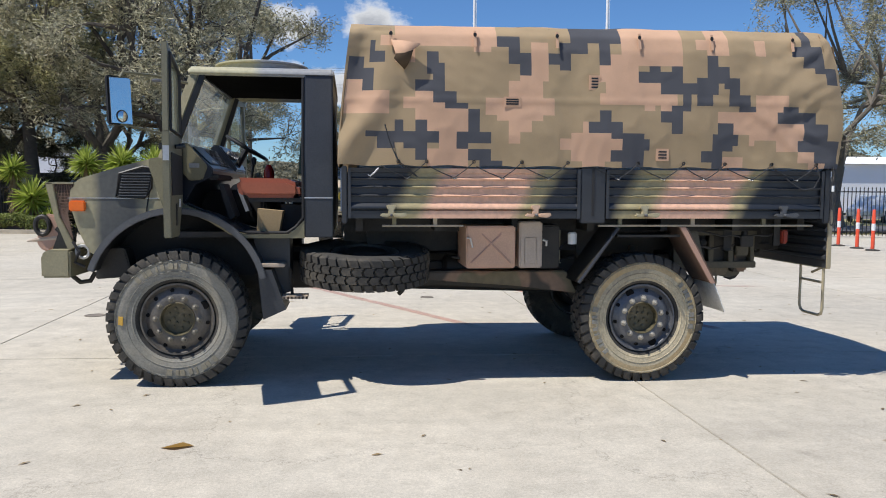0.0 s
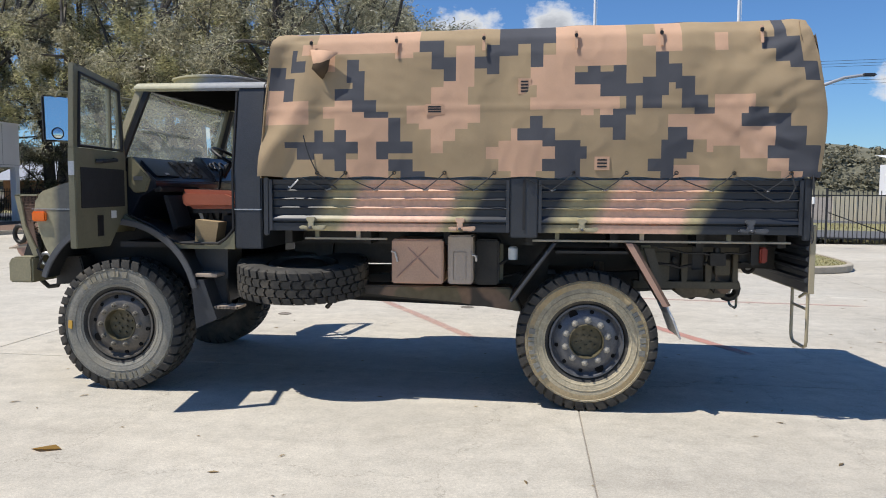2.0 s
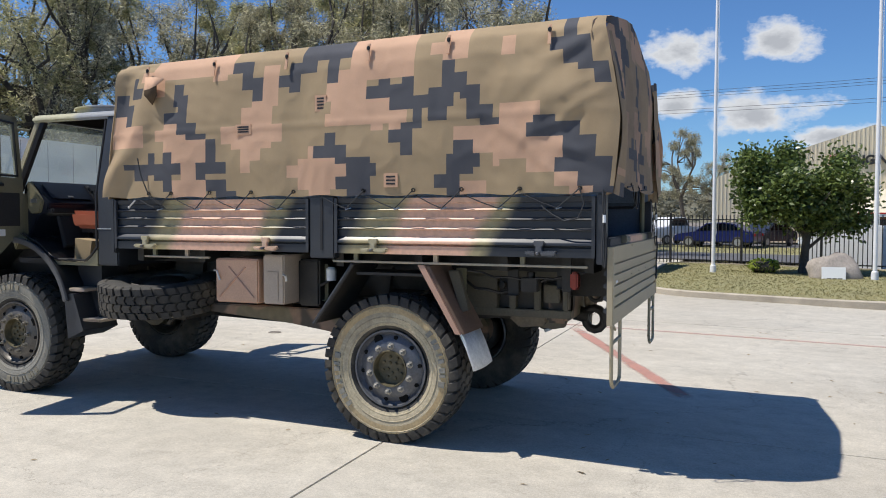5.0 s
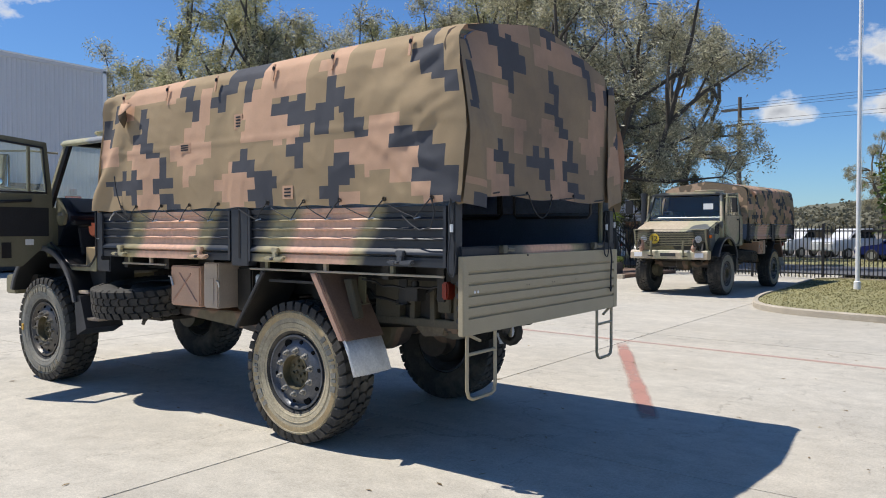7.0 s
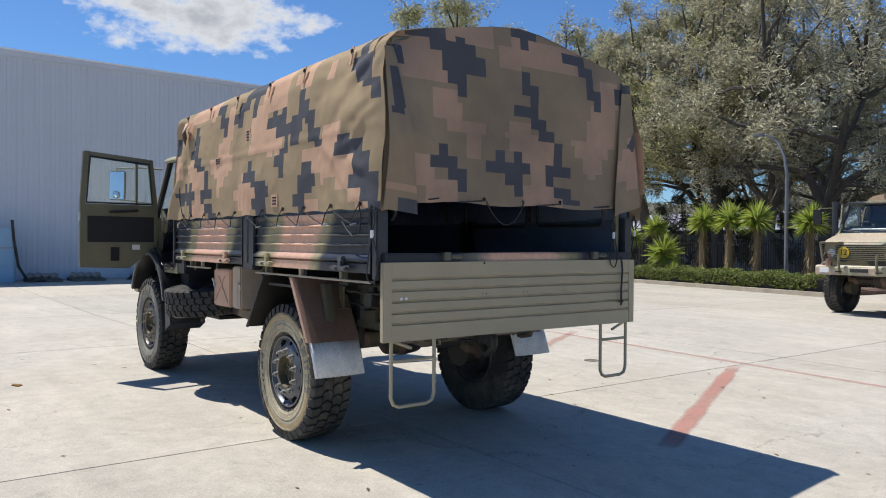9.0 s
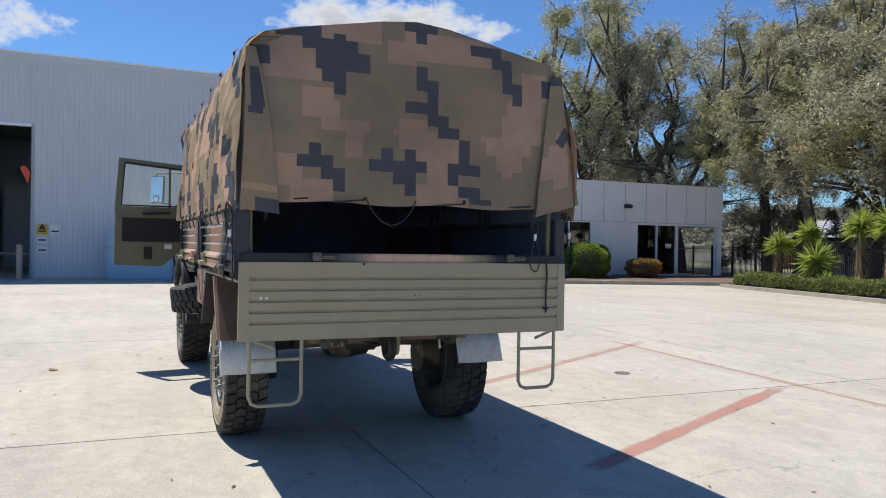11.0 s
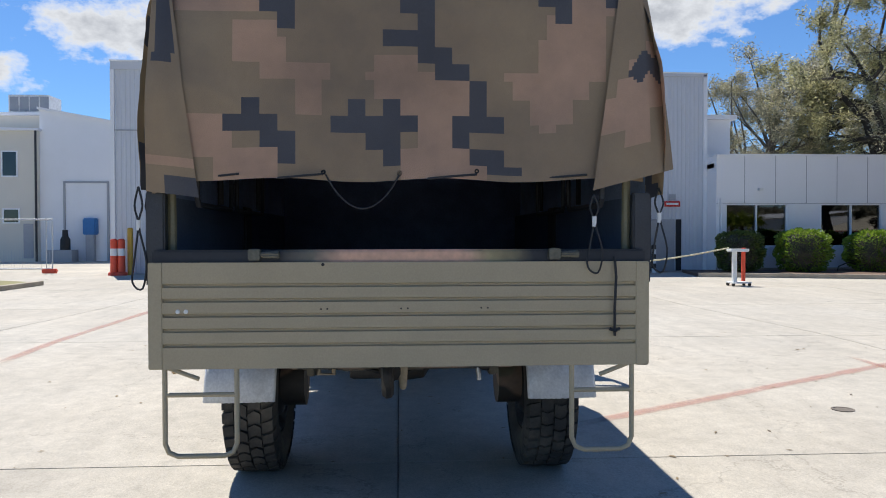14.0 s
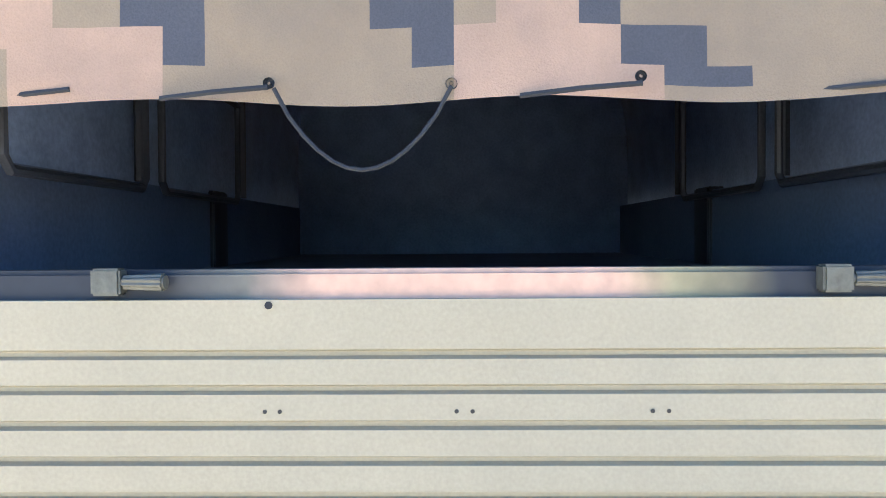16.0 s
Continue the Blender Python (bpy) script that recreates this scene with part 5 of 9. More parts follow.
        for a in (1.04, 1.12, 1.2, 1.28, 1.36):
            pro += [(a, xg - 0.04), (a + 0.012, xg - 0.06), (a + 0.03, xg - 0.06), (a + 0.045, xg - 0.04)]
        pro += [(zt - 0.01, xg - 0.04), (zt - 0.01, xg - 0.036)]
        part("gate_outer_skin", Geo().prism([(x, z) for z, x in pro], "y", -1.2, 1.2), M["dark_paint"], gate, "dark ribbed outer face")
        for y in (-1.073, -1.035):
            part("gate_rivet", Geo().lathe([(xg + 0.0005, 0.011), (xg + 0.005, 0.008)], "x", 10, (0, y, 1.241)), M["paper"], gate, "bright rivet")
        # holes painted as small dark discs on the face
        for y in (-0.395, -0.365, -0.01, 0.022, 0.38, 0.412):
            part("gate_hole", Geo().lathe([(xg + 0.0005, 0.0045), (xg + 0.002, 0.0045)], "x", 8, (0, y, 1.25)), M["underbody"], gate)
        part("gate_hole", Geo().lathe([(xg + 0.0005, 0.008), (xg + 0.003, 0.008)], "x", 10, (0, -0.385, 1.464)), M["interior_dark"], gate)
        part("gate_cord", Geo().tube([(4.2, 1.035, 1.5), (4.21, 1.04, 1.4), (4.205, 1.035, 1.25), (4.205, 1.035, 1.11)], 0.0075, 6), M["rope"], gate)
        part("gate_hook", Geo().tube([(4.2, 1.01, 1.145), (4.21, 1.035, 1.135), (4.2, 1.06, 1.145)], 0.008, 6), M["black_plastic"], gate)
        for y0, y1 in ((-1.14, -0.80), (0.83, 1.13)):
            r = 0.06
            pts = [(4.17, y0, 0.99), (4.17, y0, 0.545 + r), (4.172, y0 + r * 0.3, 0.545 + r * 0.3), (4.172, y0 + r, 0.545), (4.172, y1 - r, 0.545), (4.172, y1 - r * 0.3, 0.545 + r * 0.3), (4.17, y1, 0.545 + r), (4.17, y1, 0.99)]
            st = part("boarding_step", Geo().tube(pts, 0.0125, 10), M["tailgate_paint"], gate, "olive tubular boarding step")
            part("rung", Geo().tube([(4.17, y0, 0.84), (4.17, y1, 0.84)], 0.0115, 8), M["tailgate_paint"], st)
            yo = y0 if y0 < 0 else y1
            part("stay_arm", Geo().tube([(4.165, yo, 0.975), (4.165, yo + (0.16 if yo < 0 else -0.16), 0.915)], 0.011, 8), M["tailgate_paint"], st)
    else:
        part("tailgate", Geo().box(4.17, 4.2, -1.19, 1.19, 1.42, 1.80), M["tailgate_paint"], root, bevel=0.006)
    # --- rear mudguards
    for s in (-1, 1):
        y0, y1 = (s * 1.19, s * 0.78) if s > 0 else (-1.19, -0.78)
        lo_y, hi_y = min(y0, y1), max(y0, y1)
        g = Geo().prism([(2.27, 1.32), (2.31, 1.32), (1.985, 0.865), (1.945, 0.865)], "y", lo_y, hi_y)
        part("mudguard_front", g, M["underbody"], root, bevel=0.004)
        part("guard_edge", Geo().tube([(2.29, s * 1.195, 1.32), (1.96, s * 1.195, 0.865)], 0.014, 6), M["dark_paint"], root)
        g = Geo().prism([(2.84, 1.32), (2.9, 1.32), (3.17, 0.85), (3.12, 0.85)], "y", lo_y, hi_y)
        gd = part("mudguard_rear", g, M["brown_guard"], root, "brown painted mudguard", bevel=0.004)
        part("guard_edge", Geo().prism([(2.82, 1.325), (2.87, 1.325), (3.145, 0.85), (3.105, 0.85)], "y", s * 1.2 - 0.012, s * 1.2 + 0.012), M["tan_paint"], gd)
        V, F = [], []
        for i in range(25):
            q = i / 24
            y = lo_y - 0.01 + (hi_y - lo_y + 0.02) * q
            rip = 0.005 if i % 2 else -0.005
            for k, (x, z) in enumerate(((3.135, 0.865), (3.19, 0.75), (3.245, 0.6))):
                V.append((x + rip + 0.012 * math.sin(q * 4), y, z))
        F = [(i * 3 + k, i * 3 + k + 1, i * 3 + k + 4, i * 3 + k + 3) for i in range(24) for k in range(2)]
        fl = part("mud_flap", raw_mesh("mud_flap", V, F, M["flap_metal"]), None, root, "pale ribbed mud flap")
        so = fl.modifiers.new("thick", "SOLIDIFY")
        so.thickness = 0.006
    for s in (-1, 1):
        part("mudguard_top", Geo().box(2.3, 2.85, s * 0.975 - 0.175, s * 0.975 + 0.175, 1.24, 1.26), M["underbody"], root)
    # --- rear frame end, tow coupling, lamps
    part("rear_crossmember", Geo().box(3.6, 3.75, -0.62, 0.62, 0.88, 1.12), M["tank_paint"], root, bevel=0.02)
    beam = part("tow_beam", Geo().prism([(3.3, 0.9), (3.42, 0.985), (3.55, 0.985), (3.6, 0.93), (3.57, 0.85), (3.38, 0.83)], "y", -0.57, 0.55), M["dusty_frame"], root, "dusty rear tow beam", bevel=0.008)
    part("beam_rib", Geo().prism([(3.6, 1.0), (3.66, 0.98), (3.655, 0.86), (3.6, 0.845)], "y", -0.34, 0.12), M["dusty_frame"], beam, bevel=0.006)
    part("drain_cock", Geo().tube([(3.6, 0.42, 0.9), (3.62, 0.425, 0.85), (3.62, 0.43, 0.79)], 0.012, 8), M["galvanised"], beam, "thin pale drain cock")
    part("hitch_pin", Geo().lathe([(0.78, 0.012), (0.8, 0.022), (0.9, 0.028), (0.98, 0.04), (1.08, 0.045)], "z", 10, (3.8, 0.0, 0)), M["dusty_tan"], beam, "pale hanging hitch pin")
    part("tie_eye", Geo().tube([(3.64, -0.46, 0.98), (3.66, -0.46, 0.84), (3.66, -0.38, 0.84), (3.64, -0.38, 0.98)], 0.014, 8), M["dusty_tan"], beam, "bent steel tie-down eye")
    part("tie_eye", Geo().lathe([(3.6, 0.062), (3.68, 0.062), (3.69, 0.05), (3.69, 0.03), (3.65, 0.028)], "x", 16, (0, 0.46, 0.915)), M["underbody"], beam, "round steel eye")
    part("air_cylinder", Geo().lathe([(-0.3, 0.0), (-0.3, 0.04), (-0.28, 0.048), (-0.08, 0.048), (-0.06, 0.03), (0.02, 0.012)], "y", 14, (3.5, 0, 0.83)), M["underbody"], beam)
    part("brake_hose", Geo().tube(rounded_path([(3.6, -0.3, 0.97), (3.66, -0.2, 0.87), (3.62, 0.0, 0.84), (3.64, 0.2, 0.9), (3.6, 0.36, 0.98)], 5), 0.012, 8), M["underbody"], beam)
    part("tow_coupling", Geo().tube([(3.7, -0.06, 0.9), (3.82, -0.07, 0.88)], 0.06, 12).tube([(3.86 + 0.075 * math.cos(t * 0.524), -0.08, 0.86 + 0.085 * math.sin(t * 0.524)) for t in range(12)], 0.034, 8, True), M["underbody"], root)
    for s in (-1, 1):
        web = part("frame_web", Geo().box(3.0, 3.78, s * 0.6 - 0.01, s * 0.6 + 0.01, 0.93, 1.27), M["underbody"], root)
        part("web_flange", Geo().box(2.95, 3.8, s * 0.63 - 0.05, s * 0.63 + 0.05, 1.225, 1.275), M["frame_olive"], web, bevel=0.006)
        part("web_flange", Geo().box(2.95, 3.8, s * 0.63 - 0.05, s * 0.63 + 0.05, 0.925, 0.985), M["frame_olive"], web, bevel=0.006)
        for x, w in ((3.12, 0.24), (3.36, 0.05), (3.55, 0.05), (3.76, 0.04)):
            part("web_rib", Geo().box(x - w / 2, x + w / 2, s * 0.64 - 0.045, s * 0.64 + 0.045, 0.985, 1.225), M["frame_olive"], web, bevel=0.006)
        part("web_box", Geo().box(3.6, 3.72, s * 0.66 - 0.03, s * 0.66 + 0.03, 1.04, 1.17), M["frame_olive"], web, bevel=0.008)
        part("bolt", Geo().lathe([(s * 0.685, 0.03), (s * 0.7, 0.028), (s * 0.705, 0.012)], "y", 12, (3.28, 0, 1.16)), M["underbody"], web)
        br = part("lamp_bracket", Geo().box(3.8, 3.86, s * 0.95 - 0.012, s * 0.95 + 0.012, 1.15, 1.39), M["underbody"], root)
        part("tail_lamp", Geo().box(3.86, 3.915, s * 0.95 - 0.05, s * 0.95 + 0.05, 1.17, 1.29), M["tail_red"], br, "orange-red tail lamp", bevel=0.012)
        part("pintle_plate", Geo().prism([(3.25, 0.93), (3.75, 0.93), (3.72, 0.84), (3.62, 0.82), (3.42, 0.85)], "y", s * 0.5 - 0.02, s * 0.5 + 0.02), M["frame_olive"], root, bevel=0.006)
        ring = [(3.93 + 0.05 * math.cos(t * 0.524), s * 0.42, 1.1 + 0.06 * math.sin(t * 0.524)) for t in range(12)]
        part("shackle", Geo().tube(ring, 0.016, 8, True).tube([(3.75, s * 0.42, 1.1), (3.89, s * 0.42, 1.1)], 0.03, 8), M["underbody"], root, "dark lifting shackle")
        part("guard_stay", Geo().prism([(2.98, 1.28), (3.06, 1.28), (3.14, 1.0), (3.08, 0.98)], "y", s * 1.0 - 0.03, s * 1.0 + 0.03), M["frame_olive"], root, bevel=0.006)
    # --- boxes, spare wheel, near side
    bx = part("tool_box", Geo().box(1.02, 1.43, -1.15, -0.62, 0.985, 1.335), M["box_tan"], root, "tan steel tool box with a pressed cross", bevel=0.012)
    for a, b in (((1.06, 1.03), (1.31, 1.27)), ((1.15, 1.27), (1.39, 1.03))):
        part("pressed_cross", Geo().tube([(a[0], -1.152, a[1]), (b[0], -1.152, b[1])], 0.007, 6), M["tan_paint"], bx)
    part("box_catch", Geo().tube([(1.02, -1.165, 1.24), (1.05, -1.17, 1.235), (1.07, -1.16, 1.16)], 0.009, 6), M["galvanised"], bx)
    b2 = part("battery_box", Geo().box(1.465, 1.66, -1.14, -0.5, 0.985, 1.37), M["grey_tan"], root, "pale steel locker", bevel=0.012)
    part("box_panel", Geo().box(1.51, 1.61, -1.145, -1.14, 1.02, 1.24), M["grey_tan"], b2, bevel=0.004)
    part("box_catch", Geo().tube([(1.66, -1.15, 1.22), (1.69, -1.16, 1.21), (1.69, -1.15, 1.17)], 0.01, 6), M["galvanised"], b2)
    part("locker", Geo().box(1.665, 1.86, -0.95, -0.4, 0.96, 1.33), M["underbody"], root, bevel=0.015)
    part("fluid_bottle", Geo().lathe([(1.17, 0.038), (1.26, 0.04), (1.275, 0.025)], "z", 14, (1.97, -0.95, 0)), M["paper"], root, "small white reservoir")
    part("skid_beam", Geo().prism([(0.65, 0.93), (1.95, 0.93), (2.05, 0.73), (1.5, 0.80), (0.7, 0.86)], "y", -0.85, -0.6), M["tank_paint"], root, bevel=0.01)
    kit = WHEEL[False]
    w = part("spare_wheel", kit["drum"], None, root, "spare wheel lying flat under the bed", at=pose(0.2, -0.80, 1.0, 96, 0, 8) @ Matrix.Diagonal((1, 0.82, 1, 1)))
    part("tyre", kit["tyre"], None, w)
    tagged(part("tread", kit["tread"], None, w), kind="stuff")
    part("rim", kit["rim"], None, w)
    part("spare_cradle", Geo().box(-0.1, 0.5, -0.9, 0.2, 0.78, 0.81), M["underbody"], root)
    part("cradle_hook", Geo().tube([(0.52, -1.05, 0.84), (0.5, -1.08, 0.80), (0.47, -1.07, 0.77)], 0.018, 8), M["underbody"], root)
    # --- cab
    part("cab_floor", Geo().box(-1.3, -0.08, -1.04, 1.04, 1.24, 1.285), M["interior_dark"], root)
    part("cab_rear_wall", Geo().prism([(-1.06, 1.24), (1.06, 1.24), (1.06, 1.9), (0.93, 2.56), (-0.93, 2.56), (-1.06, 1.9)], "x", -0.10, -0.065), M["dark_paint"], root)
    for s in (-1, 1):
        prof = [(1.085, 1.24), (1.085, 1.9), (0.955, 2.57), (0.905, 2.57), (1.03, 1.9), (1.03, 1.24)]
        part("door_pillar", Geo().prism([(s * y, z) for y, z in prof], "x", -0.29, -0.06), M["dark_paint"] if opened else M[paint], root, bevel=0.01)
        part("pillar_seam", Geo().box(-0.29, -0.06, s * 1.087 - 0.002, s * 1.087 + 0.002, 1.555, 1.565), M["galvanised"], root)
        a, b = Vector((-1.40, s * 1.0, 1.86)), Vector((-1.15, s * 0.90, 2.57))
        v = []
        for p in (a, b):
            v += [p + Vector((-0.035, s * 0.035, 0)), p + Vector((0.045, s * 0.045, 0)), p + Vector((0.045, -s * 0.02, 0)), p + Vector((-0.035, -s * 0.03, 0))]
        part("windscreen_pillar", Geo().add(v, [(0, 1, 2, 3), (4, 7, 6, 5), (0, 4, 5, 1), (1, 5, 6, 2), (2, 6, 7, 3), (3, 7, 4, 0)]), M["guard_olive"] if opened else M[paint], root, bevel=0.008)
        sv = []
        for p in (a, b):
            sv += [p + Vector((0.046, s * 0.04, 0)), p + Vector((0.088, s * 0.03, 0)), p + Vector((0.088, -s * 0.01, 0)), p + Vector((0.046, -s * 0.02, 0))]
        part("pillar_seal", Geo().add(sv, [(0, 1, 2, 3), (4, 7, 6, 5), (0, 4, 5, 1), (1, 5, 6, 2), (2, 6, 7, 3), (3, 7, 4, 0)]), M["black_plastic"], root)
        part("door_sill", Geo().prism([(-1.3, 1.55), (-1.22, 1.50), (-0.98, 1.40), (-0.83, 1.29), (-0.75, 1.265), (-0.42, 1.265), (-0.36, 1.31), (-0.29, 1.38), (-0.29, 1.235), (-0.78, 1.235), (-0.88, 1.268), (-1.03, 1.365), (-1.3, 1.49)], "y", s * 1.06 - 0.03, s * 1.06 + 0.03), M["olive_paint"], root)
        part("sill_seal", Geo().tube([(-1.2, s * 1.075, 1.51), (-0.98, s * 1.09, 1.415), (-0.83, s * 1.09, 1.305), (-0.75, s * 1.09, 1.282), (-0.43, s * 1.09, 1.282), (-0.36, s * 1.09, 1.325), (-0.3, s * 1.085, 1.4), (-0.3, s * 1.085, 1.85), (-0.3, s * 0.96, 2.52)], 0.011, 8), M["black_plastic"], root)
    crown = [(0.97 * math.cos(math.pi * k / 16), 2.56 + 0.085 * math.sin(math.pi * k / 16) ** 0.6) for k in range(17)]
    part("cab_roof", Geo().prism(crown + [(-0.97, 2.535), (-0.905, 2.535), (-0.87, 2.577), (0.87, 2.577), (0.905, 2.535), (0.97, 2.535)], "x", -1.2, -0.055), M["roof_paint"] if opened else M[paint], root, bevel=0.015)
    part("roof_hatch", Geo().lathe([(2.60, 0.37), (2.668, 0.37), (2.672, 0.395), (2.684, 0.395), (2.694, 0.36), (2.705, 0.0)], "z", 32, (-0.68, -0.42, 0)), M["roof_paint"] if opened else M[paint], root)
    # black sheet added so that the cab ceiling stays dark
    part("headliner", Geo().box(-1.15, -0.1, -0.86, 0.86, 2.562, 2.574), M["headliner"], root, "added black sheet under the cab roof")
    part("windscreen_header", Geo().box(-1.2, -1.13, -0.93, 0.93, 2.55, 2.575), M["dark_paint"], root)
    ws = part("windscreen", Geo().add([(-1.395, -0.97, 1.87), (-1.395, 0.97, 1.87), (-1.15, 0.9, 2.555), (-1.15, -0.9, 2.555)], [(0, 1, 2, 3)]), M["glass_cab"], root, smooth=False)
    ws.visible_shadow = False
    for y in (-0.45, 0.35):
        part("wiper", Geo().tube([(-1.43, y, 1.87), (-1.40, y + 0.2, 1.91), (-1.38, y + 0.55, 1.94)], 0.008, 6), M["black_plastic"], root)
    part("cowl", Geo().prism([(-1.5, 1.80), (-1.5, 1.865), (-1.38, 1.88), (-1.28, 1.88), (-1.28, 1.5), (-1.36, 1.35)], "y", -1.04, 1.04), M["olive_paint"] if opened else M[paint], root, bevel=0.01)
    part("dashboard", Geo().prism([(-1.33, 1.93), (-1.29, 1.985), (-1.23, 1.995), (-1.03, 1.80), (-1.02, 1.785), (-1.03, 1.725), (-1.16, 1.66), (-1.28, 1.45), (-1.33, 1.45)], "y", -0.955, 0.955), M["dash_gloss"], root, "sloping black dashboard, tinted blue for reflected sky", bevel=0.008)
    part("binnacle", Geo().prism([(-1.25, 1.98), (-1.24, 2.045), (-1.16, 2.04), (-1.03, 1.86), (-1.0, 1.80), (-1.04, 1.79)], "y", 0.24, 0.86), M["dash_gloss"], root, "raised instrument hood", bevel=0.014)
    dash = part("dash_end", Geo().prism([(-1.25, 1.99), (-1.21, 1.99), (-1.06, 1.81), (-1.1, 1.70), (-1.2, 1.69), (-1.25, 1.75)], "y", -0.99, -0.955), M["olive_paint"], root, "drab end panel of the dashboard", bevel=0.008)
    part("dash_label", Geo().box(-1.2, -1.12, -0.995, -0.991, 1.795, 1.83), M["galvanised"], dash)
    slope = pose(-1.126, 0, 1.899, 0, 45, 0)
    lid = part("glovebox_lid", Geo().box(-0.10, 0.10, -0.88, -0.44, -0.004, 0.008), M["dash_gloss"], root, bevel=0.006, at=slope)
    part("latch", Geo().box(0.06, 0.085, -0.69, -0.63, 0.008, 0.016), M["galvanised"], lid, bevel=0.003)
    for k in range(14):
        u, y = -0.075 + 0.05 * (k % 4), -0.36 + 0.075 * (k // 2 % 7) + 0.012 * (k % 2)
        part("dash_switch", Geo().box(u - 0.016, u + 0.016, y - 0.014, y + 0.014, 0.0, 0.022), M["black_plastic"] if k % 3 else M["fender_edge"], root, bevel=0.004, at=slope)
    for k in range(3):
        part("switch_panel", Geo().box(-0.105, 0.105, -0.385 + 0.19 * k, -0.21 + 0.19 * k, -0.003, 0.005), M["black_plastic"], root, bevel=0.002, at=slope)
    face = pose(-1.088, 0, 1.951, 0, 54, 0)
    for k, (y, rad) in enumerate(((0.34, 0.042), (0.45, 0.058), (0.60, 0.058), (0.73, 0.042))):
        part("gauge", Geo().lathe([(0.0, rad), (0.012, rad), (0.014, rad - 0.008), (0.006, rad - 0.01), (0.006, 0.0)], "z", 18, (0, y, 0)), M["fender_edge"], root, "round instrument", at=face)
    part("dash_shelf", Geo().box(-1.06, -0.98, -0.94, -0.2, 1.70, 1.745), M["interior_dark"], root, bevel=0.012)
    part("kick_panel", Geo().prism([(-0.99, 1.67), (-0.95, 1.67), (-0.86, 1.4), (-0.91, 1.37)], "y", -0.9, -0.6), M["interior_dark"], root, bevel=0.006)
    part("pedal_plate", Geo().prism([(-0.9, 1.62), (-0.87, 1.63), (-0.8, 1.44), (-0.83, 1.43)], "y", -0.5, -0.3), M["galvanised"], root)
    part("engine_cover", Geo().box(-1.25, -0.55, -0.28, 0.28, 1.28, 1.62), M["interior_dark"], root, bevel=0.05)
    for y in (-0.62, 0.62):
        seat = part("seat_base", Geo().box(-0.5, -0.32, y - 0.18, y + 0.18, 1.285, 1.5), M["interior_dark"], root)
        part("seat_frame", Geo().box(-0.76, -0.3, y - 0.2, y + 0.2, 1.52, 1.552), M["black_plastic"], seat)
        for q in (-0.14, 0.14):
            part("seat_leg", Geo().tube([(-0.68, y + q, 1.285), (-0.66, y + q, 1.53)], 0.014, 6), M["black_plastic"], seat)
        part("seat_cushion", Geo().prism([(-0.86, 1.70), (-0.84, 1.60), (-0.79, 1.556), (-0.36, 1.556), (-0.335, 1.60), (-0.345, 1.675), (-0.45, 1.715), (-0.83, 1.722)], "y", y - 0.25, y + 0.25), M["seat_vinyl"], seat, "rust-orange vinyl seat cushion", bevel=0.035)
        part("seat_back", Geo().prism([(-0.36, 1.72), (-0.22, 1.70), (-0.16, 2.16), (-0.24, 2.2), (-0.33, 2.05)], "y", y - 0.22, y + 0.22), M["seat_green"], seat, "dark green seat back", bevel=0.04)
    rim_pts = [(-0.94 + 0.19 * math.sin(t), 0.5 + 0.225 * math.cos(t), 2.03 - 0.115 * math.sin(t)) for t in [2 * math.pi * k / 28 for k in range(28)]]
    sw = part("steering_wheel", Geo().tube(rim_pts, 0.016, 8, True), M["black_plastic"], root)
    part("steering_column", Geo().tube([(-1.1, 0.5, 1.74), (-0.95, 0.5, 2.01)], 0.03, 8).tube([rim_pts[0], rim_pts[14]], 0.014, 6).tube([rim_pts[7], (-0.94, 0.5, 2.01)], 0.014, 6), M["black_plastic"], sw)
    part("gear_lever", Geo().tube([(-0.85, -0.1, 1.6), (-0.8, -0.12, 1.86)], 0.012, 6).lathe([(1.85, 0.02), (1.9, 0.026), (1.92, 0.01)], "z", 10, (-0.8, -0.12, 0)), M["black_plastic"], root)
    # --- nose
    nose = [(-1.36, 1.885), (-1.52, 1.862), (-1.8, 1.785), (-2.05, 1.705), (-2.12, 1.65), (-2.14, 1.52), (-2.08, 1.3), (-2.0, 1.12), (-1.93, 1.08), (-1.72, 1.30), (-1.5, 1.42), (-1.3, 1.45), (-1.3, 1.86)]
    hood = part("hood", Geo().prism(nose, "y", -0.97, 0.97), M["hood_paint"] if opened else M[paint], root, "sloping hood in olive and dark paint", bevel=0.03)
    for s in (-1, 1):
        v = Geo().prism([(-1.77, 1.56), (-1.74, 1.745), (-1.56, 1.80), (-1.49, 1.79), (-1.5, 1.63), (-1.55, 1.555)], "y", s * 0.972 - 0.004, s * 0.972 + 0.004)
        vent = part("side_vent", v, M["interior_dark"], hood, "black louvred vent")
        for k in range(9):
            z = 1.575 + 0.022 * k
            part("louvre", Geo().prism([(s * 0.974, z - 0.004), (s * 0.99, z - 0.008), (s * 0.99, z - 0.003), (s * 0.974, z + 0.003)], "x", -1.748 + 0.004 * k, -1.535 + 0.005 * k), M["fender_edge"], vent)
        part("vent_surround", Geo().tube([(-1.77, s * 0.976, 1.56), (-1.74, s * 0.976, 1.745), (-1.56, s * 0.976, 1.80), (-1.49, s * 0.976, 1.79), (-1.5, s * 0.976, 1.63), (-1.55, s * 0.976, 1.555)], 0.011, 6, True), M["black_plastic"], vent)
        part("hood_seam", Geo().box(-2.14, -1.4, s * 0.972 - 0.002, s * 0.972 + 0.002, 1.547, 1.553), M["galvanised"] if s < 0 else M["ink"], hood)
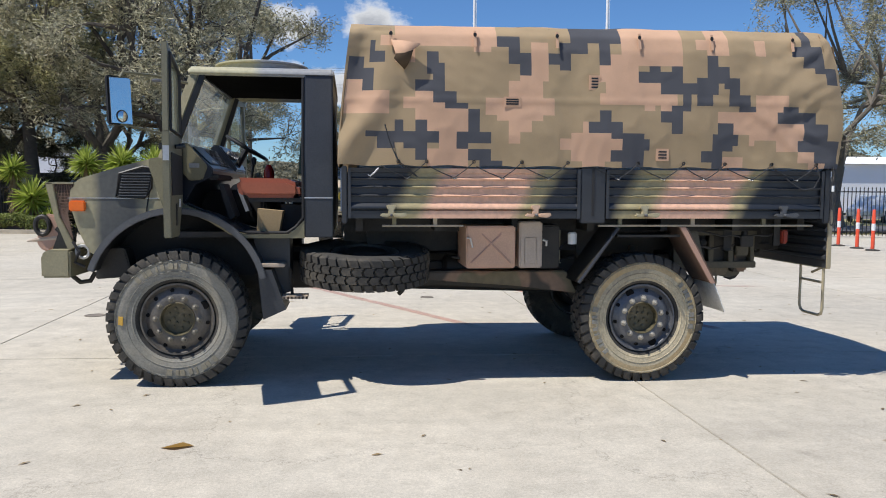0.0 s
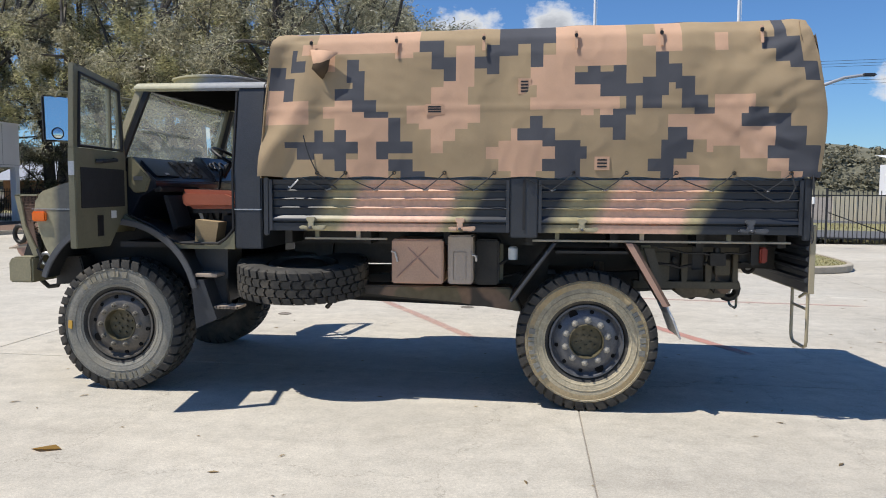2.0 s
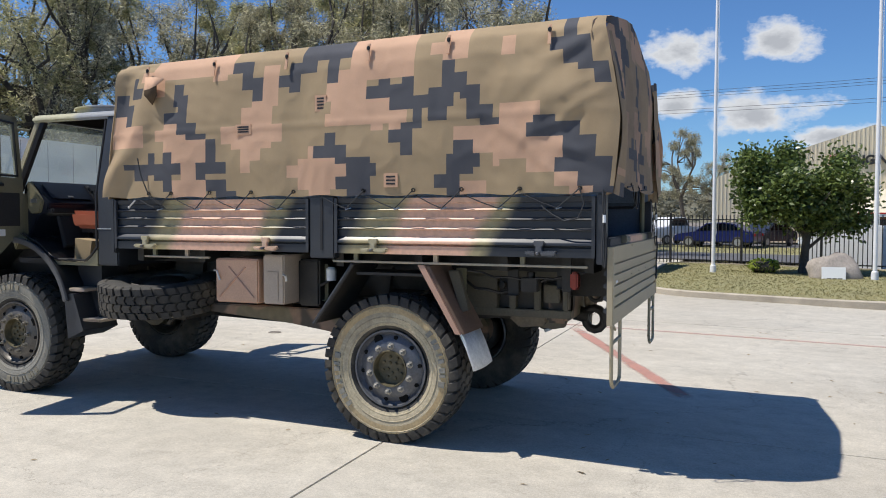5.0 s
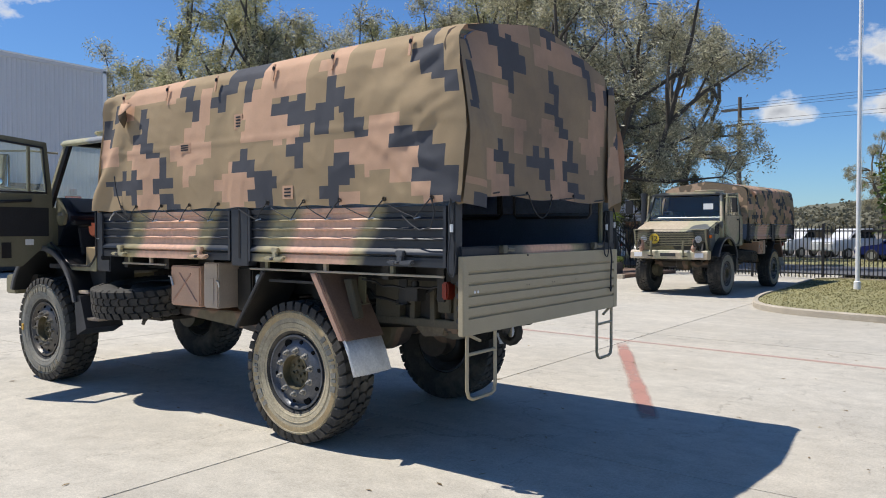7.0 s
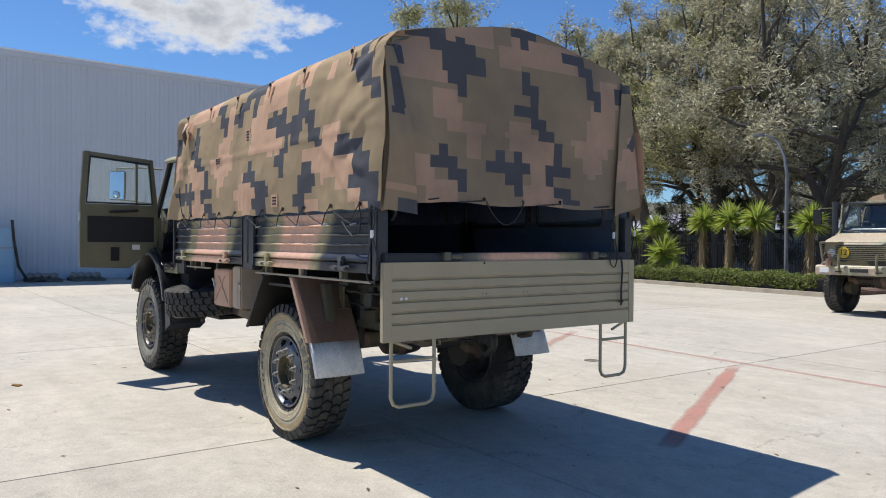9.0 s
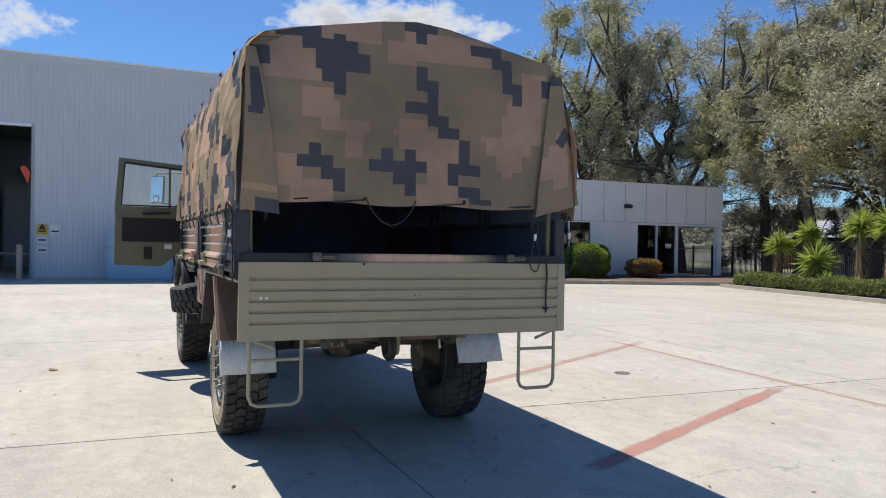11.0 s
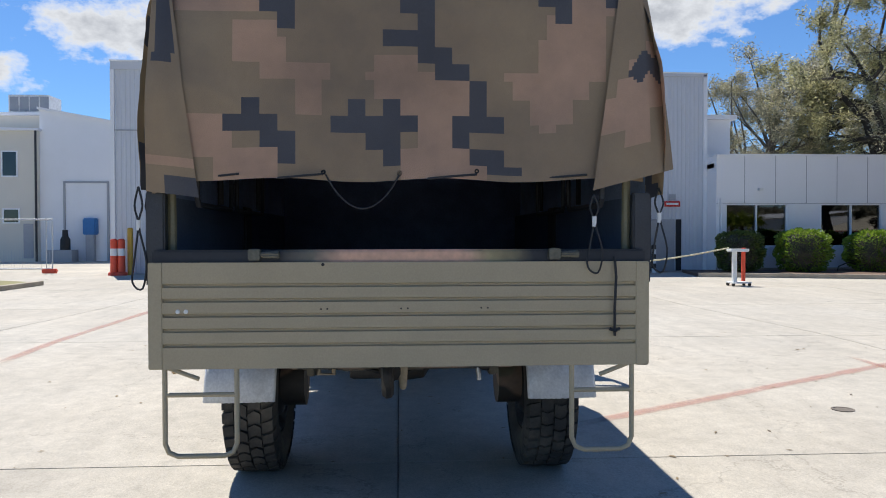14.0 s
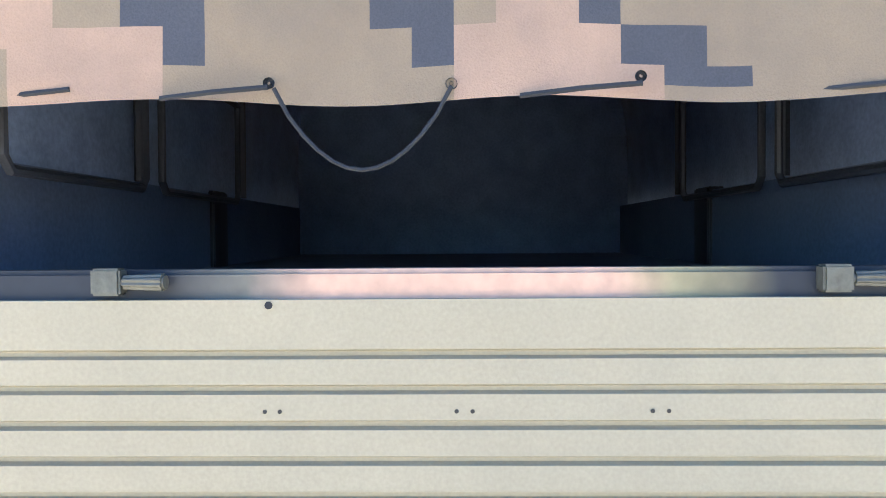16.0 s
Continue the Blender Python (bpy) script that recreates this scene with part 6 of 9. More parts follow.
        part("hood_gap", Geo().prism([(-1.475, 1.86), (-1.465, 1.86), (-1.545, 1.40), (-1.555, 1.40)], "y", s * 0.972 - 0.002, s * 0.972 + 0.002), M["interior_dark"], hood)
        part("turn_indicator", Geo().box(-2.125, -2.0, s * 0.98 - 0.02, s * 0.98 + 0.02, 1.445, 1.53), M["orange_lens"], root, "orange turn indicator", bevel=0.01)
        # wheel arch
        arc, wid = [], (s * 1.13, s * 0.72)
        for k in range(25):
            a = radians(162 - 150 * k / 24)
            arc.append((-1.28 + 0.665 * math.cos(a), 0.775 + 0.665 * math.sin(a)))
        outer = [(-1.28 + (p[0] + 1.28) * 1.045, 0.775 + (p[1] - 0.775) * 1.045) for p in arc]
        part("front_fender", Geo().prism(arc + outer[::-1], "y", min(wid), max(wid)), M["fender_black"], root, "dark wheel-arch fender")
        lip_in = [(-1.28 + (p[0] + 1.28) * 0.985, 0.775 + (p[1] - 0.775) * 0.985) for p in arc]
        lip_out = [(-1.28 + (p[0] + 1.28) * 1.062, 0.775 + (p[1] - 0.775) * 1.062) for p in arc]
        # lip coloured lighter than the fender: its highlight is painted on
        part("fender_lip", Geo().prism(lip_in + lip_out[::-1], "y", s * 1.145 - 0.012, s * 1.145 + 0.012), M["fender_edge"], root, "grey fender lip with a painted highlight", bevel=0.006)
        # dark panel added to close the open gap behind the arch
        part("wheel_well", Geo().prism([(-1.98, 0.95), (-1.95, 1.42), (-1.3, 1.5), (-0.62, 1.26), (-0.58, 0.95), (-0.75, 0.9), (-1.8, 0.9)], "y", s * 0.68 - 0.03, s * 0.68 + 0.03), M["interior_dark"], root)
        part("valance", Geo().prism([(-1.95, 0.9), (-1.93, 1.15), (-1.72, 1.15), (-1.66, 0.92)], "y", s * 0.86 - 0.1, s * 0.86 + 0.1), M["underbody"], root, bevel=0.01)
        part("splash_flap", Geo().prism([(-0.66, 0.98), (-0.55, 0.98), (-0.44, 0.66), (-0.62, 0.58)], "y", s * 0.92 - 0.2, s * 0.92 + 0.2), M["dark_paint"], root)
        part("step_well", Geo().prism([(-0.72, 1.25), (-0.42, 1.25), (-0.42, 0.78), (-0.6, 0.72)], "y", min(s * 0.92, s * 0.6), max(s * 0.92, s * 0.6)), M["dark_paint"], root)
        part("step_plate", Geo().box(-0.66, -0.45, s * 1.0 - 0.09, s * 1.0 + 0.09, 1.0, 1.03), M["grey_tan"], root, "worn pale step plate", bevel=0.006)
        grate = Geo()
        for q in range(10):
            grate.box(-0.55 + 0.0295 * q, -0.535 + 0.0295 * q, s * 1.0 - 0.09, s * 1.0 + 0.09, 0.74, 0.762)
        for q in range(6):
            grate.box(-0.55, -0.27, s * 1.0 - 0.09 + 0.0328 * q, s * 1.0 - 0.074 + 0.0328 * q, 0.742, 0.764)
        part("step_grating", grate, M["grey_tan"], root, "worn pale step grating with square holes")
        part("step_hanger", Geo().tube([(-0.42, s * 0.95, 0.98), (-0.4, s * 0.96, 0.75)], 0.014, 6), M["underbody"], root)
        # mirror
        mir = part("mirror_arm", Geo().tube([(-1.2, s * 0.99, 2.46), (-1.4, s * 1.2, 2.485), (-1.57, s * 1.42, 2.475), (-1.59, s * 1.42, 2.44)], 0.011, 8), M["olive_paint"], root)
        part("mirror_stay", Geo().tube([(-1.35, s * 1.05, 2.05), (-1.59, s * 1.42, 2.1)], 0.009, 6), M["olive_paint"], mir)
        turn = pose(-1.585, s * 1.42, 2.27, 0, -3, -37 if s < 0 else 10)
        hb = part("mirror_housing", Geo().box(-0.05, -0.006, -0.098, 0.098, -0.178, 0.178), M["black_plastic"], mir, bevel=0.012, at=turn)
        part("mirror_glass", Geo().box(-0.004, 0.0, -0.088, 0.088, -0.168, 0.168), M["mirror"], hb, "mirror glass")
        part("wide_mirror", Geo().lathe([(0.001, 0.042), (0.006, 0.038), (0.009, 0.022), (0.010, 0.0)], "x", 24, (0, 0, -0.115)), M["mirror"], hb)
        part("wide_mirror_ring", Geo().tube([(0.003, 0.043 * math.cos(t * 0.2618), -0.115 + 0.043 * math.sin(t * 0.2618)) for t in range(24)], 0.004, 6, True), M["black_plastic"], hb)
        # lamp guard, lamp, bumper horn
        part("headlight", Geo().lathe([(-2.19, 0.09), (-2.2, 0.085), (-2.215, 0.05), (-2.22, 0.0)], "x", 24, (0, s * 0.72, 1.42)), M["glass_dark"] if opened else M["reflector"], root, "round headlight")
        gp = Geo().prism([(-2.315, 1.67), (-2.255, 1.675), (-2.21, 1.4), (-2.1, 1.16), (-2.15, 1.12), (-2.25, 1.38)], "y", s * 0.93 - 0.02, s * 0.93 + 0.02)
        lg = part("lamp_guard", gp, M["guard_olive"], root, "olive steel lamp guard with a mesh screen", bevel=0.006)
        part("guard_top", Geo().prism([(-2.315, 1.66), (-2.26, 1.675), (-2.1, 1.675), (-2.1, 1.66)], "y", s * 0.5, s * 0.95) if s > 0 else Geo().prism([(-2.315, 1.66), (-2.26, 1.675), (-2.1, 1.675), (-2.1, 1.66)], "y", -0.95, -0.5), M["guard_olive"], lg)
        # added dark sheet paints the gloom seen through the mesh
        part("guard_back", Geo().prism([(-2.25, 1.66), (-2.1, 1.66), (-2.16, 1.4), (-2.1, 1.2), (-2.2, 1.4)], "y", s * 0.915 - 0.003, s * 0.915 + 0.003), M["interior_dark"], lg)
        net = Geo()
        for k in range(12):
            q = k / 11
            net.tube([(-2.25 + 0.15 * q, s * 0.935, 1.66), (-2.215 + 0.06 * q, s * 0.935, 1.42), (-2.12, s * 0.935, 1.22)], 0.003, 4)
        for k in range(18):
            q = k / 17
            net.tube([(-2.25 + 0.06 * q + 0.04 * q * q, s * 0.935, 1.66 - 0.42 * q), (-2.1 - 0.04 * q * (1.4 - q), s * 0.935, 1.66 - 0.42 * q)], 0.003, 4)
        part("mesh_screen", net, M["brown_guard"], lg, "fine steel mesh")
        for k in range(7):
            z = 1.33 + 0.05 * k
            part("guard_bar", Geo().tube([(-2.24 - 0.01 * k, s * 0.5, z), (-2.24 - 0.01 * k, s * 0.92, z)], 0.006, 6), M["guard_olive"], lg)
    grille = part("grille", Geo().box(-2.185, -2.165, -0.62, 0.62, 1.24, 1.6), M["interior_dark"], root)
    for k in range(8):
        part("grille_slat", Geo().box(-2.205, -2.175, -0.62, 0.62, 1.255 + 0.043 * k, 1.278 + 0.043 * k), M["olive_paint"] if not opened else M["dark_paint"], grille, bevel=0.004)
    bump = part("front_bumper", Geo().prism([(-2.34, 0.92), (-2.34, 1.1), (-2.3, 1.14), (-2.12, 1.14), (-2.12, 0.92)], "y", -1.02, 1.02), M["guard_olive"] if opened else M[paint], root, "olive steel bumper", bevel=0.015)
    for s in (-1, 1):
        part("bumper_lamp", Geo().box(-2.348, -2.335, s * 0.8 - 0.11, s * 0.8 + 0.11, 0.97, 1.08), M["reflector"], bump, "small square lamp", bevel=0.004)
        part("tow_shackle", Geo().tube([(-2.34, s * 0.45 - 0.05, 1.0), (-2.42, s * 0.45 - 0.04, 1.0), (-2.45, s * 0.45, 1.0), (-2.42, s * 0.45 + 0.04, 1.0), (-2.34, s * 0.45 + 0.05, 1.0)], 0.014, 8), M["underbody"], bump)
        part("bumper_horn", Geo().tube([(-2.37, s * 0.42, 0.95), (-2.42, s * 0.42, 1.2), (-2.39, s * 0.42, 1.38)], 0.03, 8), M["olive_paint"], bump)
        part("front_bracket", Geo().prism([(-2.3, 1.14), (-2.14, 1.14), (-2.12, 1.3), (-2.22, 1.36)], "y", s * 0.85 - 0.02, s * 0.85 + 0.02), M["underbody"], bump)
    for s in (-1, 1):
        jaw = part("tow_jaw", Geo().prism([(-2.41, 1.42), (-2.31, 1.39), (-2.29, 1.24), (-2.31, 1.17), (-2.40, 1.10), (-2.46, 1.13), (-2.49, 1.2), (-2.47, 1.25), (-2.39, 1.27), (-2.36, 1.32)], "y", s * 0.68 - 0.035, s * 0.68 + 0.035), M["tan_paint"], root, "tan towing jaw at the front", bevel=0.012)
        part("jaw_ring", Geo().tube([(-2.43 + 0.055 * math.cos(t * 0.524), s * 0.72, 1.32 + 0.075 * math.sin(t * 0.524)) for t in range(12)], 0.02, 8, True), M["underbody"], jaw)
        part("jaw_pin", Geo().tube([(-2.56, s * 0.7, 1.19), (-2.48, s * 0.7, 1.205), (-2.3, s * 0.7, 1.22)], [0.006, 0.02, 0.022], 8), M["grey_tan"], jaw)
        part("jaw_arm", Geo().tube([(-2.32, s * 0.7, 1.3), (-2.22, s * 0.72, 1.2), (-2.16, s * 0.74, 1.08)], 0.028, 8), M["underbody"], jaw)
        part("tow_eye", Geo().tube([(-2.05 + 0.05 * math.cos(t * 0.524), s * 0.93, 1.12 + 0.05 * math.sin(t * 0.524)) for t in range(12)], 0.014, 6, True), M["galvanised"], jaw)
        part("tow_hook", Geo().tube([(-2.2, s * 0.8, 0.93), (-2.12, s * 0.8, 0.86), (-2.04, s * 0.8, 0.87), (-2.0, s * 0.8, 0.94)], 0.02, 8), M["underbody"], jaw)
        part("air_hose", Geo().tube([(-2.12, s * 0.94, 1.2), (-2.06, s * 0.98, 1.12), (-2.1, s * 0.97, 1.04), (-2.03, s * 0.95, 1.0)], 0.013, 6), M["black_plastic"], jaw)
    # --- doors
    for s in (-1, 1):
        swung = opened
        door = door_leaf(root, paint if not opened else "door_paint", s, swung)
    if opened:
        part("cardboard_box", Geo().prism([(-0.68, 1.285), (-0.5, 1.285), (-0.47, 1.45), (-0.67, 1.47)], "y", -0.98, -0.8), M["cardboard"], root, "cardboard box on the cab floor")
        part("fire_extinguisher", Geo().lathe([(1.6, 0.05), (1.8, 0.05), (1.86, 0.02)], "z", 14, (-0.7, 0.2, 0)), M["red_lens"], root, "red extinguisher")
    return root


def door_leaf(root, paint, s, swung):
    """A cab door in its own plane: u from the hinge rearwards, z up; swung open to a right angle, or closed."""
    outline = [(0.0, 1.52), (0.14, 1.44), (0.34, 1.27), (0.9, 1.29), (0.9, 2.02), (0.0, 2.02)]
    g = Geo().prism(outline, "y", -0.025, 0.025)
    frame_bars = [[(0.0, 2.02), (0.06, 2.02), (0.12, 2.57), (0.06, 2.57)], [(0.84, 2.02), (0.9, 2.02), (0.86, 2.62), (0.79, 2.62)], [(0.06, 2.52), (0.82, 2.57), (0.82, 2.62), (0.06, 2.57)], [(0.24, 2.02), (0.265, 2.02), (0.265, 2.54), (0.24, 2.54)]]
    if swung:
        at = pose(-1.27, s * 1.03, 0, 0, 0, s * 83)
    else:
        at = pose(-1.25, s * 1.055, 0, 0, 0, 0)
    dr = part("cab_door", g, M[paint], root, "olive cab door, wide open" if swung else "closed cab door", bevel=0.006, at=at)
    for pts in frame_bars:
        part("window_frame", Geo().prism(pts, "y", -0.02, 0.02), M[paint], dr, bevel=0.004)
    gl = part("door_glass", Geo().add([(0.05, 0, 2.02), (0.87, 0, 2.02), (0.83, 0, 2.58), (0.09, 0, 2.54)], [(0, 1, 2, 3)]), M["glass_cab"], dr, smooth=False)
    gl.visible_shadow = False
    part("window_seal", Geo().tube([(0.07, 0.024, 2.035), (0.83, 0.024, 2.035), (0.79, 0.024, 2.56), (0.11, 0.024, 2.51)], 0.014, 6, True), M["black_plastic"], dr)
    inner = 1 if s < 0 else -1
    part("door_trim", Geo().box(0.05, 0.82, inner * 0.027 - 0.004, inner * 0.027 + 0.004, 1.58, 1.88), M["interior_dark"], dr, "black trim panel", bevel=0.003)
    part("door_pull", Geo().tube([(0.25, inner * 0.03, 1.955), (0.27, inner * 0.06, 1.95), (0.55, inner * 0.06, 1.93), (0.57, inner * 0.03, 1.93)], 0.016, 8), M["black_plastic"], dr)
    part("door_latch", Geo().box(0.885, 0.905, -0.02, 0.02, 1.82, 1.92), M["galvanised"], dr)
    part("speaker_grille", Geo().box(0.46, 0.56, inner * 0.027 - 0.003, inner * 0.027 + 0.003, 1.36, 1.52), M["black_plastic"], dr)
    part("door_label", Geo().box(0.22, 0.31, inner * 0.027 - 0.002, inner * 0.027 + 0.002, 1.49, 1.55), M["paper"], dr, "small white label")
    part("outer_handle", Geo().box(0.72, 0.86, -inner * 0.04 - 0.012, -inner * 0.04 + 0.012, 1.9, 1.94), M["black_plastic"], dr, bevel=0.005)
    return dr


TRUCK = thing("army_truck", pose(0, 7.30, 0), "camouflage army truck with canvas cover, open doors and lowered tailgate", "truck", "army trucks")
build_truck(TRUCK, "cab_paint", "open")
part("tyre_mark", Geo().prism([(-1.735, 0.56), (-1.70, 0.55), (-1.695, 0.62), (-1.73, 0.625)], "y", -1.139, -1.13), M["yellow_paint"], TRUCK, "small yellow paint mark on the tyre", bevel=0.002)


# ---------------------------------------------------------------- ground
def fence_y(x):
    return 30.5 - 0.3 * x


def sheet(name, pts, z, material, label, category, thick=0.0):
    g = Geo()
    if thick:
        g.prism(pts, "z", z - thick, z)
    else:
        g.add([(*p, z) for p in pts], [tuple(range(len(pts)))])
    return tagged(part(name, g, material, smooth=False), label, category, kind="structure")


NODES = {-1: 0.07, 0: 0.001, 1: -0.07}


def rise(x, y):
    """Height of the yard: it falls gently from the truck's nose to its tail, between the joints of the slabs."""
    u = (x - X0) / SX
    i = math.floor(u)
    a, b = NODES.get(i, 0.0), NODES.get(i + 1, 0.0)
    return (a + (b - a) * (u - i)) * max(0.0, min(1.0, (20.52 - y) / SY))


SX, SY, X0, Y0 = 5.9, 6.55, 2.5, 7.27
sheet("ground", [(-900, -900), (900, -900), (900, 900), (-900, 900)], -0.16, M["joint"], "bare earth and filled joints under the paving", "ground")
pavement = sheet("pavement", [(-27, -22), (24, -22), (24, 23.3), (-27, 38.6)], -0.1, M["joint"], "pale concrete yard of large slabs with dark joints", "pavement")
sheet("yard_edge", [(-60, 20.6), (60, 20.6), (60, 12.0), (90, 3.0), (90, 3.2), (60, 12.3), (-60, 48.3)], -0.014, M["joint"], "gritty strip of bare earth before the fence", "ground")
slab_mesh = Geo().box(0.005, SX - 0.005, 0.005, SY - 0.005, -0.03, 0.0).mesh("slab", M["concrete"], bevel=0.004, smooth=False)
for i in range(-8, 7):
    for j in range(-6, 6):
        x, y = X0 + i * SX, Y0 + j * SY
        if x + SX < -50 or y > fence_y(x) - 2.5 or (y > 17 and x > 2 and x < 7):
            continue
        if any(abs(rise(x + dx, y + dy)) > 1e-4 for dx in (0.0, SX) for dy in (0.0, SY)):
            g = Geo().box(x + 0.005, x + SX - 0.005, y + 0.005, y + SY - 0.005, -0.03, 0.0)
            g.v = [(px, py, pz + rise(px, py)) for px, py, pz in g.v]
            part("slab", g, M["concrete"], pavement, bevel=0.004, smooth=False)
            tagged(part("joint_bed", Geo().add([(x + ex * SX, y + ey * SY, rise(x + ex * SX, y + ey * SY) - 0.008) for ex, ey in ((0, 0), (1, 0), (1, 1), (0, 1))], [(0, 1, 2, 3)]), M["joint_fill"], pavement, smooth=False), kind="stuff")
        else:
            part("slab", slab_mesh, None, pavement, at=pose(x, y, 0))


def line(name, a, b, w, m):
    """A painted line that follows the yard's fall, with ragged worn edges."""
    a, b = Vector(a), Vector(b)
    d = (b - a).normalized()
    n = Vector((-d.y, d.x))
    steps = max(8, int((b - a).length / 0.12))
    V, F, U = [], [], []
    for k in range(steps + 1):
        p = a.lerp(b, k / steps)
        for e, full in ((-1, 0.0), (-0.5, 0.85), (0, 1.0), (0.5, 0.85), (1, 0.0)):
            q = p + n * e * (w * 0.7 + 0.012 * noise.noise(Vector((p.x * 3, p.y * 3, e * 5.0))))
            V.append((q.x, q.y, rise(q.x, q.y) + 0.004))
            U.append(min(full, k / 6, (steps - k) / 6))
    F = [(5 * k + c, 5 * k + 5 + c, 5 * k + 6 + c, 5 * k + 1 + c) for k in range(steps) for c in range(4)]
    me = raw_mesh(name, V, F, m, smooth=False)
    wear = me.uv_layers.new(name="wear")
    for loop in me.loops:
        wear.data[loop.index].uv = (U[loop.vertex_index], 0.0)
    return tagged(part(name, me), "faded red painted line on concrete", "line marking", kind="structure")


line("red_line", (-1.7, 13.03), (7.6, 12.67), 0.11, M["red_line"])
line("red_line", (2.45, 12.75), (4.6, 8.3), 0.16, M["red_line_bold"])
line("red_line", (-1.25, 13.65), (1.7, 8.55), 0.14, M["red_line"])
line("red_line", (-1.5, 2.4), (-22, 1.3), 0.16, M["red_line"])
line("red_line", (-3.0, 1.9), (-1.0, -2.0), 0.2, M["red_line"])
for x, y, r in ((-3.05, 9.7, 0.12), (-1.2, 10.2, 0.09), (1.2, 11.3, 0.1)):
    g = Geo().lathe([(0.001, r), (0.006, r), (0.007, r * 0.8), (0.003, r * 0.78), (0.003, 0.0)], "z", 20, (x, y, rise(x, y)))
    tagged(part("drain_cover", g, M["joint"]), "small round iron cover set in concrete", "drain cover")

# leaves and grit lying on the slabs
rng = np.random.default_rng(4)
V, F = [], []
for k in range(240):
    x, y = rng.uniform(-4, 9), rng.uniform(2.2, 14)
    s, a = rng.uniform(0.006, 0.022), rng.uniform(0, 6.28)
    c, sn = math.cos(a) * s, math.sin(a) * s
    n = len(V)
    z = rise(x, y)
    V += [(x - c * 2, y - sn * 2, z + 0.004), (x + sn * 0.6, y - c * 0.6, z + 0.009), (x + c * 2, y + sn * 2, z + 0.005), (x - sn * 0.6, y + c * 0.6, z + 0.007)]
    F.append((n, n + 1, n + 2, n + 3))
tagged(part("leaf_litter", raw_mesh("leaf_litter", V, F, M["leaf_dry"])), "dry gum leaves and grit scattered on concrete", "leaf litter", kind="stuff")
g = Geo().add([(x - 0.3, y + 1.29, z + rise(-1, 4.7)) for x, y, z in ((-0.78, 3.42, 0.006), (-0.70, 3.38, 0.02), (-0.58, 3.44, 0.008), (-0.66, 3.50, 0.012))], [(0, 1, 2, 3)])
tagged(part("fallen_leaf", g, M["leaf_orange"]), "brown curled leaf on the concrete", "leaf")


# ---------------------------------------------------------------- plants
def leaf_cloud(centres, length, width, droop, seed, jitter=1.0):
    """A rhombic leaf at every centre, turned at random; droop: how far the leaves hang."""
    r = np.random.default_rng(seed)
    n = len(centres)
    d = r.normal(size=(n, 3))
    d[:, 2] = d[:, 2] * 0.6 - droop
    d /= np.linalg.norm(d, axis=1)[:, None]
    s = np.cross(d, r.normal(size=(n, 3)))
    s /= np.linalg.norm(s, axis=1)[:, None] + 1e-9
    L = (length * r.uniform(0.6, 1.3, n))[:, None]
    Wd = (width * r.uniform(0.7, 1.2, n))[:, None]
    c = np.asarray(centres)
    v = np.stack([c - d * L / 2, c + s * Wd / 2, c + d * L / 2, c - s * Wd / 2], 1).reshape(-1, 3)
    f = np.arange(4 * n).reshape(n, 4)
    return v.tolist(), f.tolist()


